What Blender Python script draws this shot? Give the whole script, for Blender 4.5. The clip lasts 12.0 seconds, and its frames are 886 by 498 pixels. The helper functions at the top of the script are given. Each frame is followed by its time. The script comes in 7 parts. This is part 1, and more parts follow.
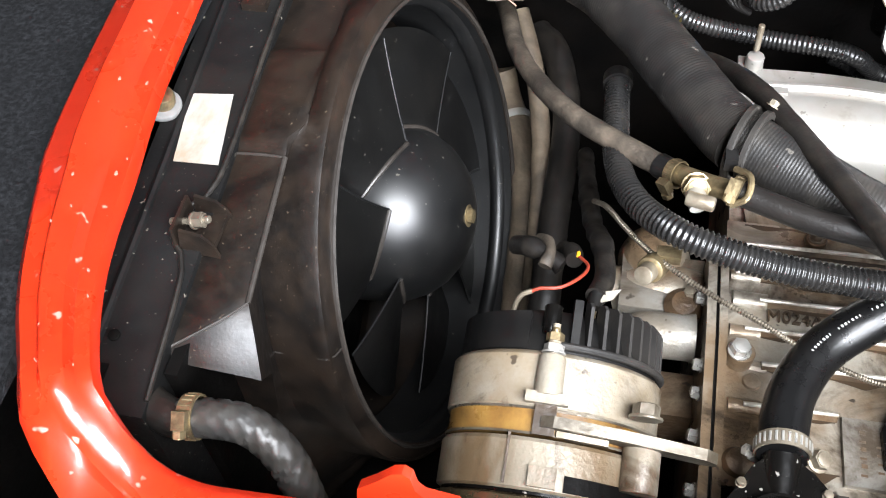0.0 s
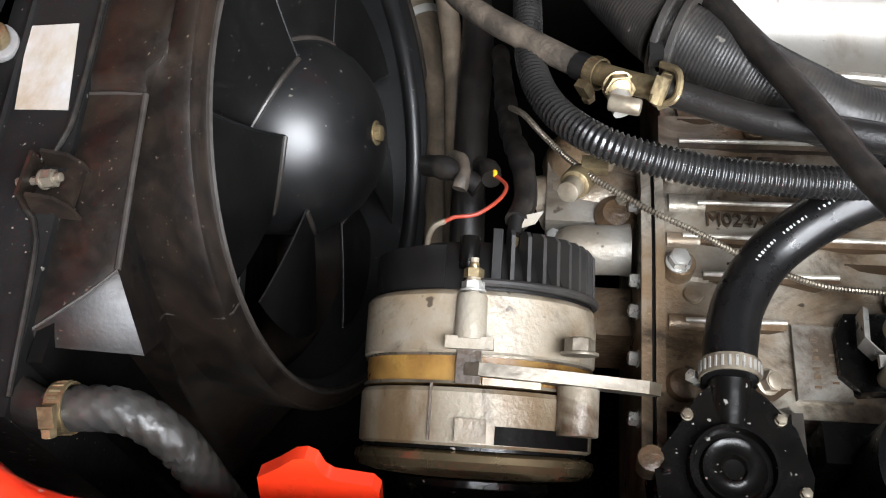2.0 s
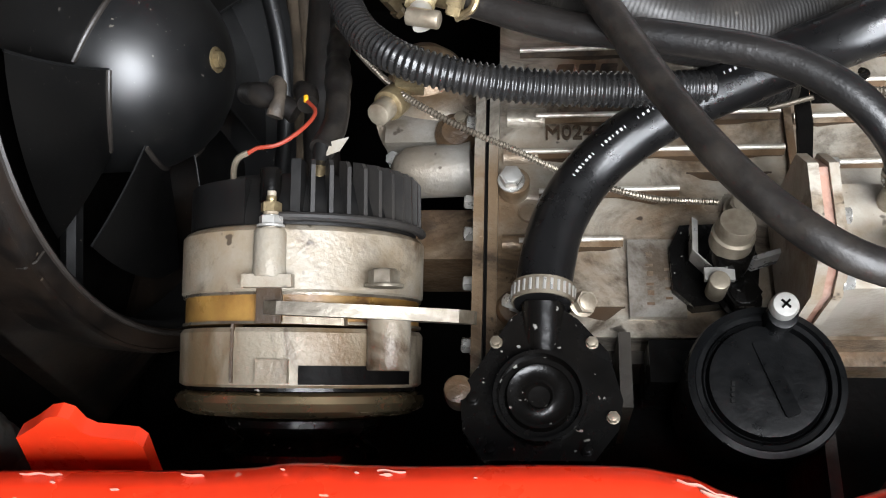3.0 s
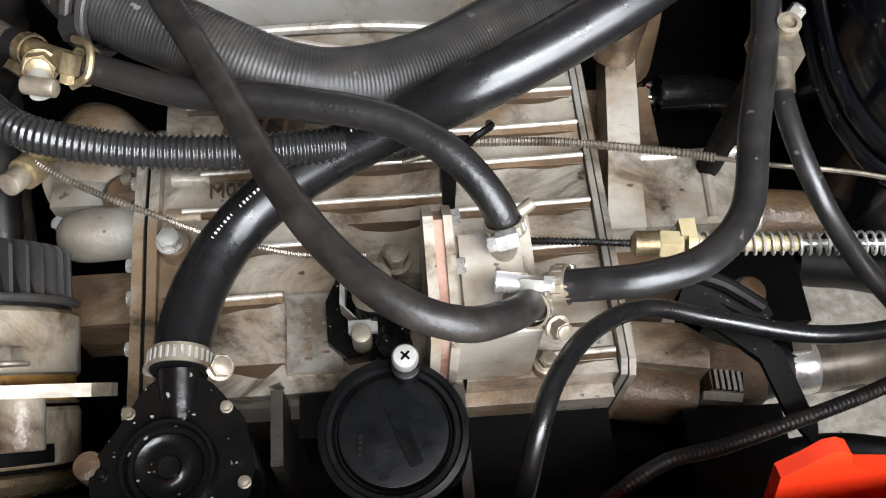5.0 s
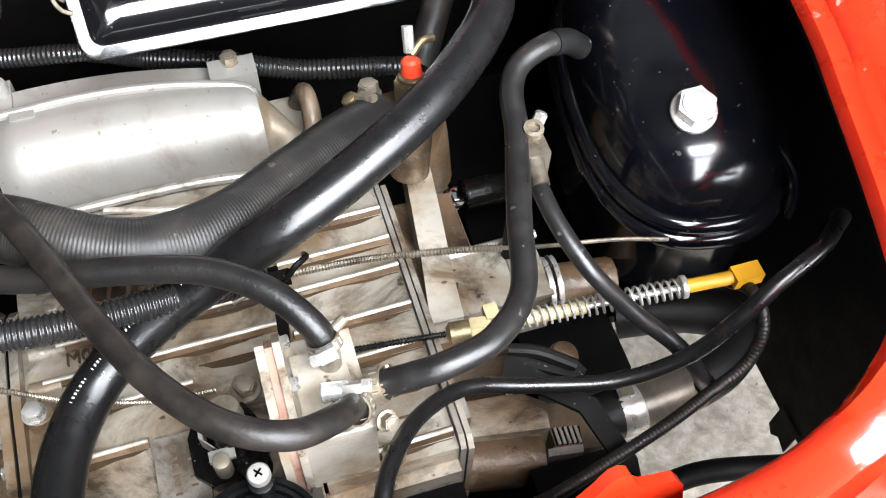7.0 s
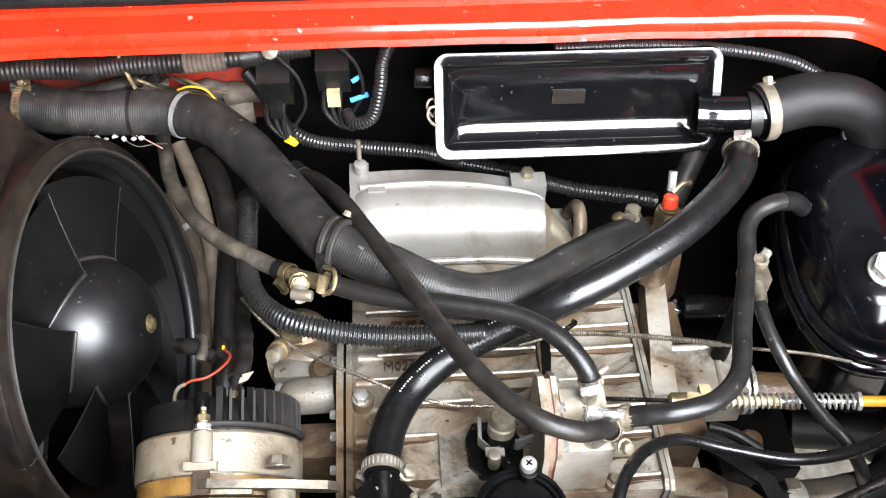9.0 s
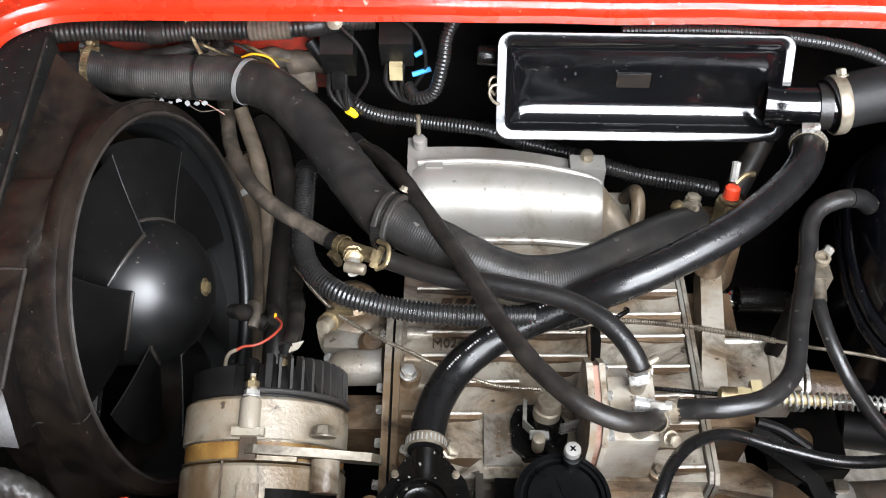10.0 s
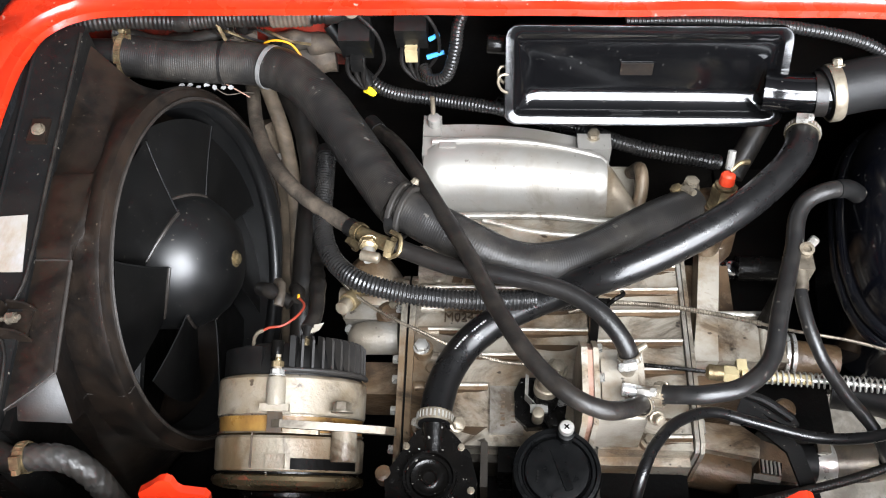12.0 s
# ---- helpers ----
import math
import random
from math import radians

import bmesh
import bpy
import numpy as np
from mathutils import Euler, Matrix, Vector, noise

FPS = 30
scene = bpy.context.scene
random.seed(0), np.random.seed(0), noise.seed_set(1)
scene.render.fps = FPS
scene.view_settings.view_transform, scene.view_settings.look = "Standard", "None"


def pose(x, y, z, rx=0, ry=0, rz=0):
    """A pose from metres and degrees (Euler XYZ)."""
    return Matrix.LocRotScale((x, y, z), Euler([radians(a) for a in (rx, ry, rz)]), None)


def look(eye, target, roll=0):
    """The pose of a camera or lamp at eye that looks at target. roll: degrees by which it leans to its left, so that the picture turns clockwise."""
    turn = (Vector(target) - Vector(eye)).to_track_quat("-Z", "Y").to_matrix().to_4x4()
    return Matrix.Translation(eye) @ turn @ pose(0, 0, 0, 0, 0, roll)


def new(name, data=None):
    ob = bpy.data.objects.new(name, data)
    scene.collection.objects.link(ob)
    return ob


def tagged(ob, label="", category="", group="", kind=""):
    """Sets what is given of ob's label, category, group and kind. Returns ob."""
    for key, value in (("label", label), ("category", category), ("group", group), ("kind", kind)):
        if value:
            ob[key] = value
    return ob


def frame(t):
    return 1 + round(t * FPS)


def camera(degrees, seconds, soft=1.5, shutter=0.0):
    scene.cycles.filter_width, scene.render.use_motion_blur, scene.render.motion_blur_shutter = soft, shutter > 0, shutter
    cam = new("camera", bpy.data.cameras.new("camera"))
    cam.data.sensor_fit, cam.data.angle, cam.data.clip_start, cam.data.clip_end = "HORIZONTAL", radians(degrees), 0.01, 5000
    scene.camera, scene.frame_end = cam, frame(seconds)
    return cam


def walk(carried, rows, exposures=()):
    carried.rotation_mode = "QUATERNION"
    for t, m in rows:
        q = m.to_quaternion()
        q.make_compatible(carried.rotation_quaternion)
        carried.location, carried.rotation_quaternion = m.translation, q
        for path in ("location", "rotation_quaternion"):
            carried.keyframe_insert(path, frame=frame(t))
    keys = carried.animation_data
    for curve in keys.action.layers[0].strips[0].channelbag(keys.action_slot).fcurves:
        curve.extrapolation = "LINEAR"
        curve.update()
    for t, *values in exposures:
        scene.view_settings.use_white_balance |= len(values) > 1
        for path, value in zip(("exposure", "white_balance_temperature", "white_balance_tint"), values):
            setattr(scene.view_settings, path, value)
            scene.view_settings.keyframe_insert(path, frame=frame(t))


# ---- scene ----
cam = camera(49.2, 12.0, soft=1.1)
PATH = [
    (0, (0.135, -0.073, 1.121), (-0.193, 1.097, -0.467), -5.6),
    (0.5, (0.092, -0.017, 1.072), (-0.255, 1.095, -0.554), -7.0),
    (1, (0.102, 0.001, 1.08), (-0.17, 1.074, -0.585), -5.7),
    (1.5, (0.12, -0.01, 1.105), (-0.131, 1.058, -0.568), -6.6),
    (2, (0.147, -0.012, 1.079), (-0.055, 0.983, -0.644), -7.3),
    (2.5, (0.191, 0.007, 1.05), (0.048, 0.861, -0.752), -8.6),
    (2.7, (0.215, 0.013, 1.049), (0.016, 0.848, -0.758), -12.3),
    (4.3, (0.307, 0.011, 1.098), (0.148, 0.911, -0.681), -9.9),
    (4.5, (0.318, 0.012, 1.09), (0.201, 0.919, -0.689), -8.0),
    (5, (0.349, 0.024, 1.059), (0.465, 0.908, -0.732), 3.1),
    (5.5, (0.377, 0.03, 1.043), (0.658, 0.875, -0.748), 8.9),
    (6, (0.389, 0.032, 1.053), (0.737, 0.873, -0.728), 8.1),
    (6.5, (0.385, 0.017, 1.085), (0.754, 0.947, -0.648), 5.2),
    (6.7, (0.385, 0.006, 1.102), (0.747, 0.969, -0.614), 3.9),
    (8.3, (0.317, -0.109, 1.228), (0.6, 1.144, -0.305), 1.2),
    (8.5, (0.289, -0.123, 1.246), (0.512, 1.14, -0.289), 1.2),
    (9, (0.266, -0.151, 1.283), (0.355, 1.126, -0.253), 0.7),
    (9.5, (0.247, -0.182, 1.293), (0.328, 1.131, -0.213), 2.1),
    (10, (0.265, -0.145, 1.285), (0.244, 1.089, -0.288), -0.2),
    (10.5, (0.281, -0.136, 1.301), (0.216, 0.932, -0.388), -1.3),
    (11, (0.283, -0.137, 1.332), (0.187, 0.9, -0.376), -2.5),
    (11.5, (0.289, -0.131, 1.355), (0.185, 0.912, -0.348), -3.3),
    (12, (0.292, -0.116, 1.379), (0.191, 0.94, -0.316), -3.9),
]
EXPOSURE = 0.42
SKY, REAR_LAMP, LAMP = 0.015, 205.0, 100.0
LEVELS = [(0.0, 0.50), (1.0, 0.36), (1.5, 0.34), (2.0, -0.04), (2.5, -0.30), (4.5, 0.15), (5.0, -0.08), (5.5, -0.20), (6.0, -0.20), (6.5, 0.20), (8.5, 0.34), (9.5, 0.12), (10.0, -0.17), (10.5, -0.22), (11.0, -0.24), (12.0, 0.02)]
walk(cam, [(t, look(eye, target, roll)) for t, eye, target, roll in PATH], [(t, EXPOSURE + e, 6500, 10) for t, e in LEVELS])

# world, sun and sky -------------------------------------------------------
world = bpy.data.worlds.new("world")
scene.world = world
world.use_nodes = True
wn = world.node_tree.nodes
sky = wn.new("ShaderNodeTexSky")
sky.sky_type = "NISHITA"
sky.sun_disc = False
sky.sun_elevation = radians(48)
sky.sun_rotation = radians(160)
sky.air_density, sky.dust_density, sky.ozone_density = 1.0, 4.0, 1.0
world.node_tree.links.new(sky.outputs[0], wn["Background"].inputs[0])
wn["Background"].inputs[1].default_value = SKY
# unseen area lamp behind the car, added where the hub's highlights point
rear_area_light = new("rear_area_light", bpy.data.lights.new("rear_area_light", "AREA"))
rear_area_light.data.shape, rear_area_light.data.size, rear_area_light.data.size_y = "RECTANGLE", 2.1, 1.5
rear_area_light.data.energy, rear_area_light.data.color = REAR_LAMP, (0.885, 0.928, 1.0)
rear_area_light.matrix_world = look((1.30, -1.12, 1.82), (1.30, 0.4, 1.82))

# second unseen area lamp, added over the tail to brighten the rear rim
overhead_area_light = new("overhead_area_light", bpy.data.lights.new("overhead_area_light", "AREA"))
overhead_area_light.data.shape, overhead_area_light.data.size, overhead_area_light.data.size_y = "RECTANGLE", 1.6, 0.45
overhead_area_light.data.energy, overhead_area_light.data.color = LAMP, (0.92, 0.95, 1.0)
overhead_area_light.matrix_world = look((1.00, -0.70, 2.52), (1.00, -0.55, 0.0))

# plan units: the bay was laid out on a plan; one unit is UNIT metres, and DROP puts the ground at z = 0
UNIT, DROP = 1.25, 0.10


def W(p):
    return Vector((p[0] * UNIT, p[1] * UNIT, (p[2] - DROP) * UNIT))


# materials ------------------------------------------------------------------
def material(name, base, rough=0.5, metal=0.0, second=None, mix=0.5, scale=30.0, third=None, mix3=0.3, scale3=6.0,
             bump=0.0, bump_scale=250.0, coat=0.0, rough_var=0.12, speck=None, speck_amount=0.0, speck_scale=160.0, spec=0.5, edge3=(0.45, 0.62), edge2=(0.42, 0.64), stretch=None):
    m = bpy.data.materials.new(name)
    m.use_nodes = True
    nt = m.node_tree
    N, L = nt.nodes, nt.links
    bsdf = N["Principled BSDF"]
    co = N.new("ShaderNodeTexCoord").outputs["Object"]
    flat = co
    if stretch:
        mp = N.new("ShaderNodeMapping")
        mp.inputs["Scale"].default_value = stretch
        L.new(co, mp.inputs["Vector"])
        co = mp.outputs["Vector"]

    def noise_mask(sc, lo, hi, detail=6.0, rough_n=0.6, dist=0.0):
        n = N.new("ShaderNodeTexNoise")
        n.inputs["Scale"].default_value, n.inputs["Detail"].default_value = sc, detail
        n.inputs["Roughness"].default_value, n.inputs["Distortion"].default_value = rough_n, dist
        L.new(co, n.inputs["Vector"])
        r = N.new("ShaderNodeMapRange")
        r.inputs["From Min"].default_value, r.inputs["From Max"].default_value = lo, hi
        L.new(n.outputs["Fac"], r.inputs["Value"])
        return r.outputs["Result"]

    def blend(a, b, fac, amount):
        mx = N.new("ShaderNodeMix")
        mx.data_type = "RGBA"
        k = N.new("ShaderNodeMath")
        k.operation = "MULTIPLY"
        k.inputs[1].default_value = amount
        L.new(fac, k.inputs[0])
        L.new(k.outputs[0], mx.inputs["Factor"])
        if isinstance(a, tuple):
            mx.inputs["A"].default_value = (*a, 1)
        else:
            L.new(a, mx.inputs["A"])
        mx.inputs["B"].default_value = (*b, 1)
        return mx.outputs["Result"]

    col = base
    if second:
        col = blend(col, second, noise_mask(scale, edge2[0], edge2[1], 8.0), mix)
    if third:
        col = blend(col, third, noise_mask(scale3, edge3[0], edge3[1], 6.0, 0.68, 0.6), mix3)
    if speck:
        col = blend(col, speck, noise_mask(speck_scale, 0.69, 0.74, 2.0), speck_amount)
    if isinstance(col, tuple):
        bsdf.inputs["Base Color"].default_value = (*col, 1)
    else:
        L.new(col, bsdf.inputs["Base Color"])
    bsdf.inputs["Metallic"].default_value = metal
    bsdf.inputs["Specular IOR Level"].default_value = spec
    if rough_var:
        r = N.new("ShaderNodeMapRange")
        r.inputs["To Min"].default_value, r.inputs["To Max"].default_value = max(rough - rough_var, 0.03), min(rough + rough_var, 1)
        L.new(noise_mask(scale * 1.7, 0.3, 0.7), r.inputs["Value"])
        L.new(r.outputs["Result"], bsdf.inputs["Roughness"])
    else:
        bsdf.inputs["Roughness"].default_value = rough
    if coat:
        bsdf.inputs["Coat Weight"].default_value, bsdf.inputs["Coat Roughness"].default_value = coat, 0.12
    if bump:
        n = N.new("ShaderNodeTexNoise")
        n.inputs["Scale"].default_value, n.inputs["Detail"].default_value = bump_scale, 6.0
        L.new(flat, n.inputs["Vector"])
        b = N.new("ShaderNodeBump")
        b.inputs["Strength"].default_value, b.inputs["Distance"].default_value = bump, 0.001
        L.new(n.outputs["Fac"], b.inputs["Height"])
        L.new(b.outputs["Normal"], bsdf.inputs["Normal"])
    return m


RED = material("red_paint", (0.80, 0.042, 0.010), 0.30, 0, (0.72, 0.032, 0.008), 0.5, 14, (0.56, 0.034, 0.012), 0.4, 9, 0.20, 40, 0.9, 0.10, (0.70, 0.50, 0.42), 0.8, 85)
# red darkened for dirt and for the shade under the front ledge
RED_SOILED_SHADED = material("soiled_shaded_red_paint", (0.30, 0.020, 0.008), 0.5, 0, (0.055, 0.016, 0.010), 0.9, 16, (0.028, 0.018, 0.013), 0.85, 24, 0.3, 90)
SHROUD = material("dusty_plastic", (0.0044, 0.0034, 0.0028), 0.40, 0, (0.0135, 0.0090, 0.0062), 0.75, 55, (0.020, 0.0130, 0.0088), 0.55, 9, 0.12, 520, 0, 0.07, (0.20, 0.15, 0.105), 0.28, 330, 0.40)
# paler plastic that paints highlights along moulded edges
EDGE_GLINT = material("edge_glint_plastic", (0.026, 0.022, 0.019), 0.40, 0, (0.010, 0.008, 0.0065), 0.6, 60, None, 0, 6, 0.1, 300, 0, 0.08, spec=0.45)
FANBLACK = material("fan_plastic", (0.0036, 0.0037, 0.0038), 0.40, 0, (0.007, 0.0065, 0.006), 0.5, 18, None, 0, 6, 0.04, 300, 0, 0.05, (0.3, 0.27, 0.22), 0.25, 230, 0.70)
# blades paler than the hub plastic, painting the sheen they catch
FAN_BLADE = material("sheen_fan_plastic", (0.0075, 0.0073, 0.0071), 0.36, 0, (0.0135, 0.0124, 0.0112), 0.6, 24, (0.005, 0.0047, 0.0044), 0.5, 12, 0.06, 300, 0, 0.06, (0.3, 0.27, 0.22), 0.2, 230, 0.75)
SHEET = material("black_sheet", (0.004, 0.004, 0.004), 0.55, 0, (0.009, 0.008, 0.007), 0.6, 20, None, 0, 6, 0.2, 260, 0, 0.1, (0.3, 0.27, 0.22), 0.4, 240, 0.18)
GLOSS = material("gloss_black_enamel", (0.0018, 0.0020, 0.0032), 0.15, 0, (0.0035, 0.0035, 0.0042), 0.4, 12, (0.010, 0.009, 0.007), 0.2, 25, 0.12, 60, 0.1, 0.06, (0.35, 0.33, 0.3), 0.12, 170, 0.4)
GLOSS_BOX = material("box_enamel", (0.0022, 0.0022, 0.0025), 0.13, 0, (0.004, 0.004, 0.004), 0.4, 12, None, 0, 25, 0.22, 45, 0.35, 0.05, (0.35, 0.33, 0.3), 0.12, 210, 0.6)
RUBBER = material("black_rubber", (0.0050, 0.0048, 0.0048), 0.36, 0, (0.012, 0.0108, 0.0095), 0.5, 45, (0.022, 0.018, 0.015), 0.3, 10, 0.25, 500, 0, 0.08, spec=0.40)
RUBBER_NEW = material("new_rubber", (0.0042, 0.0041, 0.0042), 0.30, 0, (0.008, 0.0076, 0.0074), 0.5, 60, None, 0, 6, 0.1, 500, 0, 0.06, spec=0.50)
RUBBER_MATT = material("matt_rubber", (0.0060, 0.0058, 0.0058), 0.50, 0, (0.011, 0.0105, 0.010), 0.5, 30, None, 0, 6, 0.2, 300, 0, 0.08, spec=0.26)
RUBBER_GREY = material("grey_rubber", (0.0070, 0.0067, 0.0066), 0.36, 0, (0.019, 0.0172, 0.0152), 0.5, 55, (0.007, 0.006, 0.0055), 0.5, 16, 0.12, 600, 0, 0.1, (0.16, 0.145, 0.125), 0.3, 130, spec=0.45)
RUBBER_DUSTY = material("dusty_rubber", (0.0080, 0.0069, 0.0061), 0.44, 0, (0.025, 0.0205, 0.016), 0.6, 60, (0.0055, 0.0047, 0.0042), 0.6, 14, 0.2, 500, 0, 0.12, spec=0.34)
RUBBER_BROWN = material("brown_dusty_rubber", (0.040, 0.033, 0.026), 0.55, 0, (0.15, 0.12, 0.09), 0.7, 40, (0.014, 0.011, 0.009), 0.6, 14, 0.5, 500, 0, 0.12, spec=0.30)
# dusty rubber lightened to make up for shade beside the fan
PIPE_DUSTY = material("lightened_dusty_rubber", (0.17, 0.13, 0.09), 0.6, 0, (0.085, 0.064, 0.044), 0.7, 30, (0.030, 0.024, 0.018), 0.6, 14, 0.4, 400, spec=0.25)
RUBBER_DUST = material("dust_filmed_rubber", (0.0130, 0.0121, 0.0114), 0.43, 0, (0.042, 0.037, 0.031), 0.75, 22, (0.0085, 0.0076, 0.0070), 0.6, 13, 0.15, 600, 0, 0.1, (0.16, 0.145, 0.125), 0.4, 120, spec=0.36, edge2=(0.44, 0.66))
BRAID = material("braided_rubber", (0.026, 0.0255, 0.0245), 0.42, 0, (0.052, 0.048, 0.042), 0.6, 60, (0.020, 0.017, 0.014), 0.7, 16, 0.2, 400)
CONDUIT = material("conduit_plastic", (0.0095, 0.0093, 0.0092), 0.28, 0, (0.024, 0.0215, 0.019), 0.4, 40, None, 0, 6, 0.05, 300, 0, 0.08)
CAST = material("cast_aluminium", (0.37, 0.335, 0.275), 0.36, 0.40, (0.170, 0.104, 0.050), 0.88, 15, (0.036, 0.022, 0.0110), 0.90, 21, 0.5, 420, 0, 0.12, (0.014, 0.009, 0.006), 0.85, 90, edge2=(0.41, 0.60), edge3=(0.48, 0.64), stretch=(0.85, 1.0, 1.0))
CAST_BRIGHT = material("bright_casting", (0.31, 0.293, 0.26), 0.42, 0.45, (0.175, 0.14, 0.098), 0.75, 15, (0.062, 0.040, 0.022), 0.85, 12, 0.45, 380, 0, 0.12, (0.04, 0.028, 0.018), 0.75, 100, edge2=(0.41, 0.60), edge3=(0.475, 0.60))
COVER = material("cover_casting", (0.285, 0.272, 0.248), 0.44, 0.5, (0.205, 0.178, 0.142), 0.65, 12, (0.10, 0.070, 0.04), 0.6, 9, 0.12, 300, 0, 0.08, (0.05, 0.036, 0.024), 0.5, 150, edge2=(0.44, 0.64), edge3=(0.52, 0.66))
COVER_BROWN = material("stained_shoulder", (0.20, 0.150, 0.095), 0.42, 0.4, (0.075, 0.046, 0.024), 0.85, 22, (0.27, 0.24, 0.19), 0.6, 14, 0.2, 300, edge2=(0.42, 0.60))
CAST_OILY = material("oily_casting", (0.110, 0.067, 0.035), 0.46, 0.12, (0.018, 0.0115, 0.0070), 0.9, 18, (0.24, 0.185, 0.125), 0.6, 12, 0.8, 260, 0, 0.14, (0.008, 0.006, 0.0045), 0.85, 80, edge3=(0.53, 0.64))
# brown of baked oil, also the painted shade of ribs and letters
OIL_SHADE = material("baked_oil_and_shade", (0.042, 0.025, 0.0125), 0.36, 0, (0.080, 0.048, 0.023), 0.7, 40, (0.018, 0.011, 0.006), 0.5, 18, 0.4, 300, 0, 0.1, stretch=(0.4, 1.0, 1.0))
# brown darkened for the dim light on webs and ledge
WEB = material("shaded_web", (0.030, 0.024, 0.017), 0.5, 0.1, (0.008, 0.006, 0.004), 0.8, 30, None, 0, 6, 0.4, 260)
PIPE_BROWN = material("browned_pipe", (0.115, 0.100, 0.084), 0.40, 0.4, (0.20, 0.150, 0.092), 0.7, 22, (0.030, 0.025, 0.021), 0.8, 16, 0.2, 300)
ALT = material("alternator_aluminium", (0.250, 0.222, 0.176), 0.44, 0.12, (0.180, 0.128, 0.070), 0.85, 17, (0.048, 0.026, 0.011), 0.92, 13, 0.5, 360, 0, 0.12, (0.030, 0.019, 0.011), 0.85, 90, edge2=(0.42, 0.60), edge3=(0.485, 0.60))
ALT_STAINED = material("stained_alternator", (0.25, 0.215, 0.160), 0.44, 0.15, (0.125, 0.080, 0.038), 0.88, 22, (0.030, 0.017, 0.008), 0.9, 17, 0.5, 360, 0, 0.12, (0.02, 0.013, 0.008), 0.85, 90, edge2=(0.41, 0.58), edge3=(0.49, 0.62), stretch=(1.0, 0.5, 0.5))
PALE_CAST = material("pale_casting", (0.42, 0.385, 0.325), 0.42, 0.12, (0.24, 0.175, 0.105), 0.8, 26, (0.075, 0.045, 0.022), 0.85, 20, 0.35, 360, 0, 0.12, (0.03, 0.02, 0.012), 0.8, 110, edge2=(0.43, 0.62), edge3=(0.52, 0.64))
# paler than the castings, to paint the highlight on rib crests
RIB = material("bright_rib", (0.62, 0.59, 0.53), 0.40, 0.55, (0.36, 0.30, 0.22), 0.5, 60, (0.13, 0.09, 0.05), 0.6, 22, 0.3, 300, edge3=(0.50, 0.62))
STEEL = material("zinc_steel", (0.48, 0.47, 0.44), 0.32, 0.6, (0.24, 0.21, 0.165), 0.55, 60, None, 0, 6, 0.15, 400)
STEEL_BRIGHT = material("bright_zinc", (0.72, 0.72, 0.70), 0.30, 0.7, (0.55, 0.54, 0.50), 0.5, 60, None, 0, 6, 0.15, 300)
STEEL_DIRTY = material("dirty_steel", (0.26, 0.225, 0.17), 0.42, 0.55, (0.085, 0.060, 0.036), 0.7, 60, None, 0, 6, 0.3, 300)
STEEL_OILY = material("oily_strap", (0.15, 0.128, 0.098), 0.34, 0.6, (0.035, 0.026, 0.018), 0.8, 45, (0.30, 0.26, 0.20), 0.4, 20, 0.3, 300)
STEEL_STRAP = material("greasy_strap", (0.21, 0.188, 0.148), 0.40, 0.4, (0.07, 0.052, 0.032), 0.8, 38, (0.03, 0.021, 0.012), 0.7, 20, 0.3, 300)
CHROME = material("chrome", (0.80, 0.80, 0.79), 0.10, 1.0, None, 0, 30, None, 0, 6, 0, 100, 0, 0.05)
BRASS = material("yellow_zinc", (0.30, 0.235, 0.13), 0.42, 0.75, (0.10, 0.068, 0.038), 0.75, 70, (0.03, 0.02, 0.012), 0.6, 40, 0.4, 300)
BLACKPART = material("oily_black", (0.0030, 0.0028, 0.0026), 0.24, 0.0, (0.0060, 0.0050, 0.0040), 0.5, 40, None, 0, 6, 0.22, 170, 0, 0.10, (0.4, 0.38, 0.34), 0.6, 210, 0.20)
CAPBLACK = material("cap_plastic", (0.0026, 0.0028, 0.0030), 0.34, 0, (0.005, 0.005, 0.005), 0.5, 50, None, 0, 6, 0.15, 350, spec=0.15)
GREYPLASTIC = material("grey_plastic", (0.0045, 0.0044, 0.0043), 0.44, 0, (0.010, 0.0088, 0.0075), 0.5, 50, None, 0, 6, 0.1, 400, spec=0.28)
FINPLASTIC = material("fin_plastic", (0.019, 0.0178, 0.0168), 0.46, 0, (0.036, 0.032, 0.028), 0.5, 40, None, 0, 6, 0.15, 300, spec=0.3)
PAPER = material("paper_label", (0.27, 0.27, 0.262), 0.5, 0, (0.26, 0.235, 0.18), 0.6, 22, (0.17, 0.12, 0.06), 0.7, 11, 0.05)
PALETAPE = material("grey_tape", (0.16, 0.16, 0.155), 0.4, 0, (0.08, 0.075, 0.07), 0.5, 60, None, 0, 6, 0.2)
# chipped paint, its pale pink also standing for glare on the flange
CHIP_GLARE = material("chipped_paint_and_glare", (0.42, 0.17, 0.125), 0.5, 0, (0.30, 0.13, 0.09), 0.6, 300, (0.16, 0.13, 0.11), 0.5, 120)
AMBER = material("amber_band", (0.20, 0.105, 0.028), 0.35, 0.1, (0.045, 0.015, 0.009), 0.9, 24, (0.38, 0.22, 0.055), 0.6, 18, 0.2)
BROWN = material("baked_varnish", (0.50, 0.38, 0.22), 0.28, 0.92, (0.07, 0.048, 0.026), 0.7, 14, None, 0, 6, 0.1, edge2=(0.46, 0.62))
ORANGE = material("orange_plastic", (0.80, 0.06, 0.02), 0.4, 0, (0.6, 0.10, 0.05), 0.4, 120, None, 0, 6, 0.1)
YELLOW = material("yellow_plastic", (0.54, 0.275, 0.010), 0.45, 0, (0.45, 0.21, 0.012), 0.5, 90, None, 0, 6, 0.1)
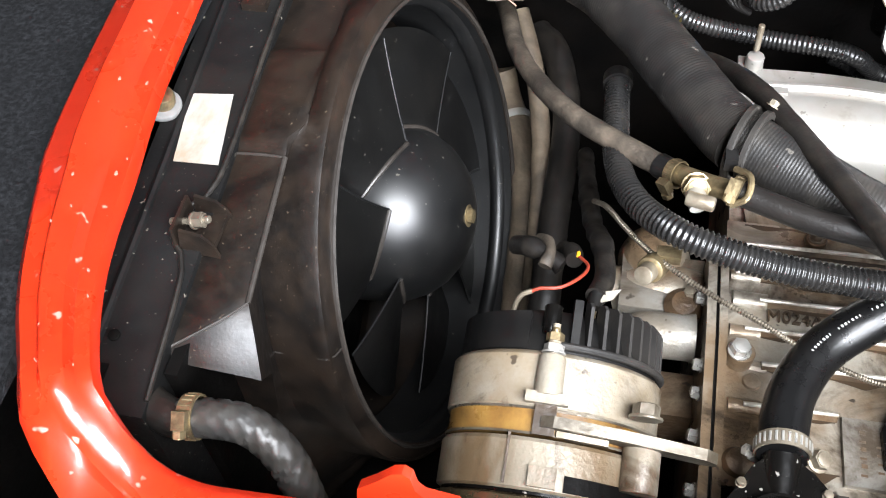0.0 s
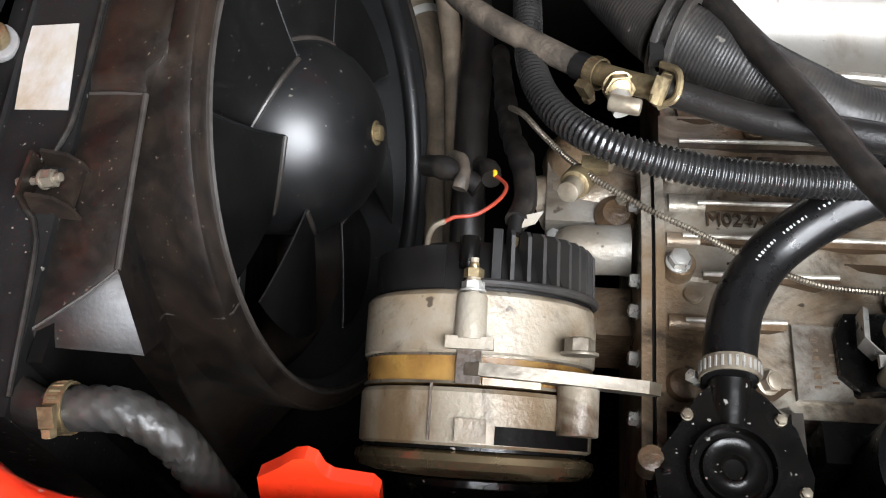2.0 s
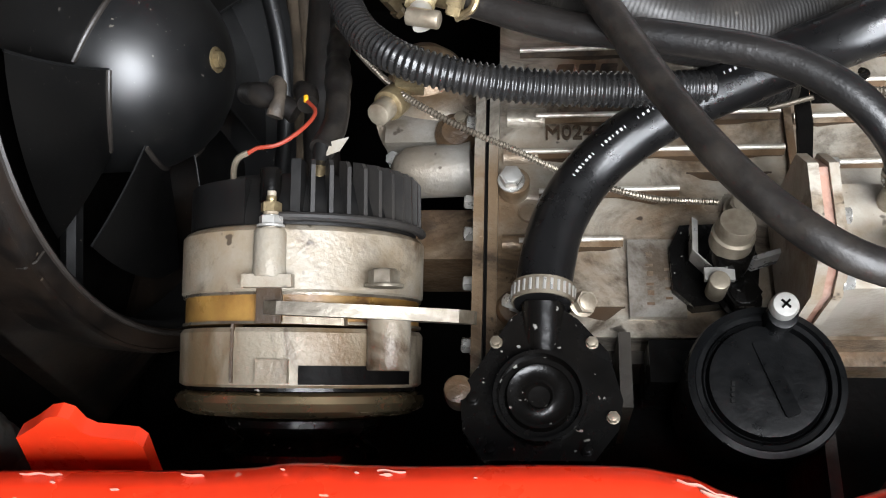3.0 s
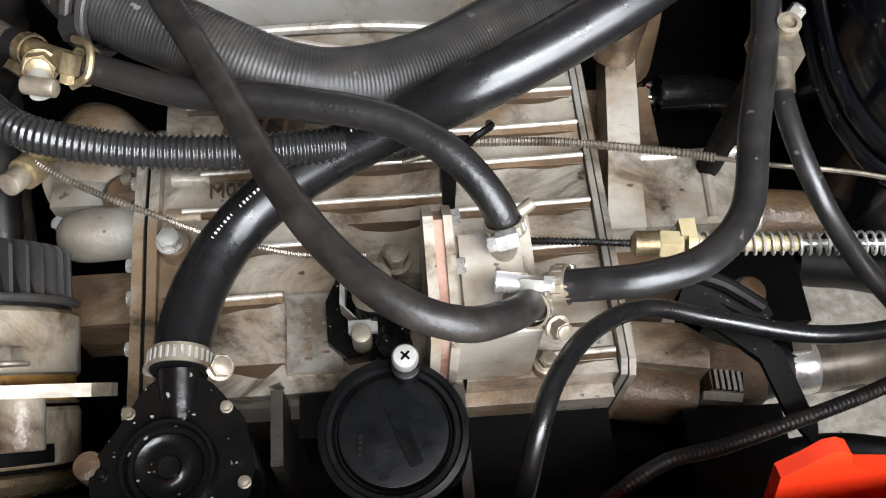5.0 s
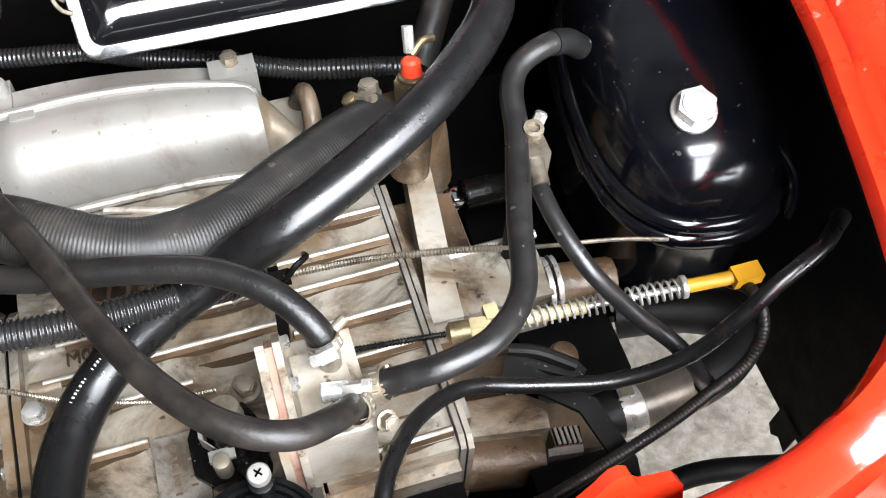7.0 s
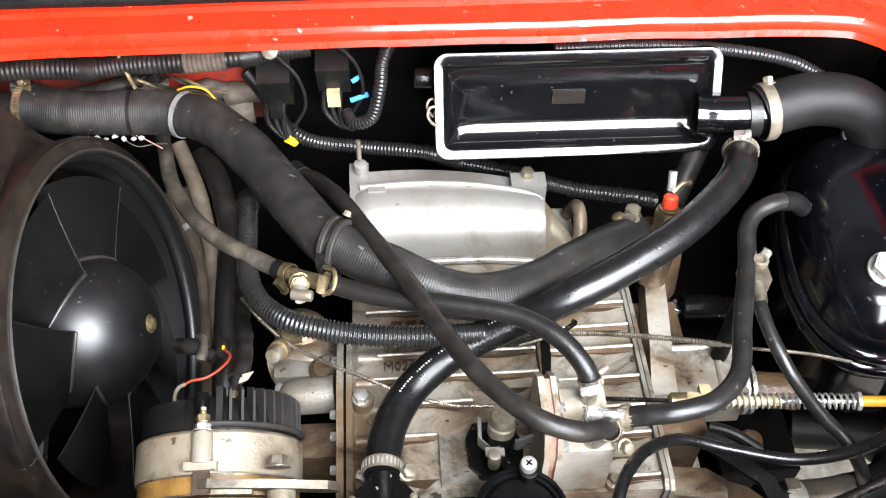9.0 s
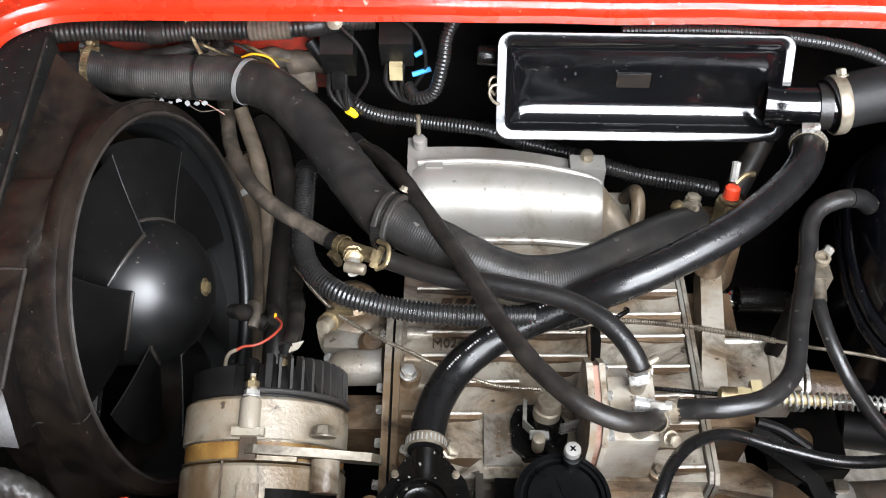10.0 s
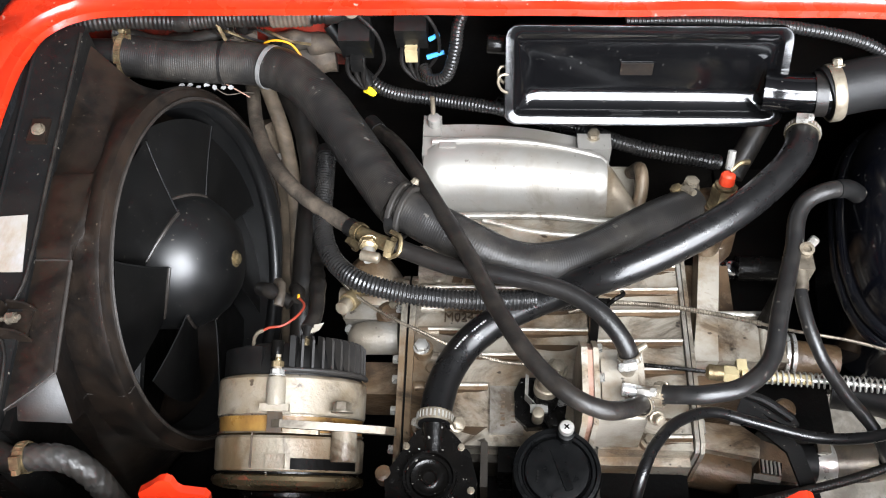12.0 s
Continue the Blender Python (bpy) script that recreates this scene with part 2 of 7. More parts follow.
CREAM = material("cream_plastic", (0.34, 0.28, 0.155), 0.5, 0, (0.19, 0.14, 0.068), 0.55, 80, None, 0, 6, 0.1)
REDWIRE = material("red_insulation", (0.22, 0.028, 0.013), 0.45, 0, (0.22, 0.03, 0.015), 0.6, 80)
BLUE = material("blue_tape", (0.05, 0.32, 0.72), 0.4)
YELLOWTAPE = material("yellow_tape", (0.85, 0.62, 0.02), 0.4)
WHITE = material("white_print", (0.55, 0.54, 0.52), 0.6)
GASKET = material("pink_gasket", (0.36, 0.205, 0.15), 0.5, 0, (0.14, 0.065, 0.038), 0.85, 60, (0.42, 0.30, 0.25), 0.6, 30, 0.5, 200)
CONCRETE = material("concrete_ground", (0.25, 0.220, 0.180), 0.88, 0, (0.38, 0.345, 0.290), 0.75, 70, (0.10, 0.080, 0.060), 0.6, 22, 0.9, 110, 0, 0.08, (0.05, 0.042, 0.033), 0.9, 120)
CARPET = material("grey_carpet", (0.0035, 0.0037, 0.0041), 0.95, 0, (0.015, 0.0155, 0.017), 0.8, 330, (0.004, 0.004, 0.0044), 0.5, 40, 1.0, 380, spec=0.15)
LINING = material("dark_lining", (0.02, 0.02, 0.021), 0.85, 0, (0.03, 0.03, 0.03), 0.5, 90)
# unseen enclosure walls, kept dark to limit bounced fill
PLASTER = material("enclosure_plaster", (0.075, 0.075, 0.077), 0.9, 0, (0.09, 0.09, 0.09), 0.5, 8, (0.055, 0.055, 0.055), 0.3, 2, 0.3, 60)
# grime taken down to near-black, so it also paints the bay's deep shade
GRIME_SHADE = material("grime_and_shade_black", (0.0012, 0.0011, 0.0010), 0.6, 0, (0.0028, 0.0022, 0.0018), 0.6, 25, (0.006, 0.0045, 0.0035), 0.4, 8, 0.4, 200, spec=0.08)
RUSTY = material("rusty_sheet", (0.050, 0.036, 0.024), 0.75, 0.0, (0.11, 0.085, 0.058), 0.6, 70, (0.015, 0.012, 0.009), 0.7, 22, 0.8, 160)

# builders ---------------------------------------------------------------------
BASES = {}


def finish(bm, name, mat, origin, angle=34):
    bmesh.ops.recalc_face_normals(bm, faces=bm.faces[:])
    for v in bm.verts:
        v.co = W(v.co) - origin
    me = bpy.data.meshes.new(name)
    bm.to_mesh(me)
    bm.free()
    me.shade_smooth()
    me.set_sharp_from_angle(angle=radians(angle))
    me.materials.append(mat)
    return new(name, me)


def thing(name, base, label, category, group="", kind=""):
    ob = new(name)
    ob.empty_display_size = 0.02
    ob.location = W(base)
    BASES[ob.name] = W(base)
    return tagged(ob, label, category, group, kind)


def part(name, bm, mat, parent, label="", angle=34):
    origin = BASES[parent.name]
    ob = finish(bm, name, mat, origin, angle)
    ob.parent = parent
    BASES[ob.name] = origin
    return tagged(ob, label)


def solo(name, bm, mat, base, label, category, group="", kind="", angle=34):
    ob = finish(bm, name, mat, W(base), angle)
    ob.location = W(base)
    BASES[ob.name] = W(base)
    return tagged(ob, label, category, group, kind)


def axes(axis, hint=(0, 0, 1)):
    w = Vector(axis).normalized()
    h = Vector(hint)
    if abs(w.dot(h.normalized())) > 0.95:
        h = Vector((0, 1, 0))
    u = h.cross(w).normalized()
    return u, w.cross(u), w


def lathe(profile, at, axis, seg=24, bm=None, arc=None):
    """Revolves (radius, height) pairs about an axis through at."""
    bm = bm or bmesh.new()
    u, v, w = axes(axis)
    at = Vector(at)
    rings = []
    for r, h in profile:
        if r < 1e-6:
            rings.append([bm.verts.new(at + w * h)])
        else:
            rings.append([bm.verts.new(at + w * h + (u * math.cos(2 * math.pi * k / seg) + v * math.sin(2 * math.pi * k / seg)) * r) for k in range(seg)])
    for a, b in zip(rings, rings[1:]):
        for k in range(seg):
            j = (k + 1) % seg
            q = [a[k % len(a)], a[j % len(a)], b[j % len(b)], b[k % len(b)]]
            q = [x for i, x in enumerate(q) if x not in q[:i]]
            if len(q) > 2:
                bm.faces.new(q)
    return bm


def drum(r, h, at, axis, bev=0.15, seg=24, bm=None):
    """A solid drum with rounded edges."""
    b = min(r, abs(h)) * bev
    return lathe([(0, 0), (r - b, 0), (r - 0.3 * b, 0.3 * b), (r, b), (r, h - b), (r - 0.3 * b, h - 0.3 * b), (r - b, h), (0, h)], at, axis, seg, bm)


def hoop(r0, r1, h, at, axis, seg=28, bm=None):
    """A band with thickness, round an axis."""
    return lathe([(r0, 0), (r1, 0), (r1, h), (r0, h), (r0, 0)], at, axis, seg, bm)


def glide(pts, step=0.003):
    """A smooth line through points, evenly stepped."""
    P = [Vector(p) for p in pts]
    if len(P) == 2:
        n = max(2, int((P[1] - P[0]).length / step))
        return [P[0].lerp(P[1], k / n) for k in range(n + 1)]
    P = [P[0] * 2 - P[1]] + P + [P[-1] * 2 - P[-2]]
    out = []
    for a, b, c, d in zip(P, P[1:], P[2:], P[3:]):
        n = max(2, int((c - b).length / step))
        for k in range(n):
            t = k / n
            out.append(0.5 * (2 * b + (c - a) * t + (2 * a - 5 * b + 4 * c - d) * t * t + (3 * b - a - 3 * c + d) * t ** 3))
    out.append(P[-2])
    return out


def tube(pts, r, seg=14, step=0.004, ribs=0.0, depth=0.12, bm=None, raw=False, wob=0.0, braid=0.0):
    """Sweeps a ring along a smooth line. ribs: spacing of the corrugations."""
    bm = bm or bmesh.new()
    if ribs:
        step = ribs / 4
    line = [Vector(p) for p in pts] if raw else glide(pts, step)
    side, rings = None, []
    for k, p in enumerate(line):
        way = (line[min(k + 1, len(line) - 1)] - line[max(k - 1, 0)]).normalized()
        side = axes(way)[0] if side is None else (side - way * side.dot(way)).normalized()
        up = way.cross(side)
        rr = r
        if ribs:
            rr = r * (1 - depth if k % 4 in (0, 3) else 1.0)
        if wob:
            rr *= 1 + wob * noise.noise(p * 90)
        rings.append([bm.verts.new(p + (side * math.cos(2 * math.pi * j / seg) + up * math.sin(2 * math.pi * j / seg)) * (rr * (1 + braid * (-1) ** (k // 2 + j // 2)))) for j in range(seg)])
    for a, b in zip(rings, rings[1:]):
        for j in range(seg):
            bm.faces.new((a[j], a[(j + 1) % seg], b[(j + 1) % seg], b[j]))
    bm.faces.new(rings[0][::-1])
    bm.faces.new(rings[-1])
    return bm


def bevelled(bm, width, seg=2):
    if width:
        edges = [e for e in bm.edges if len(e.link_faces) == 2 and e.calc_face_angle() > 0.5]
        bmesh.ops.bevel(bm, geom=edges, offset=width, segments=seg, affect="EDGES", profile=0.6, clamp_overlap=True)
    return bm


def prism(outline, at, u, v, h, bev=0.0, seg=2, bm0=None):
    """Extrudes an outline, given along u and v, by h along u x v."""
    bm = bmesh.new()
    at, u, v = Vector(at), Vector(u), Vector(v)
    w = u.cross(v).normalized()
    low = [bm.verts.new(at + u * a + v * b) for a, b in outline]
    high = [bm.verts.new(at + u * a + v * b + w * h) for a, b in outline]
    n = len(low)
    bm.faces.new(low[::-1])
    bm.faces.new(high)
    for k in range(n):
        bm.faces.new((low[k], low[(k + 1) % n], high[(k + 1) % n], high[k]))
    return joined(bm0, bevelled(bm, bev, seg))


def joined(a, b):
    if a is None:
        return b
    me = bpy.data.meshes.new("join")
    b.to_mesh(me)
    b.free()
    a.from_mesh(me)
    bpy.data.meshes.remove(me)
    return a


def block(lo, hi, bev=0.0, seg=2, turn=None, bm0=None):
    """A box between two corners, with rounded edges, turned about its middle."""
    (x0, y0, z0), (x1, y1, z1) = lo, hi
    c = Vector(((x0 + x1) / 2, (y0 + y1) / 2, (z0 + z1) / 2))
    hx, hy, hz = (x1 - x0) / 2, (y1 - y0) / 2, (z1 - z0) / 2
    bm = prism([(-hx, -hy), (hx, -hy), (hx, hy), (-hx, hy)], (0, 0, -hz), (1, 0, 0), (0, 1, 0), 2 * hz, bev, seg)
    m = Matrix.Translation(c) @ (turn or Matrix.Identity(4))
    bm.transform(m)
    return joined(bm0, bm)


def rounded(hx, hy, r, n=6):
    out = []
    for cx, cy, a0 in ((hx - r, hy - r, 0), (-hx + r, hy - r, 90), (-hx + r, -hy + r, 180), (hx - r, -hy + r, 270)):
        out += [(cx + r * math.cos(radians(a0 + 90 * k / n)), cy + r * math.sin(radians(a0 + 90 * k / n))) for k in range(n + 1)]
    return out


def hexagon(r):
    return [(r * math.cos(radians(60 * k)), r * math.sin(radians(60 * k))) for k in range(6)]


def bolt_mesh(at, axis, af, h, washer=0.0, stud=0.0, bm=None):
    """A hexagon head with chamfer, over a washer, with a stud end if wanted."""
    u, v, w = axes(axis)
    at = Vector(at)
    r = af / math.sqrt(3)
    if washer:
        bm = joined(bm, drum(washer, h * 0.22, at, axis, 0.2, 18))
        at = at + w * h * 0.22
    bm = joined(bm, prism(hexagon(r), at, u, v, h * 0.8, r * 0.13, 1))
    bm = joined(bm, drum(r * 0.78, h * 0.12, at + w * h * 0.8, axis, 0.4, 14))
    if stud:
        bm = joined(bm, drum(r * 0.5, stud, at + w * h * 0.85, axis, 0.3, 10))
    return bm


def clamp(parent, at, axis, r, width=0.005, screw=0.0, mat=None, name="hose_clamp", label="slotted steel worm-drive clamp"):
    """A worm-drive clamp: band, raised slots and screw housing."""
    mat = mat or STEEL
    u, v, w = axes(axis)
    at = Vector(at) - w * width / 2
    band = part(name, hoop(r, r + 0.0009, width, at, axis, 32), BRASS if "rusty" in label else STEEL_DIRTY, parent, label)
    n = 4 * int(2 * math.pi * r / 0.0026)
    bm, lines = bmesh.new(), []
    for k in range(n):
        d = u * math.cos(2 * math.pi * k / n) + v * math.sin(2 * math.pi * k / n)
        h = r + (0.0013 if k % 4 < 2 else 0.0004)
        lines.append([bm.verts.new(at + w * width * q + d * h) for q in (0.18, 0.82)])
    for a, b in zip(lines, lines[1:] + lines[:1]):
        bm.faces.new((a[0], b[0], b[1], a[1]))
    part("slotted_strip", bm, mat, band, "", 20)
    d = u * math.cos(screw) + v * math.sin(screw)
    t = w.cross(d)
    c = at + w * width / 2 + d * (r + 0.0028)
    bm = prism([(-0.004, -0.003), (0.004, -0.003), (0.004, 0.003), (-0.004, 0.003)], c - d * 0.002, t, w, 0.004, 0.0008)
    part("screw_housing", bm, mat, band)
    part("screw", bolt_mesh(c + t * 0.004 + d * 0.0005, t, 0.0052, 0.004), mat, band)
    return band


def writing(text, size, depth, at, u, v):
    """Raised letters, as a bmesh, along u and v from at."""
    cu = bpy.data.curves.new("letters", "FONT")
    cu.body, cu.size, cu.extrude = text, size, depth
    ob = bpy.data.objects.new("letters", cu)
    scene.collection.objects.link(ob)
    me = bpy.data.meshes.new_from_object(ob.evaluated_get(bpy.context.evaluated_depsgraph_get()))
    bm = bmesh.new()
    bm.from_mesh(me)
    bpy.data.objects.remove(ob)
    bpy.data.curves.remove(cu)
    bpy.data.meshes.remove(me)
    u, v = Vector(u).normalized(), Vector(v).normalized()
    m = Matrix((u, v, u.cross(v))).transposed().to_4x4()
    bm.transform(Matrix.Translation(at) @ m)
    return bm

# the setting --------------------------------------------------------------------
bm = bmesh.new()
for a, b in (((-14, -14), (14, 14)),):
    n = 8
    grid = [[bm.verts.new((a[0] + (b[0] - a[0]) * i / n, a[1] + (b[1] - a[1]) * j / n, DROP)) for j in range(n + 1)] for i in range(n + 1)]
    for i in range(n):
        for j in range(n):
            bm.faces.new((grid[i][j], grid[i + 1][j], grid[i + 1][j + 1], grid[i][j + 1]))
solo("ground", bm, CONCRETE, (0, 0, DROP), "pale rough concrete ground under the open engine bay", "ground", kind="structure")

RIM, REAR_DROP = 0.70, 0.026
LOOP = [(-0.105, 0.30), (-0.1005, 0.245), (-0.0965, 0.209), (-0.0915, 0.179), (-0.088, 0.151), (-0.0825, 0.124), (-0.073, 0.098),
        (-0.061, 0.076), (-0.046, 0.062), (-0.028, 0.0565), (0.0, 0.0565), (0.10, 0.059), (0.125, 0.0615), (0.155, 0.061), (0.225, 0.062),
        (0.250, 0.054), (0.271, 0.052), (0.293, 0.059), (0.325, 0.059), (0.352, 0.056), (0.372, 0.054), (0.42, 0.057), (0.47, 0.064), (0.505, 0.080),
        (0.527, 0.110), (0.540, 0.150), (0.553, 0.200), (0.563, 0.245), (0.572, 0.310), (0.573, 0.360), (0.566, 0.393), (0.550, 0.412), (0.52, 0.421),
        (0.40, 0.424), (0.24, 0.425), (0.10, 0.425), (-0.03, 0.424), (-0.072, 0.419), (-0.094, 0.402), (-0.104, 0.375), (-0.106, 0.340)]


def body_rim():
    """The painted flange round the opening: one profile for the sides, one for the rear, one for the front, blended by facing."""
    side = [(-0.0005, -0.0065), (-0.0003, -0.004), (0.002, -0.0005), (0.0105, 0.0000), (0.0140, 0.0048), (0.026, 0.0060), (0.0300, 0.0012), (0.039, 0.0008), (0.045, -0.006), (0.047, -0.018)]
    rear = [(0.0, -0.040), (0.0, -0.006), (0.002, -0.001), (0.007, 0.0010), (0.0185, 0.0005), (0.0205, -0.0028), (0.0225, -0.0028), (0.026, 0.0000), (0.050, -0.006), (0.058, -0.050)]
    front = [(0.004, -0.0075), (0.0, -0.0055), (0.002, -0.001), (0.009, 0.0005), (0.0112, 0.0045), (0.0175, 0.0052), (0.0300, 0.0058), (0.0315, 0.0098), (0.040, 0.0104), (0.044, 0.0050)]
    P = [Vector((x, y, 0)) for x, y in LOOP]
    fine = []
    n = len(P)
    for k in range(n):
        a, b, c, d = P[k - 1], P[k], P[(k + 1) % n], P[(k + 2) % n]
        m = max(2, int((c - b).length / 0.008))
        for i in range(m):
            t = i / m
            fine.append(0.5 * (2 * b + (c - a) * t + (2 * a - 5 * b + 4 * c - d) * t * t + (3 * b - a - 3 * c + d) * t ** 3))
    bm = bmesh.new()
    rows = []
    n = len(fine)
    for k, p in enumerate(fine):
        way = (fine[(k + 3) % n] - fine[k - 3]).normalized()
        out = Vector((way.y, -way.x, 0))
        f, r = max(0, min(1, (out.y - 0.35) / 0.4)), max(0, min(1, (-out.y - 0.55) / 0.35))
        row = []
        slim = 1 - 0.34 * max(0, min(1, (0.19 - p.y) / 0.09)) * max(0, min(1, (-0.02 - p.x) / 0.03))
        for s, rr, ff in zip(side, rear, front):
            d = (s[0] * (1 - f - r) + rr[0] * r + ff[0] * f) * slim
            z = s[1] * (1 - f - r) + rr[1] * r + ff[1] * f
            wob = 0.0012 * noise.noise(Vector((p.x * 14, p.y * 14, d * 30)))
            row.append(bm.verts.new((p.x + out.x * d, p.y + out.y * d + 0.0085 * r, RIM + z + wob - REAR_DROP * r)))
        rows.append(row)
    for k in range(n):
        a, b = rows[k], rows[(k + 1) % n]
        for i in range(len(a) - 1):
            bm.faces.new((a[i], b[i], b[i + 1], a[i + 1]))
    bmesh.ops.solidify(bm, geom=bm.faces[:], thickness=0.0012)
    return bm


rim = solo("body_opening", body_rim(), RED, (0.23, 0.24, RIM), "red painted steel flange round the engine bay opening, chipped along its edges", "car body", kind="structure", angle=50)


def edge_at(x):
    """The inner edge of the rear flange at x."""
    for a, b in zip(LOOP, LOOP[1:]):
        if a[0] <= x < b[0] and a[1] < 0.1:
            return a[1] + (b[1] - a[1]) * (x - a[0]) / (b[0] - a[0]) + 0.0085
    return 0.07


def scuff(x0, x1, off, wide, seed):
    """A ragged strip of scraped paint and painted glare, following the edge."""
    n = max(8, int((x1 - x0) / 0.0012))
    near, far = [], []
    for k in range(n + 1):
        x = x0 + (x1 - x0) * k / n
        swell = math.sin(math.pi * k / n) ** 0.5
        ragged = 0.55 + 0.9 * noise.noise(Vector((x * 260, seed, 0))) + 0.4 * noise.noise(Vector((x * 900, seed, 3)))
        y = edge_at(x) - off - 0.0012 * noise.noise(Vector((x * 200, seed, 7)))
        half = max(0.00012, wide * swell * max(0.05, ragged) / 2)
        near.append((x, y + half))
        far.append((x, y - half))
    return prism(far + near[::-1], (0, 0, RIM - REAR_DROP - 0.0010), (1, 0, 0), (0, 1, 0), 0.0024)


# scuffs widened beyond the scrapes to paint the flange's glare
for k, (x0, x1, off, wide) in enumerate(((0.238, 0.268, 0.0036, 0.0042), (0.258, 0.286, 0.0060, 0.0060), (0.284, 0.312, 0.0035, 0.0030), (0.312, 0.342, 0.0032, 0.0026), (0.300, 0.335, 0.0105, 0.0075),
                                           (0.338, 0.378, 0.0060, 0.0075), (0.352, 0.400, 0.0120, 0.0060), (0.232, 0.250, 0.0026, 0.0020), (0.150, 0.158, 0.0030, 0.0012), (0.046, 0.058, 0.0026, 0.0010), (0.094, 0.100, 0.0030, 0.0010))):
    part("scuff_and_glare", scuff(x0, x1, off, 0.5 * wide, 3.7 * k), CHIP_GLARE, rim, "paint scraped to pale primer, with painted glare")
for k in range(24):
    x = 0.02 + 0.37 * random.random()
    y = edge_at(x) - 0.003 - 0.016 * random.random()
    s = 0.0003 + 0.0007 * random.random() ** 2
    out = [(s * (2.0 if k % 2 else 1.2) * (0.6 + 0.6 * random.random()) * math.cos(t * math.pi / 4), s * 0.6 * (0.5 + 0.8 * random.random()) * math.sin(t * math.pi / 4)) for t in range(8)]
    part("paint_chip", prism(out, (x, y, RIM - REAR_DROP - 0.0004), (1, 0, 0), (0, 1, 0), 0.0018), CHIP_GLARE, rim)


for k in range(18):
    a, b = LOOP[k % 7], LOOP[k % 7 + 1]
    f = random.random()
    d, top_z = ((0.003 + 0.006 * random.random(), 0.0007), (0.016 + 0.008 * random.random(), 0.0064))[k % 2]
    s = 0.0002 + 0.0006 * random.random() ** 2
    shape = [(s * (0.6 + 0.6 * random.random()) * math.cos(t * math.pi / 4), s * 2.0 * (0.4 + 0.9 * random.random()) * math.sin(t * math.pi / 4)) for t in range(8)]
    part("paint_chip", prism(shape, (a[0] + (b[0] - a[0]) * f - d, a[1] + (b[1] - a[1]) * f, RIM + top_z - 0.0022), (1, 0, 0), (0, 1, 0), 0.0022), CHIP_GLARE, rim)


right = [p for p in LOOP if p[0] > 0.52 and 0.10 < p[1] < 0.41]
# added plate that keeps the red flange out of the canister's reflection
solo("rim_reflection_blocker", prism([(0.630, right[0][1])] + [(0.630, right[-1][1])] + [(x + 0.0035, y) for x, y in right[::-1]], (0, 0, 0.6850), (1, 0, 0), (0, 1, 0), 0.0050), GRIME_SHADE, (0.60, 0.25, 0.685), "black plate under the flange, added to block its red reflection", "panel", kind="structure")


def wall(name, lo, hi, mat, label, bev=0.002):
    return solo(name, block(lo, hi, bev), mat, ((lo[0] + hi[0]) / 2, (lo[1] + hi[1]) / 2, lo[2]), label, "panel", kind="structure")


# near-black panels and added trays put the bay's shade into their colour
wall("wall_left", (-0.175, 0.02, 0.30), (-0.165, 0.50, 0.674), GRIME_SHADE, "near-black inner panel beside the radiator, painted for bay shade")
wall("wall_right", (0.622, 0.02, 0.385), (0.632, 0.50, 0.674), GRIME_SHADE, "black inner panel of the engine bay")
wall("wall_rear", (-0.18, 0.004, 0.36), (0.66, 0.014, 0.655), GRIME_SHADE, "near-black inner side of the rear panel, painted for bay shade")
wall("wall_front", (-0.18, 0.500, 0.30), (0.66, 0.510, 0.700), GRIME_SHADE, "near-black bulkhead behind the engine, painted for bay shade")
wall("front_panel", (-0.13, 0.478, 0.585), (0.118, 0.484, 0.655), RED_SOILED_SHADED, "red painted bulkhead strip under the front ledge")
wall("shade_tray", (-0.16, 0.02, 0.325), (0.455, 0.50, 0.335), GRIME_SHADE, "added near-black tray painting the shade under the engine")
wall("boot_floor", (-0.62, -0.08, 0.676), (-0.112, 0.55, 0.684), CARPET, "dark grey carpet of the luggage floor beside the opening")
wall("boot_floor_right", (0.622, -0.02, 0.676), (1.05, 0.55, 0.684), CARPET, "dark grey carpet of the luggage floor beside the opening")
# seat_back is never in view: it closes the front and keeps reflections dark
wall("seat_back", (-0.62, 0.66, 0.68), (1.05, 0.70, 1.15), LINING, "unseen dark panel closing the front, as a seat back")
wall("boot_floor_front", (-0.62, 0.485, 0.676), (1.05, 0.66, 0.690), CARPET, "dark grey carpet ahead of the opening")
wall("shade_tray_front", (0.455, 0.262, 0.40), (0.62, 0.50, 0.41), GRIME_SHADE, "added near-black tray painting the shade beside the gearbox")
# an added enclosure, never in view: plain walls with one opening for the lamp
wall("enclosure_wall_left", (-1.75, -0.95, 0.10), (-1.65, 3.2, 2.2), PLASTER, "unseen plain grey enclosing wall", 0)
wall("enclosure_wall_right", (2.4, -0.95, 0.10), (2.5, 3.2, 2.2), PLASTER, "unseen plain grey enclosing wall", 0)
wall("enclosure_wall_front", (-1.75, 3.2, 0.10), (2.5, 3.3, 2.2), PLASTER, "unseen plain grey enclosing wall", 0)
wall("enclosure_ceiling", (-1.75, -1.05, 2.2), (2.5, 3.3, 2.3), PLASTER, "unseen plain grey enclosing ceiling", 0)
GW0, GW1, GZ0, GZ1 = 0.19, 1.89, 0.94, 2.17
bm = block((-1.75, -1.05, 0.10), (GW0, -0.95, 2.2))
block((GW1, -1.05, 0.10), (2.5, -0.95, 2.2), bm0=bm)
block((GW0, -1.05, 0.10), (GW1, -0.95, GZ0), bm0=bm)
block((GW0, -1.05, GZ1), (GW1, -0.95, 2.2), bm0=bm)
solo("enclosure_wall_rear", bm, PLASTER, (0.9, -1.0, 0.10), "unseen plain grey enclosing wall with an opening for the rear lamp", "wall", kind="structure")

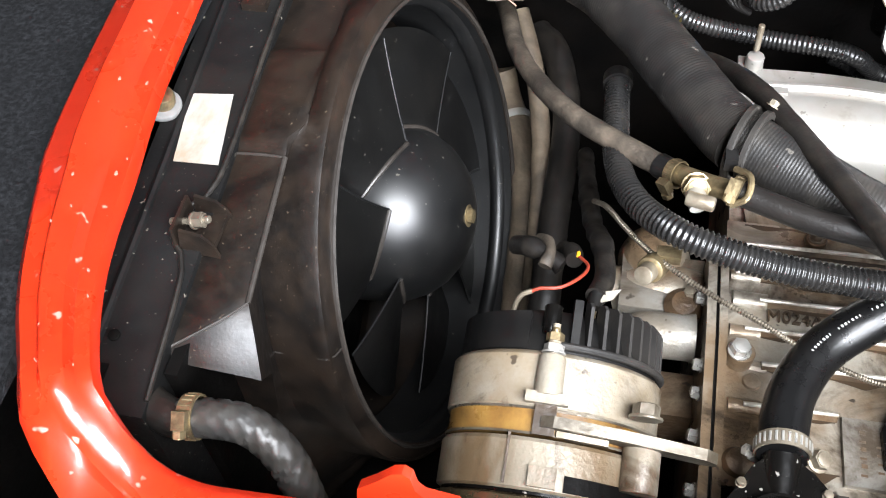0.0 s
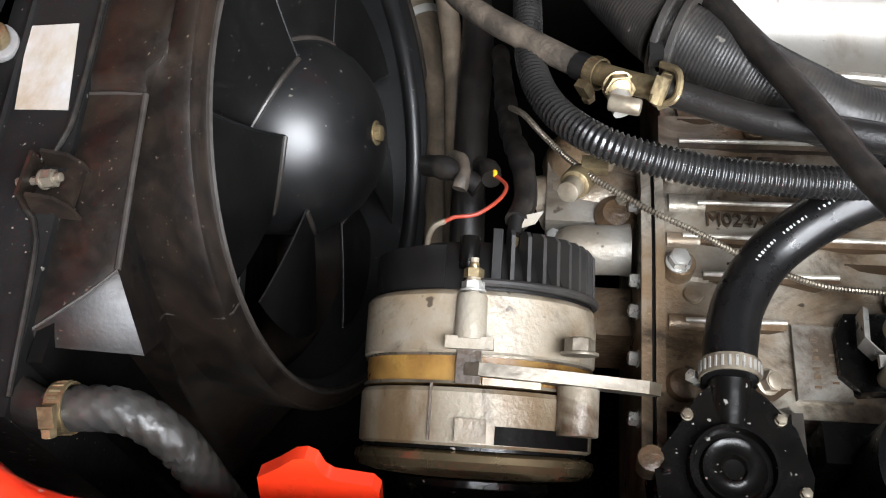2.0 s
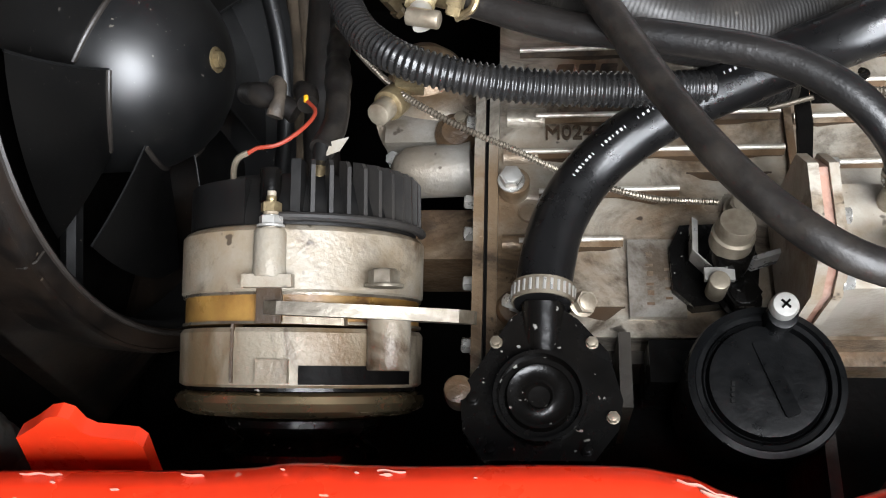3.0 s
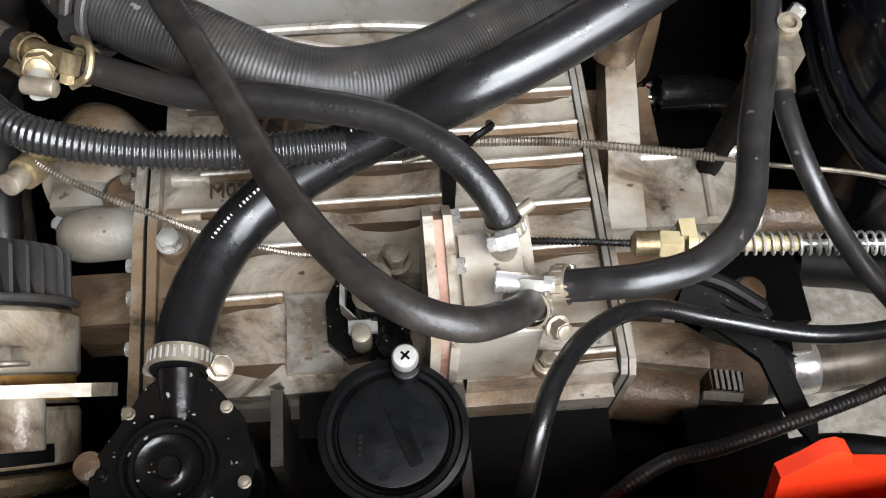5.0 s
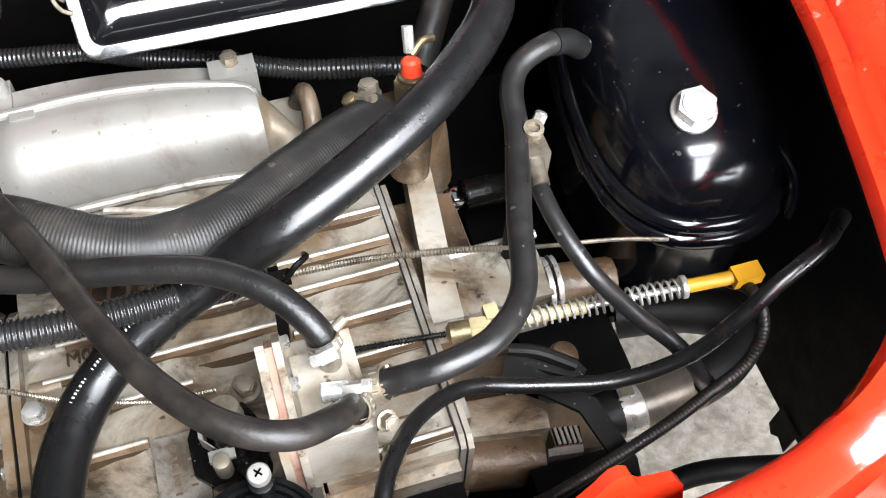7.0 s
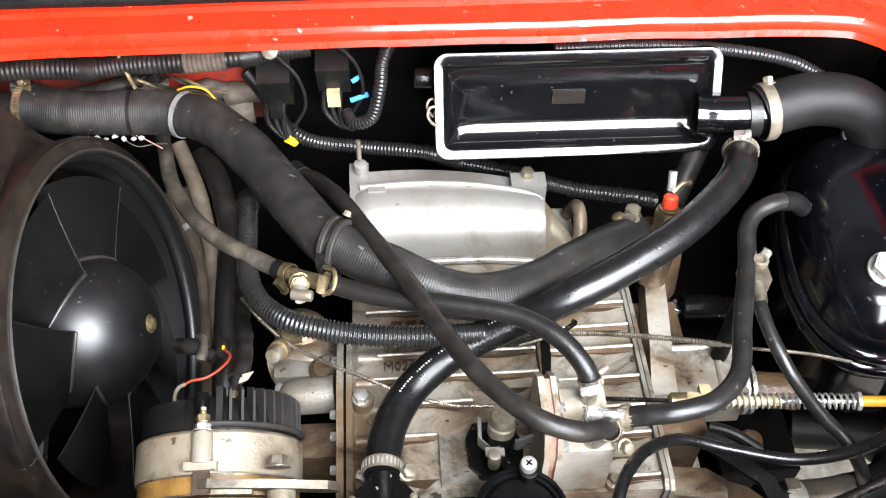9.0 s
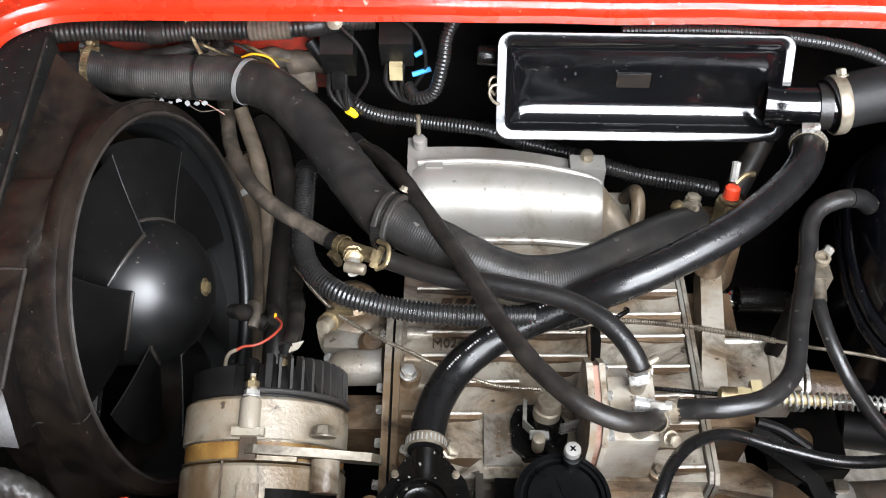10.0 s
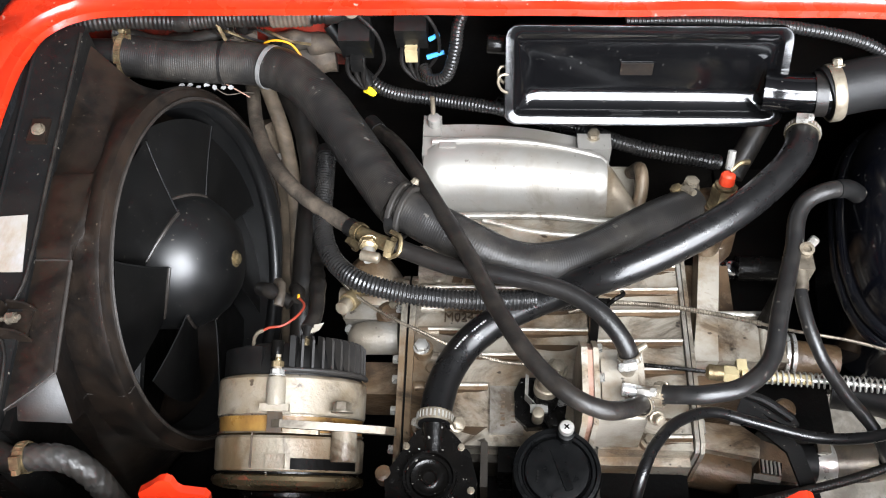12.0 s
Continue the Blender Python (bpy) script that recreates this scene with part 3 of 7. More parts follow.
# rubber trim ahead of the front ledge
trim = thing("rubber_trim", (0.2, 0.475, 0.70), "black rubber sealing strip along the red front ledge", "trim", kind="structure")
for x0, x1 in ((-0.17, 0.218), (0.2185, 0.70)):
    part("strip", tube([(x0, 0.4655, 0.7115), ((x0 + x1) / 2, 0.4655, 0.712), (x1, 0.4655, 0.7115)], 0.0060, 12, 0.05), RUBBER_NEW, trim)
    part("strip_back", tube([(x0, 0.480, 0.719), (x1, 0.480, 0.719)], 0.010, 12, 0.05), RUBBER, trim)


def red_peg(x, y):
    """A folded red bracket with a raised point, inside the rear rim."""
    t = thing("lid_bracket", (x, y, 0.62), "red painted folded bracket with a pointed top inside the rear rim", "bracket", "lid brackets")
    out = [(-0.0165, -0.05), (0.0260, -0.05), (0.0260, -0.0095), (0.0235, -0.0055), (0.0100, -0.0035), (0.0068, -0.0005), (0.0048, 0.0062), (0.0015, 0.0082), (-0.0025, 0.0072), (-0.0085, 0.0012), (-0.0160, -0.0050)]
    part("bracket", prism(out, (x, y + 0.004, 0.6455), (1, 0, 0), (0, 0.36, 0.72), 0.006, 0.0016, 2), RED, t)
    part("rib", prism([(-0.001, -0.016), (0.004, -0.016), (0.0030, 0.0085), (0.0005, 0.0085)], (x, y + 0.0005, 0.6435), (1, 0, 0), (0, 0.36, 0.72), 0.0030, 0.0010), RED, t)
    return t


red_peg(0.0410, 0.0845)
red_peg(0.4145, 0.0840)

# radiator, shroud and fan ------------------------------------------------------
rad = thing("radiator", (-0.10, 0.26, 0.33), "black radiator frame with a white paper label, dusty", "radiator")
TOPZ = lambda y: 0.655 + 0.14 * (y - 0.20)
bm = prism([(0.098, 0.33), (0.422, 0.33), (0.422, TOPZ(0.422)), (0.098, TOPZ(0.098))], (-0.116, 0, 0), (0, 1, 0), (0, 0, 1), 0.043, 0.004, 3)
part("frame", bm, SHEET, rad, "black painted sheet frame")
TN = Vector((0, -0.14, 1)).normalized()


def top_at(x, y, lift=0.0):
    return Vector((x, y, TOPZ(y))) + TN * lift


part("ridge", tube([top_at(-0.105, 0.11, 0.0), top_at(-0.106, 0.27, 0.0), top_at(-0.107, 0.415, 0.0)], 0.0022, 8, 0.02), SHEET, rad)
bm = bmesh.new()
lab = [(-0.1015, 0.2235), (-0.0785, 0.2240), (-0.0835, 0.266), (-0.1055, 0.264)]
lo = [bm.verts.new(top_at(x, y, 0.0004)) for x, y in lab]
hi = [bm.verts.new(top_at(x, y, 0.0008)) for x, y in lab]
bm.faces.new(hi)
for k in range(4):
    bm.faces.new((lo[k], lo[(k + 1) % 4], hi[(k + 1) % 4], hi[k]))
part("label", bm, PAPER, rad, "blank white paper label, browned at one edge")
# folded edge with clip and the slots
part("folded_edge", tube([top_at(-0.0745, 0.415, 0.001), top_at(-0.0750, 0.30, 0.001), top_at(-0.0755, 0.215, 0.0015), top_at(-0.086, 0.198, 0.002), top_at(-0.087, 0.182, 0.002), top_at(-0.0775, 0.166, 0.0015), top_at(-0.073, 0.105, 0.001)], 0.0013, 8, 0.006), RUBBER_DUSTY, rad)
# flat black pieces paint the dark of the two openings
part("vent", drum(0.0028, 0.0012, top_at(-0.098, 0.132), TN, 0.2, 12), GRIME_SHADE, rad)
part("slot", block((-0.1055, 0.111, TOPZ(0.115) - 0.004), (-0.0955, 0.119, TOPZ(0.115) + 0.0008), 0.0008), GRIME_SHADE, rad)
clip = part("clip", block((-0.0860, 0.1800, 0.652), (-0.066, 0.1985, 0.6545), 0.0008), SHROUD, rad, "open moulded clip holding the shroud")
part("clip_bolt", bolt_mesh((-0.0780, 0.1885, 0.6600), (1, 0.05, 0.25), 0.0068, 0.0055, 0.0042, 0.003), STEEL_OILY, clip)
part("clip_stud", tube([(-0.0895, 0.1885, 0.6575), (-0.0770, 0.1885, 0.6600)], 0.0018, 8), STEEL_OILY, clip)
for y in (0.1785, 0.1990):
    part("clip_ear", prism([(-0.0830, 0.650), (-0.0640, 0.648), (-0.0655, 0.6570), (-0.0700, 0.6630), (-0.0800, 0.6655)], (0, y + 0.0008, 0), (1, 0, 0), (0, 0, 1), 0.0016, 0.0005, 1), SHROUD, clip)
part("clip_ear", prism([(0.1770, 0.650), (0.2000, 0.650), (0.1990, 0.6650), (0.1785, 0.6650)], (-0.0845, 0, 0), (0, 1, 0), (0, 0, 1), 0.0014, 0.0005, 1), SHROUD, clip)
for y in (0.331, ):
    c2 = part("clip", block((-0.0955, y - 0.010, TOPZ(y) - 0.004), (-0.082, y + 0.010, TOPZ(y) + 0.003), 0.002), SHROUD, rad)
    part("clip_bolt", bolt_mesh((-0.089, y, TOPZ(y) + 0.003), (0, -0.1, 1), 0.0065, 0.003, 0.005), STEEL_DIRTY, c2)
mount = thing("radiator_mount", (-0.118, 0.253, 0.65), "rubber mount with a rusty steel stud on the radiator frame", "mount")
part("washer", drum(0.0095, 0.004, (-0.1165, 0.253, 0.664), (0.25, -0.1, 1), 0.3), PALETAPE, mount, "pale dirty washer")
part("stud", drum(0.0062, 0.0085, (-0.1155, 0.2525, 0.667), (0.25, -0.1, 1), 0.35), BRASS, mount, "rusty stud end")

FC, FN, FR = Vector((0.006, 0.303, 0.534)), Vector((0.971, -0.085, 0.220)).normalized(), 0.1345
HC = Vector((-0.0045, 0.3208, 0.5178))
fu, fv, _ = axes(FN)


def ring_at(a, r, h, mid=None):
    return (mid or FC) + FN * h + (fu * math.cos(a) + fv * math.sin(a)) * r


shroud = thing("fan_shroud", (-0.03, 0.30, 0.36), "dusty dark brown-black plastic fan shroud against the radiator", "shroud")
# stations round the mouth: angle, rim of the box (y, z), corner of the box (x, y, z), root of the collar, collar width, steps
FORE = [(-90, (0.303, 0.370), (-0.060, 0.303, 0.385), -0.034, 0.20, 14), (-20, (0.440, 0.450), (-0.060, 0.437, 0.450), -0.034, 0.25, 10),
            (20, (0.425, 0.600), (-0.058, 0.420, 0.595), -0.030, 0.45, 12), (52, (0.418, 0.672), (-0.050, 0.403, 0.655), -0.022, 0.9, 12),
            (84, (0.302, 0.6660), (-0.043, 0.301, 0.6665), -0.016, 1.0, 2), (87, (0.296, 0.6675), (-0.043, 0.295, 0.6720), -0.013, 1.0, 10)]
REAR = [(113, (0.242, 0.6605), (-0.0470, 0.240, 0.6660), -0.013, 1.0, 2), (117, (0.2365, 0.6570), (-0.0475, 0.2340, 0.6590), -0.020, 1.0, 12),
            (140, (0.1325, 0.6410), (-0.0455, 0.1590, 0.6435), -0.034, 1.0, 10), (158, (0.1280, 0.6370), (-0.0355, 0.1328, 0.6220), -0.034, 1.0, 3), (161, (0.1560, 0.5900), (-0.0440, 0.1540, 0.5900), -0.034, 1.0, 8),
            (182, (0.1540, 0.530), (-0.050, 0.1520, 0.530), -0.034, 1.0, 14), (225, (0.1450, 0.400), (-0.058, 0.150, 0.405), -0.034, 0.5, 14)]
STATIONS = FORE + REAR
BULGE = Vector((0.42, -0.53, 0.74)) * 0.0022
bm = bmesh.new()
rows, throat_rows = [], []
throat = bmesh.new()
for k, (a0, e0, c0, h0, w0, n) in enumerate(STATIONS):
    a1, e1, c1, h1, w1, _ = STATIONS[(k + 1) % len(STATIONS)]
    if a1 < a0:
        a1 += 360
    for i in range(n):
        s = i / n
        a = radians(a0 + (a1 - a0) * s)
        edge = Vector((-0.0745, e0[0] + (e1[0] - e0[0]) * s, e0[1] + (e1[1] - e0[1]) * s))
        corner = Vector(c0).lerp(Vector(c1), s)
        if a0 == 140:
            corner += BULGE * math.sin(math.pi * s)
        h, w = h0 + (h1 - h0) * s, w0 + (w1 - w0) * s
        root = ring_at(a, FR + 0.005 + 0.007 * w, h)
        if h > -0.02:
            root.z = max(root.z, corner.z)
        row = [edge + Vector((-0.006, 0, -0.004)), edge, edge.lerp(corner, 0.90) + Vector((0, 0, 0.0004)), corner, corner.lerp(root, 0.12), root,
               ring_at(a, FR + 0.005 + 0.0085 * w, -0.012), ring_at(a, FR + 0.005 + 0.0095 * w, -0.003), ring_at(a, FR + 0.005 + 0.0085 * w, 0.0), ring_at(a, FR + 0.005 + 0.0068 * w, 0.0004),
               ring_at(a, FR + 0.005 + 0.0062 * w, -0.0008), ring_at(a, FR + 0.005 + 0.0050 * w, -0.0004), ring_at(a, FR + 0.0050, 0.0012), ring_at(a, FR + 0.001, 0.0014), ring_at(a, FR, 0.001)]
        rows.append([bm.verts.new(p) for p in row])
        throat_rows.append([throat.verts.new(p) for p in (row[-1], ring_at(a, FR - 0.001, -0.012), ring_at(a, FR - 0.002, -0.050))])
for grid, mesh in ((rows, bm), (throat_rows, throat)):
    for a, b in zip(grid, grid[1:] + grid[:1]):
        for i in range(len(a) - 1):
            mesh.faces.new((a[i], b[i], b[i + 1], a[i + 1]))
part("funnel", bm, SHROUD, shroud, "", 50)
part("throat", throat, FANBLACK, shroud, "", 42)
# lip, ridge, panel edges and seam carry painted highlight lines
part("lip", lathe([(FR + 0.001, -0.001), (FR + 0.001, 0.0028), (FR + 0.0022, 0.0036), (FR + 0.0034, 0.0028), (FR + 0.0034, -0.001)], FC, FN, 96), EDGE_GLINT, shroud, "pale edge of the shroud mouth, painting its highlight")
part("inner_bead", lathe([(FR - 0.0002, -0.016), (FR - 0.0030, -0.014), (FR - 0.0042, -0.010), (FR - 0.0030, -0.006), (FR - 0.0002, -0.004)], FC, FN, 96), FANBLACK, shroud, "", 80)
part("ridge", tube([(-0.0478, 0.2335, 0.6586), (-0.0468, 0.1960, 0.6513), (-0.0457, 0.1590, 0.6434)], 0.0014, 10, 0.01), EDGE_GLINT, shroud, "moulded ridge, paler to paint its highlight")
part("panel_edge", tube([(-0.0735, 0.2345, 0.6568), (-0.0600, 0.2340, 0.6585), (-0.0480, 0.2335, 0.6586)], 0.0008, 8, 0.01), EDGE_GLINT, shroud, "edge of the moulded panel, paler to paint its highlight")
part("panel_edge", tube([(-0.0457, 0.1590, 0.6434), (-0.0560, 0.1480, 0.6425), (-0.0735, 0.1330, 0.6412)], 0.0007, 8, 0.01), EDGE_GLINT, shroud)
part("seam", tube([(-0.0365, 0.1340, 0.6210), ring_at(radians(158), FR + 0.0125, -0.033), ring_at(radians(158), FR + 0.0145, -0.002), ring_at(radians(158), FR + 0.004, 0.0012)], 0.0006, 6, 0.05), EDGE_GLINT, shroud)

fan = thing("radiator_fan", tuple(FC), "glossy black plastic radiator fan with swept blades and domed hub", "fan")
hub_p = [(0.058, -0.052), (0.058, -0.024), (0.0565, -0.013), (0.0525, -0.002), (0.0455, 0.0085), (0.0365, 0.0165), (0.0260, 0.0223), (0.0155, 0.0254), (0.0070, 0.0266), (0.0, 0.0268)]
hub = part("hub", lathe(hub_p, HC, FN, 64), FANBLACK, fan, "domed glossy hub", 60)
nut_at = HC + FN * 0.0260
part("hub_nut", bolt_mesh(nut_at, FN, 0.0085, 0.0035, 0.0072), BRASS, hub, "yellow zinc hub nut")
for k in range(7):
    bm = bmesh.new()
    grid = []
    a0 = 77 + 360 / 7 * k
    for i in range(11):
        s = i / 10
        line = []
        for j in range(11):
            q = j / 10
            a = a0 - 6 * s + (50 - 2 * s) * q
            h = -0.0035 - 0.004 * s - (0.018 - 0.003 * s) * q + 0.0030 * math.sin(math.pi * q)
            line.append(bm.verts.new(ring_at(radians(a), 0.050 + 0.068 * s, h, HC)))
        grid.append(line)
    front = [row[0].co.copy() for row in grid]
    for a, b in zip(grid, grid[1:]):
        for j in range(10):
            bm.faces.new((a[j], b[j], b[j + 1], a[j + 1]))
    bmesh.ops.solidify(bm, geom=bm.faces[:], thickness=0.0022)
    blade = part("blade", bm, FAN_BLADE, fan, "", 60)
    part("leading_edge", tube(front, 0.0007, 8, 0.006), FANBLACK, blade, "rounded blade edge")
    # pale fillet painting the bright line at the blade root
    root = [ring_at(radians(a0 + 46 * q), 0.0532 + 0.0052 * q, -0.0033 - 0.0170 * q + 0.0030 * math.sin(math.pi * q), HC) for q in (0, 0.25, 0.5, 0.75, 1)]
    part("root_fillet", tube(root, 0.0016, 10, 0.004), EDGE_GLINT, blade, "fillet where blade meets hub, paler to paint its highlight")
part("motor", drum(0.040, 0.05, FC - FN * 0.095, FN, 0.1, 32), BLACKPART, fan, "dark motor behind the hub")
part("core", block((-0.072, 0.12, 0.37), (-0.066, 0.43, 0.640), 0.002), GRIME_SHADE, fan)
strut = thing("fan_bracket", (-0.036, 0.25, 0.50), "black steel arm with a bolt that carries the fan motor", "bracket")
part("arm", tube([(-0.05, 0.30, 0.52), (-0.046, 0.249, 0.522), (-0.045, 0.19, 0.50)], 0.006, 8), SHEET, strut)
part("bolt", bolt_mesh((-0.042, 0.249, 0.526), (0.9, 0, 0.35), 0.0075, 0.005, 0.006, 0.003), STEEL_DIRTY, strut)

# hose at the foot of the radiator
lower = thing("radiator_drain_hose", (-0.05, 0.10, 0.50), "grey braided rubber hose on the radiator foot with a rusty clamp", "hose")
part("hose", tube([(-0.060, 0.1045, 0.632), (-0.045, 0.1055, 0.635), (-0.028, 0.1045, 0.634), (-0.013, 0.0975, 0.624), (-0.004, 0.088, 0.600), (0.001, 0.082, 0.55), (0.003, 0.080, 0.46)], 0.0082, 24, 0.0018, braid=0.060), BRAID, lower)
clamp(lower, (-0.055, 0.1055, 0.6335), (1, 0.05, 0.1), 0.0089, 0.007, 2.2, BRASS, label="rusty worm-drive clamp")
part("spigot", tube([(-0.082, 0.112, 0.632), (-0.066, 0.1045, 0.632), (-0.056, 0.1045, 0.632)], 0.0085, 14), RUBBER_DUSTY, lower)

# engine ------------------------------------------------------------------------
TOP = 0.548
eng = thing("engine_block", (0.27, 0.22, 0.34), "oil-stained cast aluminium engine block with thin cast ribs", "engine")
case = part("crankcase", block((0.176, 0.152, 0.40), (0.3085, 0.318, TOP), 0.004, 3), CAST, eng, "brown-stained aluminium casting")
part("crankcase", block((0.3105, 0.152, 0.40), (0.377, 0.318, TOP - 0.0015), 0.004, 3), CAST, eng, "brown-stained aluminium casting")
def rib(x0, x1, y, slant, z, wide, tall):
    """A thin cast web for a rounded crest."""
    side = (Vector((x1 - x0, slant, 0))).normalized()
    across = Vector((-side.y, side.x, 0))
    half = wide / 2
    return prism([(-half * 2.6, -0.0005), (half * 2.6, -0.0005), (half, tall * 0.8), (-half, tall * 0.8)], (x0, y, z), across, (0, 0, 1), x1 - x0)


def stain(x0, x1, y, wide, z, seed):
    """A film of baked oil and painted shade, running along the foot of a rib."""
    n = max(8, int((x1 - x0) / 0.0014))
    near, far = [], []
    for k in range(n + 1):
        x = x0 + (x1 - x0) * k / n
        swell = min(1.0, 6 * k / n, 6 * (n - k) / n)
        near.append((x, y))
        far.append((x, y - wide * max(0.10, swell * (0.50 + 0.75 * noise.noise(Vector((x * 42, seed, 0)))))))
    return prism(far + near[::-1], (0, 0, z), (1, 0, 0), (0, 1, 0), 0.0005)


def ribs_at(rows, z):
    for y, x0, x1, slant in rows:
        # dark web and pale crest put shade and highlight into each rib's colour
        web = part("rib", rib(x0, x1, y, slant, z, 0.0026, 0.0040), CAST_OILY, case, "thin cast rib, oily dark to paint shade beside its crest")
        # the strip at the foot paints the rib's shadow line along with oil
        part("oil_and_shade", stain(x0 + 0.001, x1 - 0.001, y - 0.0022, 0.0042, z + 0.0003, 40 * y + x0), OIL_SHADE, web, "film of baked brown oil with painted shade")
        part("glint_crest", tube([(x0, y, z + 0.0032), (x1, y + slant, z + 0.0032)], 0.0013, 10, 0.02), RIB, web, "pale crest painting its highlight")


ribs_at([(y, x0, x1, 0.001) for y, x0, x1 in ((0.279, 0.181, 0.3065), (0.262, 0.194, 0.3065), (0.2425, 0.186, 0.3065), (0.2215, 0.195, 0.258), (0.1965, 0.186, 0.232), (0.300, 0.186, 0.3065))], TOP - 0.0004)
ribs_at([(y, 0.3125, 0.3765, 0.0015) for y in (0.300, 0.2795, 0.2605, 0.2355, 0.2125, 0.1915, 0.160)], TOP - 0.0019)
for x, y, r in ((0.193, 0.2890, 0.0052), (0.1905, 0.2115, 0.0050), (0.3200, 0.1760, 0.0048)):
    part("cast_boss", drum(r, 0.0040, (x, y, TOP - 0.002), (0, 0, 1), 0.5, 18), CAST, case)
part("rib_post", block((0.3076, 0.206, TOP - 0.004), (0.3112, 0.306, TOP + 0.0030), 0.0008), CAST_OILY, case)
# dark brown letters paint the shadows that would outline them
part("casting_number", writing("M024AA.07.0", 0.0102, 0.0020, (0.1975, 0.2500, TOP + 0.0002), (1, 0.01, 0), (0, 1, 0)), OIL_SHADE, case, "raised casting number M024AA.07.0")
part("casting_number", writing("755", 0.0070, 0.0010, (0.2065, 0.2245, TOP + 0.0002), (1, 0.01, 0), (0, 1, 0)), OIL_SHADE, case, "raised casting digits 755")
for k in range(4):
    part("tile", prism(rounded(0.0040, 0.0043, 0.0008, 2), (0.2075 + 0.0105 * k, 0.2885, TOP - 0.0005), (1, 0, 0), (0.25, 1, 0), 0.0012, 0.0004), CAST_OILY, case, "raised square tile of the maker's mark")
plate = part("serial_pad", block((0.2335, 0.1600, TOP - 0.004), (0.2575, 0.1965, TOP + 0.0034), 0.0012), CAST_BRIGHT, eng, "flat machined pad with stamped marks")
for k in range(6):
    part("stamp", block((0.2410 + 0.0004 * (k % 2), 0.1655 + 0.0045 * k, TOP + 0.0030), (0.2442, 0.1667 + 0.0045 * k + 0.0010 * (k % 2), TOP + 0.0036), 0.0002), CAST_OILY, plate)
for k in range(4):
    part("stamp", block((0.2490, 0.168 + 0.0045 * k, TOP + 0.0030), (0.2520, 0.1692 + 0.0045 * k, TOP + 0.0036), 0.0002), CAST_OILY, plate)
# front flange with its bolts
fl = part("flange", prism([(0.118, 0.44), (0.290, 0.44), (0.290, 0.548), (0.282, 0.556), (0.232, 0.557), (0.20, 0.553), (0.118, 0.545)], (0.1655, 0, 0), (0, 1, 0), (0, 0, 1), 0.0048, 0.001), CAST, eng, "bolted flange at the end of the block")
part("gasket", prism([(0.119, 0.44), (0.289, 0.44), (0.289, 0.550), (0.282, 0.5545), (0.232, 0.5555), (0.20, 0.5515), (0.119, 0.543)], (0.1705, 0, 0), (0, 1, 0), (0, 0, 1), 0.0014), GRIME_SHADE, fl)
part("flange", prism([(0.118, 0.44), (0.290, 0.44), (0.290, 0.548), (0.282, 0.556), (0.232, 0.557), (0.20, 0.553), (0.118, 0.545)], (0.1721, 0, 0), (0, 1, 0), (0, 0, 1), 0.0044, 0.001), CAST, eng, "bolted flange at the end of the block")
for y, z in ((0.262, 0.545), (0.219, 0.545), (0.2045, 0.541), (0.181, 0.538), (0.152, 0.536)):
    part("flange_bolt", bolt_mesh((0.1655, y, z), (-1, 0, 0.15), 0.0062, 0.0045, 0.0042), STEEL, fl)
boss = part("boss", drum(0.0072, 0.03, (0.1825, 0.2225, 0.527), (0.05, 0.05, 1), 0.12, 20), CAST, eng)
part("boss", tube([(0.183, 0.2225, 0.545), (0.198, 0.221, 0.545)], 0.0045, 10), CAST, eng)
part("boss_bolt", bolt_mesh((0.1825, 0.2235, 0.557), (0.05, 0.0, 1), 0.0090, 0.0055, 0.0062), STEEL, boss)
part("boss", tube([(0.180, 0.263, 0.546), (0.198, 0.2625, 0.546)], 0.0058, 12), CAST, eng)
for y in (0.2415, 0.1965, 0.2790):
    part("boss", tube([(0.1785, y, 0.5465), (0.1945, y, 0.5465)], 0.0046, 12), CAST, eng)
for x, y in ((0.3450, 0.1570), (0.3000, 0.3080), (0.2250, 0.3090)):
    lug = part("boss", drum(0.0062, 0.008, (x, y, TOP - 0.004), (0, 0, 1), 0.3, 18), CAST, eng)
    part("boss_bolt", bolt_mesh((x, y, TOP + 0.0035), (0, 0, 1), 0.0062, 0.0042, 0.0045), STEEL_DIRTY, lug)
part("boss", drum(0.008, 0.02, (0.181, 0.166, 0.533), (0.2, -0.1, 1), 0.4, 18), CAST_OILY, eng)
# rounded end castings beside the flange
part("end_casting", tube([(0.116, 0.2790, 0.5180), (0.132, 0.2800, 0.5220), (0.150, 0.2800, 0.5240), (0.166, 0.2790, 0.5230)], 0.0150, 22), CAST, eng, "rounded stained casting")
part("end_casting", lathe([(0, 0.024), (0.010, 0.023), (0.017, 0.018), (0.021, 0.008), (0.0225, -0.01), (0.0235, -0.05), (0, -0.05)], (0.138, 0.300, 0.520), (-0.15, -0.1, 1), 28), CAST, eng, "rounded stained casting")
part("end_casting", lathe([(0, 0.010), (0.007, 0.009), (0.011, 0.004), (0.012, -0.03), (0, -0.03)], (0.155, 0.262, 0.533), (0, -0.2, 1), 20), CAST_OILY, eng)
part("end_bolt", bolt_mesh((0.1580, 0.2665, 0.541), (-0.2, 0, 1), 0.0060, 0.004, 0.0045), STEEL_DIRTY, eng)
part("end_casting", lathe([(0, -0.004), (0.0050, -0.0035), (0.0095, -0.001), (0.0122, 0.004), (0.0130, 0.010), (0.0132, 0.030), (0.0140, 0.036), (0, 0.036)], (0.1265, 0.2440, 0.5290), (1, 0.03, 0.03), 28), CAST_BRIGHT, eng, "pale rounded cylinder casting")
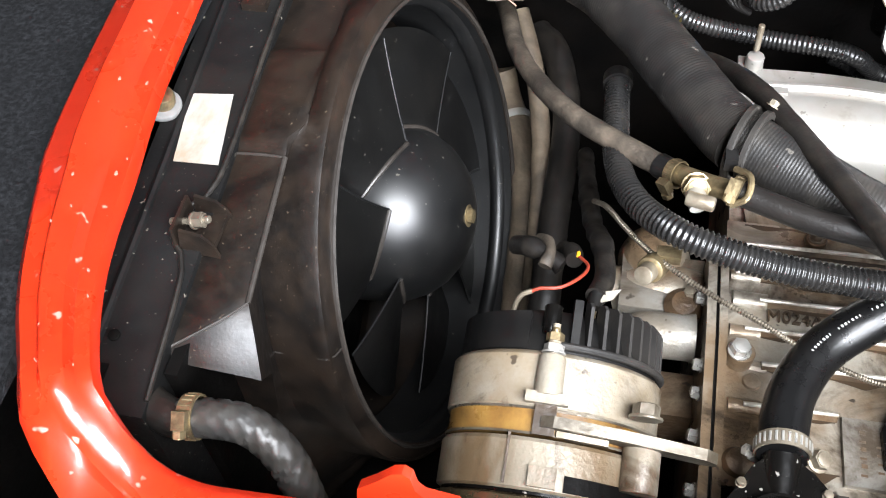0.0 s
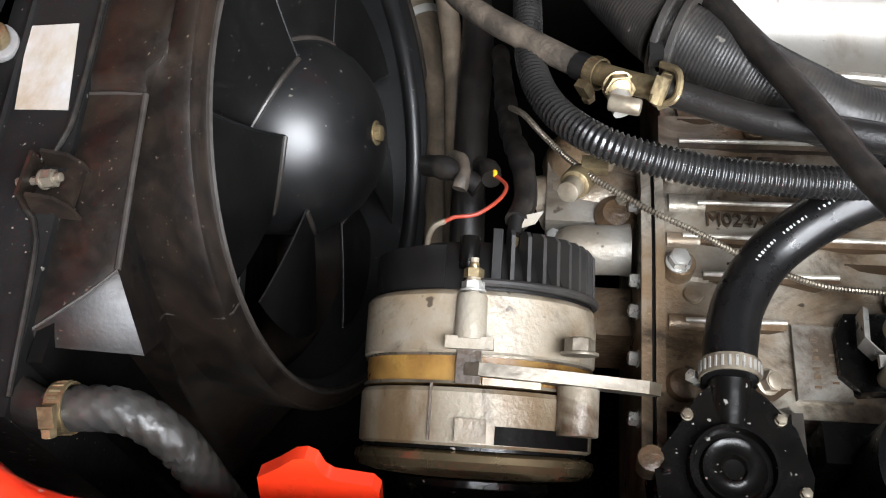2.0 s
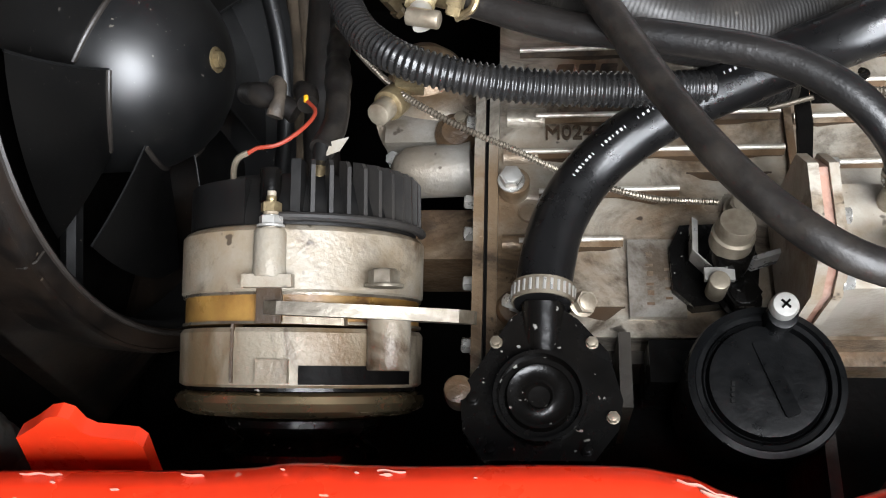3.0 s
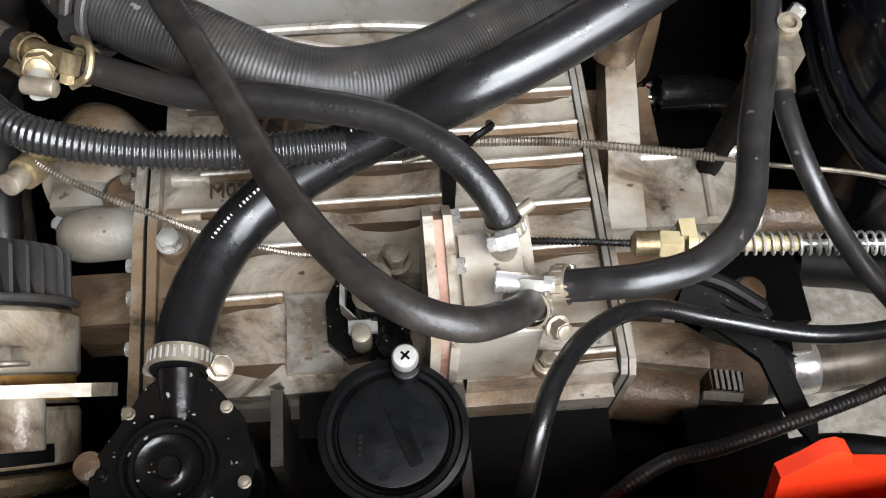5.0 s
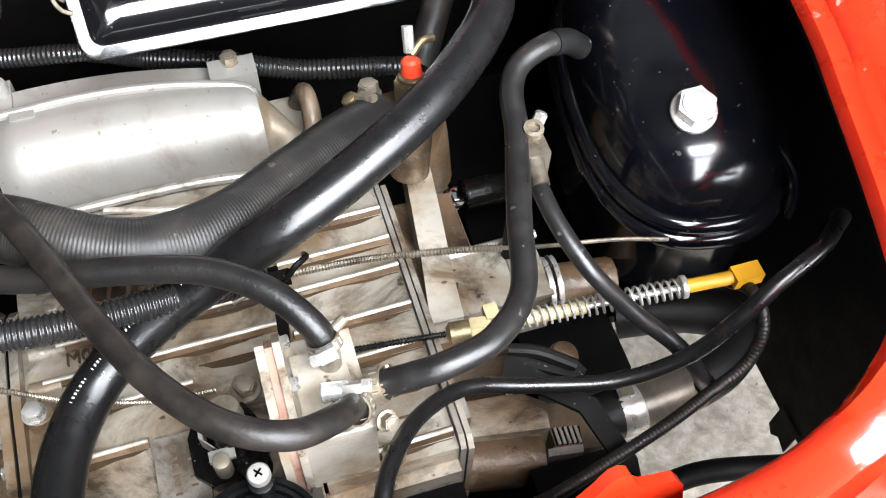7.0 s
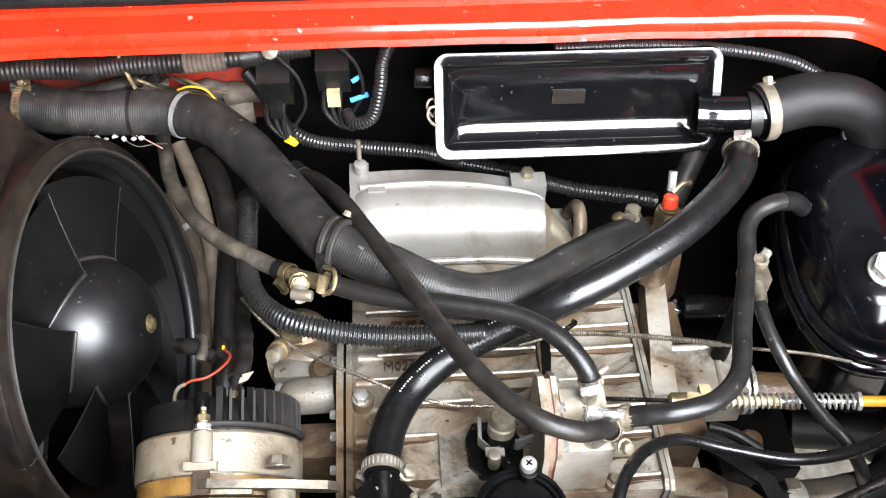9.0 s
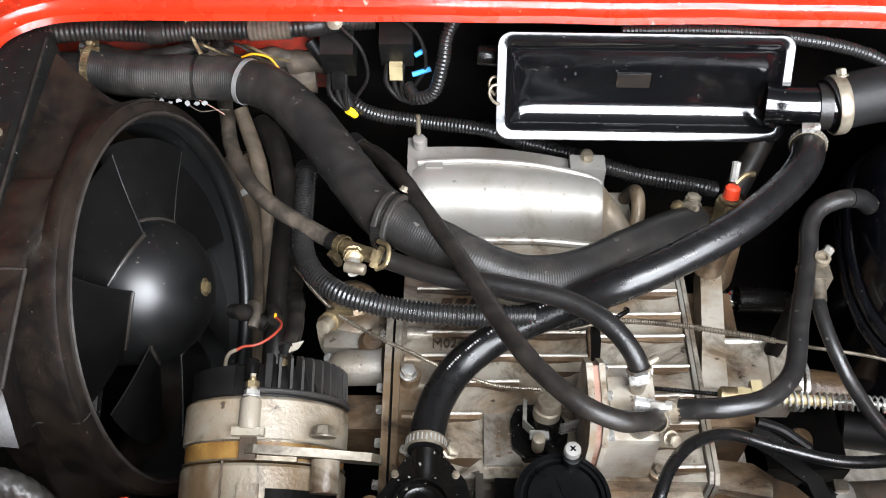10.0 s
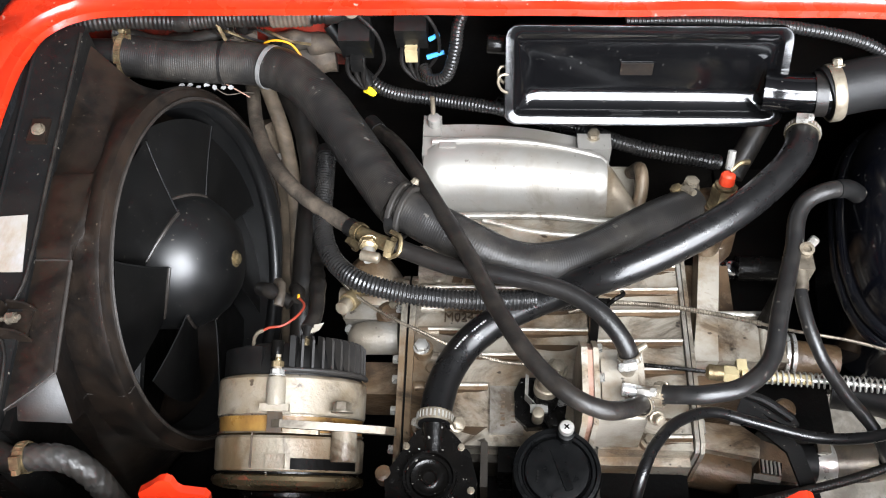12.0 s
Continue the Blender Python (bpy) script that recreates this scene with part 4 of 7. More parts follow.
part("end_casting", block((0.124, 0.205, 0.47), (0.1655, 0.232, 0.512), 0.009, 4), CAST_OILY, eng)
part("end_casting", block((0.119, 0.2580, 0.49), (0.1660, 0.2960, 0.535), 0.008, 4), CAST_BRIGHT, eng, "pale rounded casting")
part("end_bolt", bolt_mesh((0.125, 0.250, 0.530), (-0.5, 0, 1), 0.0062, 0.005, 0.0045), STEEL, eng)
for x0, x1, y, wide in ((0.182, 0.232, 0.166, 0.008), (0.262, 0.300, 0.232, 0.009), (0.330, 0.374, 0.176, 0.006), (0.186, 0.290, 0.3165, 0.010)):
    part("oil_and_shade", stain(x0, x1, y, wide, TOP - 0.0004 if x0 < 0.31 else TOP - 0.0018, 70 * x0 + y), OIL_SHADE, case, "film of baked brown oil with painted shade")
# rear ledge, webs and sump, darkened to paint the shade under the block
part("ledge", block((0.296, 0.1455, 0.515), (0.377, 0.1535, 0.531), 0.002), CAST, eng)
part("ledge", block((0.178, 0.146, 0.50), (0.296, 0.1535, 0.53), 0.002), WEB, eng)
part("sump", block((0.17, 0.06, 0.345), (0.38, 0.152, 0.50), 0.01, 3), GRIME_SHADE, eng)
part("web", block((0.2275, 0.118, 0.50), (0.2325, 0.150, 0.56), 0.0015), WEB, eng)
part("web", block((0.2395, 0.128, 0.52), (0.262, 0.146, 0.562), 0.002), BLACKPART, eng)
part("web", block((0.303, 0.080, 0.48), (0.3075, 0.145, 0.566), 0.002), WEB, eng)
# end flange by the gearbox
part("flange", prism([(0.150, 0.44), (0.318, 0.44), (0.318, 0.548), (0.156, 0.553), (0.150, 0.548)], (0.3775, 0, 0), (0, 1, 0), (0, 0, 1), 0.0028, 0.0008), CAST_BRIGHT, eng)
part("flange", prism([(0.150, 0.44), (0.318, 0.44), (0.318, 0.546), (0.156, 0.551), (0.150, 0.546)], (0.3815, 0, 0), (0, 1, 0), (0, 0, 1), 0.0030, 0.0008), CAST, eng)

# rocker cover
cov = thing("rocker_cover", (0.25, 0.37, 0.53), "bright cast aluminium cover with a rounded flank, lightly stained", "engine cover")
prof = [(0.404, 0.530), (0.4035, 0.572), (0.400, 0.5795), (0.3945, 0.5825), (0.385, 0.5825), (0.3740, 0.579), (0.3640, 0.572), (0.3575, 0.563), (0.3540, 0.553), (0.3522, 0.5450), (0.3515, 0.538), (0.351, 0.52)]


def cover_run(x0, x1, n):
    """A run of the arched cover between two stations; past the shoulder it falls away."""
    bm, rows = bmesh.new(), []
    for i in range(n + 1):
        x = x0 + (x1 - x0) * i / n
        s = (x - 0.1775) / 0.1725
        end = max(0.0, (x - 0.3245) / 0.0255)
        step = min(1.0, max(0.0, (x - 0.3225) / 0.004))
        arch = -0.013 * (s - 0.28) ** 2 / 0.25
        row = []
        for y, z in prof:
            high, back = max(0, (z - 0.535) / 0.0475), max(0, (y - 0.352) / 0.053)
            yy = y + arch * (0.45 + 0.55 * back) - 0.022 * end * back + 0.004 * step * (1 - back)
            zz = z - (0.0045 * step + 0.024 * end ** 1.2) * high - (0.004 * max(0, 0.06 - s) / 0.06)
            row.append(bm.verts.new((x, yy, zz)))
        rows.append(row)
    for a, b in zip(rows, rows[1:]):
        for k in range(len(a) - 1):
            bm.faces.new((a[k], a[k + 1], b[k + 1], b[k]))
    bm.faces.new(rows[0])
    bm.faces.new(rows[-1][::-1])
    return bm


shell = part("shell", cover_run(0.1775, 0.3245, 28), COVER, cov, "", 50)
part("end_shoulder", cover_run(0.32452, 0.3500, 10), COVER_BROWN, cov, "brown oil-stained shoulder", 50)
part("bead", tube([(0.184, 0.3975, 0.5810), (0.23, 0.3985, 0.5822), (0.275, 0.3945, 0.5820), (0.312, 0.3860, 0.5805), (0.3225, 0.3810, 0.5785)], 0.0030, 10, 0.006), COVER, shell)
part("bead", tube([(0.3225, 0.3810, 0.5785), (0.3235, 0.3700, 0.5740), (0.3230, 0.3600, 0.5650), (0.3225, 0.3540, 0.5560)], 0.0034, 10, 0.005), COVER, shell)
# a black disc stands for the shaded hole
part("drain_hole", drum(0.0018, 0.002, (0.3165, 0.3610, 0.5640), (0, -0.6, 0.8), 0.2, 10), GRIME_SHADE, shell)
bm = bmesh.new()
rows = []
for i in range(17):
    s = i / 16
    x = 0.186 + 0.128 * s
    y = 0.4205 + 0.003 * math.sin(math.pi * s * 0.9) - 0.016 * s * s
    rows.append([bm.verts.new(p) for p in ((x, y - 0.0125, 0.562), (x, y - 0.0125, 0.5730), (x, y, 0.5745), (x, y + 0.001, 0.562))])
for a, b in zip(rows, rows[1:]):
    for k in range(4):
        bm.faces.new((a[k], a[(k + 1) % 4], b[(k + 1) % 4], b[k]))
bm.faces.new(rows[0][::-1])
bm.faces.new(rows[-1])
part("flange_bar", bevelled(bm, 0.001), COVER, cov, "curved flange bar along the cover")
lug = part("lug", block((0.1755, 0.4065, 0.548), (0.1905, 0.4285, 0.577), 0.004, 3), COVER, cov)
part("stud", drum(0.0055, 0.010, (0.1845, 0.4195, 0.576), (0, 0, 1), 0.25, 16), COVER, lug)
part("stud_end", drum(0.0020, 0.018, (0.184, 0.421, 0.589), (0, 0.1, 1), 0.2, 10), STEEL_DIRTY, lug)
lug = part("lug", block((0.176, 0.385, 0.552), (0.1945, 0.404, 0.5795), 0.003, 3), COVER, cov)
part("finger", block((0.184, 0.3795, 0.57), (0.2010, 0.3835, 0.5795), 0.0015), COVER, lug)
part("finger", block((0.190, 0.3905, 0.575), (0.2035, 0.3955, 0.5840), 0.0015), COVER, lug)
lug = part("lug", block((0.3015, 0.3905, 0.556), (0.3285, 0.4060, 0.5825), 0.004, 3), COVER, cov)
part("lug_bolt", bolt_mesh((0.3145, 0.4035, 0.581), (0, 0.1, 1), 0.0085, 0.006, 0.006), STEEL_DIRTY, lug)
part("pipe", tube([(0.349, 0.395, 0.545), (0.353, 0.383, 0.566), (0.3535, 0.366, 0.560), (0.349, 0.352, 0.545)], 0.0055, 12), CAST_OILY, cov)
# stepped skirt of the head below the cover
head = thing("cylinder_head", (0.26, 0.32, 0.48), "stained aluminium head under the cover with two long cast ribs", "engine")
part("body", block((0.178, 0.316, 0.45), (0.352, 0.404, 0.541), 0.006, 3), CAST, head)
part("step", prism([(0.19, 0.300), (0.345, 0.302), (0.35, 0.338), (0.185, 0.340)], (0, 0, 0.52), (1, 0, 0), (0, 1, 0), 0.024, 0.004, 3), CAST, head)
part("rib", tube([(0.196, 0.3480, 0.5465), (0.228, 0.3488, 0.5468), (0.276, 0.3490, 0.5470), (0.318, 0.3450, 0.5470), (0.345, 0.3445, 0.546)], 0.0030, 10, 0.006), CAST_BRIGHT, head)
part("rib", tube([(0.226, 0.3460, 0.5440), (0.240, 0.3425, 0.5440), (0.262, 0.3365, 0.5440), (0.290, 0.3332, 0.5440), (0.325, 0.3325, 0.5435)], 0.0022, 10, 0.006), RIB, head)

# alternator --------------------------------------------------------------------
alt = thing("alternator", (0.093, 0.14, 0.50), "stained aluminium alternator with a black finned cover and amber band", "alternator")
AX, AZ, AR = 0.0915, 0.5595, 0.0525
LEAN = Matrix.Translation((0, 0.1815, 0.6125)) @ Matrix.Rotation(radians(18), 4, "X") @ Matrix.Diagonal((1, 0.92, 1, 1)) @ Matrix.Translation((0, -0.1815, -0.6125))


def tilted(name, bm, mat, parent, label=""):
    """A part of the alternator, whose shaft leans 18 degrees."""
    bm.transform(LEAN)
    return part(name, bm, mat, parent, label)


A = lambda y: (AX, y, AZ)
tilted("rear_housing", lathe([(0, 0), (AR - 0.0010, 0), (AR, 0.0012), (AR + 0.0002, 0.0265), (AR - 0.0012, 0.0285), (AR - 0.0035, 0.0295), (0, 0.0295)], A(0.1460), (0, 1, 0), 72), ALT, alt, "pale stained aluminium housing")
band = tilted("stator_band", lathe([(0, 0), (AR - 0.0018, 0), (AR - 0.0018, 0.0140), (0, 0.0140)], A(0.1325), (0, 1, 0), 72), AMBER, alt, "amber and brown laminated stator band")
for y in (0.1325, 0.1450):
    tilted("band_edge", hoop(AR - 0.0022, AR - 0.0008, 0.0012, A(y), (0, 1, 0), 72), STEEL_OILY, band)
tilted("front_housing", lathe([(0, 0), (AR - 0.0020, 0), (AR - 0.0004, 0.0012), (AR, 0.0235), (AR - 0.0012, 0.0255), (0, 0.0255)], A(0.1055), (0, 1, 0), 72), ALT_STAINED, alt, "brown-stained aluminium housing")
# the cut-away skirt: black patches paint shaded openings between the front housing's feet
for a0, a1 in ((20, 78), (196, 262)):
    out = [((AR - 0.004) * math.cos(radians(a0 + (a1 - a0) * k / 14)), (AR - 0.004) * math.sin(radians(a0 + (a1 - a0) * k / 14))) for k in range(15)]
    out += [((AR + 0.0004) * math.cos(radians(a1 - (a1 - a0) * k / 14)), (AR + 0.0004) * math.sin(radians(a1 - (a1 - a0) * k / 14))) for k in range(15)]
    tilted("gap_shade", prism(out, (AX, 0.1150, AZ), (1, 0, 0), (0, 0, 1), 0.0080, 0.0), GRIME_SHADE, alt, "black patch painting the shaded air gap under the housing")
tilted("fan_ring", lathe([(0, 0), (AR - 0.006, 0), (AR - 0.003, 0.0015), (AR - 0.003, 0.0040), (0, 0.0050)], A(0.1025), (0, 1, 0), 48), BLACKPART, alt)
tilted("pulley_plate", lathe([(0, 0), (0.030, 0), (0.0465, 0.0015), (0.0522, 0.0040), (0.0538, 0.0075), (0.0530, 0.0105), (0.0500, 0.0120), (0, 0.0120)], A(0.0915), (0, 1, 0), 72), BROWN, alt, "varnish-browned steel fan plate")
tilted("pulley", lathe([(0, 0), (0.034, 0), (0.034, 0.003), (0.027, 0.009), (0.034, 0.015), (0.034, 0.018), (0, 0.018)], A(0.0725), (0, 1, 0), 40), BLACKPART, alt)
# cover darker than its fins, painting the shaded gaps between them
cover = tilted("rear_cover", lathe([(0, 0), (AR - 0.0035, 0), (AR - 0.0035, 0.004), (AR - 0.0095, 0.0200), (AR - 0.014, 0.0245), (0, 0.0245)], A(0.1755), (0, 1, 0), 72), GREYPLASTIC, alt, "dark grey plastic rear cover")
for k in range(11):
    a = radians(82 - 8.2 * k)
    d = Vector((math.cos(a), 0, math.sin(a)))
    t = Vector((-math.sin(a), 0, math.cos(a)))
    c = Vector(A(0.1775)) + d * (AR - 0.0105)
    tilted("fin", prism([(0, 0), (0.0098, 0), (0.0092, 0.0240), (0.0070, 0.0268), (0, 0.0285)], c - t * 0.0010, d, (0, 1, 0), 0.0017, 0.0004, 1), FINPLASTIC, cover)
rail = []
for k in range(25):
    a = radians(88 - 96 * k / 24)
    rail.append((AX + (AR - 0.0010) * math.cos(a), 0.1785, AZ + (AR - 0.0010) * math.sin(a)))
tilted("fin_rail", tube(rail, 0.0021, 10, 0.004), FINPLASTIC, cover, "lower rail of the finned grille")
tilted("grille_post", block((AX + 0.0060, 0.1765, AZ + AR - 0.012), (AX + 0.0100, 0.2035, AZ + AR - 0.0010), 0.0010), GREYPLASTIC, cover)
shield = []
for k in range(11):
    a = radians(172 - 66 * k / 10)
    shield.append(((AR - 0.0028) * math.cos(a), (AR - 0.0028) * math.sin(a)))
tilted("shield", prism(shield + [(-0.012, 0.010), (-0.044, 0.0)], (AX, 0.1960, AZ), (1, 0, 0), (0, 0, 1), 0.0200, 0.0016), GREYPLASTIC, cover, "smooth dark shield over the rectifier")
tilted("recess_post", drum(0.0044, 0.016, (AX - 0.0040, 0.1850, AZ + AR - 0.008), (0, 1, 0), 0.2, 16), BLACKPART, cover)
PX, PZA = 0.0904, 0.6125
post = tilted("through_post", lathe([(0, 0), (0.0066, 0), (0.0064, 0.0190), (0.0056, 0.0205), (0.0030, 0.0210), (0.0030, 0.0300), (0.0018, 0.0305), (0.0018, 0.0370), (0, 0.0370)], (PX, 0.1520, PZA), (0, 1, 0), 20), ALT, alt, "cast post with a threaded stud")
tilted("post_nut", bolt_mesh((PX, 0.1735, PZA), (0, 1, 0), 0.0084, 0.0044, 0.0056), STEEL, post)
tilted("post_nut", bolt_mesh((PX, 0.1800, PZA), (0, 1, 0), 0.0074, 0.0048, 0.0, 0.003), BRASS, post, "brass nut")
tilted("post_foot", block((PX - 0.0098, 0.1475, PZA - 0.008), (PX + 0.0098, 0.1530, PZA + 0.0046), 0.0018), ALT, alt)
tilted("post_foot", block((PX - 0.0040, 0.1075, PZA - 0.008), (PX + 0.0085, 0.1175, PZA + 0.0020), 0.0022), ALT, alt)
tilted("post_root", block((PX - 0.0050, 0.1325, PZA - 0.010), (PX + 0.0050, 0.1475, PZA + 0.0002), 0.0018), OIL_SHADE, alt)
tilted("seam", block((AX - 0.0165, 0.1075, AZ + AR - 0.014), (AX - 0.0154, 0.1325, AZ + AR - 0.0016), 0.0), CAST_OILY, alt)
tilted("ear", drum(0.0088, 0.026, (0.1355, 0.1130, AZ + 0.0375), (0, 1, 0), 0.1, 24), ALT, alt)
tilted("mark", block((0.0615, 0.1350, AZ + 0.0345), (0.0725, 0.1430, AZ + 0.0375), 0.0005, 1, pose(0, 0, 0, 0, -36, 0)), REDWIRE, band, "faded red stamp")
bracket = thing("tension_bracket", (0.13, 0.14, 0.60), "greasy flat steel adjusting strap bolted to the alternator", "bracket")
tilted("strap", prism([(0.0885, 0.6060), (0.094, 0.5990), (0.130, 0.5950), (0.164, 0.5870), (0.1700, 0.5890), (0.1695, 0.5960), (0.164, 0.6030), (0.130, 0.6130), (0.108, 0.6170), (0.095, 0.6180), (0.0890, 0.6140)], (0, 0.1450, 0), (1, -0.035, 0), (0, 0, 1), 0.0056, 0.0010), STEEL_STRAP, bracket, "flat greasy steel strap")
tilted("strap_lip", prism([(0.0945, 0.6060), (0.120, 0.6035), (0.120, 0.6105), (0.0965, 0.6130)], (0, 0.1385, 0), (1, -0.030, 0), (0, 0, 1), 0.0030, 0.0006), STEEL_DIRTY, bracket, "second plate under the strap")
tilted("strap_bolt", bolt_mesh((0.1350, 0.1480, 0.6085), (0, 1, 0), 0.0108, 0.0070, 0.0078), STEEL_STRAP, bracket)

wire = thing("alternator_lead", (0.10, 0.21, 0.57), "red lead and taped black loom plugged into the alternator", "cable")
part("red_wire", tube([(0.0745, 0.2102, 0.6055), (0.0792, 0.2120, 0.6075), (0.0888, 0.2136, 0.6080), (0.0976, 0.2224, 0.6060), (0.1008, 0.2328, 0.6020), (0.0952, 0.2416, 0.5980)], 0.0009, 8, 0.002), REDWIRE, wire)
part("grey_wire", tube([(0.0670, 0.2010, 0.5930), (0.0682, 0.2064, 0.6000), (0.0712, 0.2090, 0.6050), (0.0755, 0.2106, 0.6062)], 0.0013, 8, 0.002), STEEL_DIRTY, wire, "pale crimped sleeve")
part("loom", tube([(0.1064, 0.2120, 0.606), (0.1096, 0.2288, 0.600), (0.1064, 0.256, 0.590), (0.1000, 0.285, 0.570), (0.094, 0.330, 0.545), (0.088, 0.380, 0.525)], 0.0056, 14, 0.003, wob=0.22), RUBBER_DUSTY, wire, "taped dusty loom")
part("plug", tube([(0.1062, 0.2060, 0.6050), (0.1066, 0.2160, 0.6065)], 0.0036, 12), GREYPLASTIC, wire)
part("terminal", drum(0.0026, 0.010, (0.1047, 0.2000, 0.600), (0.05, 1, 0.1), 0.2, 10), BRASS, wire, "brass terminal")
part("tape_flag", prism([(0, 0), (0.006, 0.002), (0.0095, 0.0075), (0.002, 0.006)], (0.1085, 0.2080, 0.6070), (1, 0, 0.1), (0, 1, 0.2), 0.0006), PAPER, wire)
part("yellow_sleeve", drum(0.0011, 0.003, (0.0952, 0.2405, 0.5985), (-0.1, 1, 0), 0.2, 10), YELLOW, wire)
for pts, r in (([(0.060, 0.262, 0.574), (0.068, 0.256, 0.582), (0.078, 0.250, 0.585), (0.087, 0.245, 0.583)], 0.0052), ([(0.071, 0.270, 0.570), (0.077, 0.261, 0.582), (0.080, 0.250, 0.588), (0.078, 0.241, 0.586)], 0.0036), ([(0.086, 0.262, 0.576), (0.091, 0.254, 0.584), (0.093, 0.246, 0.588)], 0.0042)):
    part("loose_tape", tube(pts, r, 12, 0.0016, wob=0.55), RUBBER_BROWN if r < 0.004 else RUBBER_DUSTY, wire, "torn dusty cloth tape")
# hoses ------------------------------------------------------------------------------
def hose(name, pts, r, mat, label, group="", **kw):
    base = min(pts, key=lambda p: p[2])
    t = thing(name, base, label, "hose", group)
    part("hose", tube(pts, r, 20, 0.004, **kw), mat, t, "", 60)
    return t


def ferrules(t, pts, r, mat):
    """Short end sleeves where a hose is pushed on."""
    for p, q in ((pts[0], pts[1]), (pts[-1], pts[-2])):
        p, q = Vector(p), Vector(q)
        part("end_sleeve", tube([p, p + (q - p).normalized() * 0.008], r * 1.14, 16), mat, t)


H1 = [(-0.0690, 0.4445, 0.632), (-0.028, 0.4395, 0.630), (0.016, 0.4380, 0.630), (0.054, 0.4325, 0.632), (0.080, 0.4165, 0.635), (0.108, 0.3835, 0.637), (0.1350, 0.3435, 0.636), (0.1560, 0.3110, 0.636), (0.1690, 0.2935, 0.638)]
top = hose("radiator_top_hose", H1, 0.0170, RUBBER_DUST, "thick ribbed grey rubber radiator hose, dusty", ribs=0.0017, depth=0.007, wob=0.035)
H1B = [(0.1670, 0.2955, 0.638), (0.188, 0.2830, 0.636), (0.2032, 0.2755, 0.634), (0.2344, 0.2610, 0.628), (0.2624, 0.2575, 0.621), (0.2976, 0.2712, 0.611), (0.3304, 0.2936, 0.604), (0.3616, 0.3144, 0.598), (0.386, 0.3290, 0.592)]
bottom = hose("thermostat_hose", H1B, 0.0158, RUBBER_DUST, "thick ribbed grey rubber hose curving to the thermostat", ribs=0.0017, depth=0.007, wob=0.03)
for at in ((0.1722, 0.2885, 0.6395), (0.1660, 0.2925, 0.6390)):
    part("joint_clamp", lathe([(0.0168, 0), (0.0192, 0), (0.0202, 0.0007), (0.0202, 0.0032), (0.0192, 0.0040), (0.0168, 0.0040)], at, (0.90, -0.42, 0.05), 40), RUBBER_DUST, bottom, "smooth dark band clamp")
part("clamp_end", block((0.1590, 0.2700, 0.6420), (0.1650, 0.2775, 0.6500), 0.0016), RUBBER, bottom)
part("clamp_bolt", bolt_mesh((0.1790, 0.3020, 0.6560), (0.4, 0.5, 0.6), 0.0045, 0.003, 0.0032), STEEL_DIRTY, bottom)
clamp(bottom, (0.380, 0.325, 0.589), (0.8, 0.6, -0.2), 0.0170, 0.0055, 1.2, STEEL_DIRTY)
clamp(top, (-0.0640, 0.4440, 0.632), (1, -0.1, 0), 0.0174, 0.0055, 0.9, BRASS, label="rusty worm-drive clamp")
part("joint_band", hoop(0.0168, 0.0179, 0.0022, (0.016, 0.4380, 0.630), (1, -0.06, 0), 32), RUBBER, top)
for k in range(7):
    x = -0.018 + 0.0068 * k
    torn = [(0.0026 * (0.6 + 0.7 * random.random()) * math.cos(t * math.pi / 4), 0.0016 * (0.5 + random.random()) * math.sin(t * math.pi / 4)) for t in range(8)]
    part("torn_foil", prism(torn, (x, 0.4235 + 0.001 * (k % 2) - 0.0004 * k, 0.6195 - 0.001 * (k % 3)), (1, 0.1, 0.1 * (k % 3 - 1)), (0, 0.7, 0.7), 0.0006, 0.0001, 1), PALETAPE, top, "torn silver tape under the hose")
part("pale_band", hoop(0.0171, 0.0179, 0.0036, (0.0540, 0.4322, 0.6320), (0.90, -0.44, 0.06), 32), PALETAPE, top, "grey tape band round the hose")
spigot = part("spigot", tube([(-0.100, 0.443, 0.632), (-0.070, 0.443, 0.632)], 0.0140, 18), GREYPLASTIC, top)
part("spigot_nut", bolt_mesh((-0.098, 0.449, 0.638), (0, 0.2, 1), 0.008, 0.006, 0.006), BRASS, spigot)
for k in range(22):
    x = -0.022 + 0.062 * random.random()
    a = radians(-62 + 34 * random.random())
    c = Vector((x, 0.4405 - 0.004 * max(0, (x - 0.016) / 0.03), 0.630)) + Vector((0, -math.cos(a), math.sin(a) + 0.95)).normalized() * 0.0162
    s = 0.0005 + 0.0016 * random.random() ** 2
    n = (c - Vector((x, 0.4405, 0.630))).normalized()
    t = n.cross(Vector((1, 0, 0)))
    out = [(s * 1.5 * (0.6 + 0.7 * random.random()) * math.cos(q * math.pi / 4), s * 0.8 * (0.6 + 0.7 * random.random()) * math.sin(q * math.pi / 4)) for q in range(8)]
    part("paint_flake", prism(out, c - n * 0.0004, (1, 0, 0), -t, 0.0009), PAPER, top, "pale flaking residue")

H2 = [(0.1965, 0.150, 0.589), (0.198, 0.168, 0.587), (0.204, 0.191, 0.585), (0.219, 0.214, 0.587), (0.246, 0.2315, 0.597), (0.285, 0.2425, 0.613), (0.322, 0.2475, 0.632), (0.361, 0.2640, 0.640), (0.400, 0.2865, 0.646), (0.433, 0.316, 0.648), (0.450, 0.338, 0.649), (0.458, 0.362, 0.645)]
by = hose("bypass_hose", H2, 0.0113, RUBBER_NEW, "shiny black rubber water hose with faint white print", wob=0.012)
clamp(by, (0.1967, 0.1545, 0.589), (0.05, 1, 0), 0.0116, 0.0075, 5.4, STEEL)
clamp(by, (0.4565, 0.357, 0.646), (0.3, 1, -0.1), 0.0116, 0.0050, 1.3, STEEL)
line = glide(H2, 0.0020)
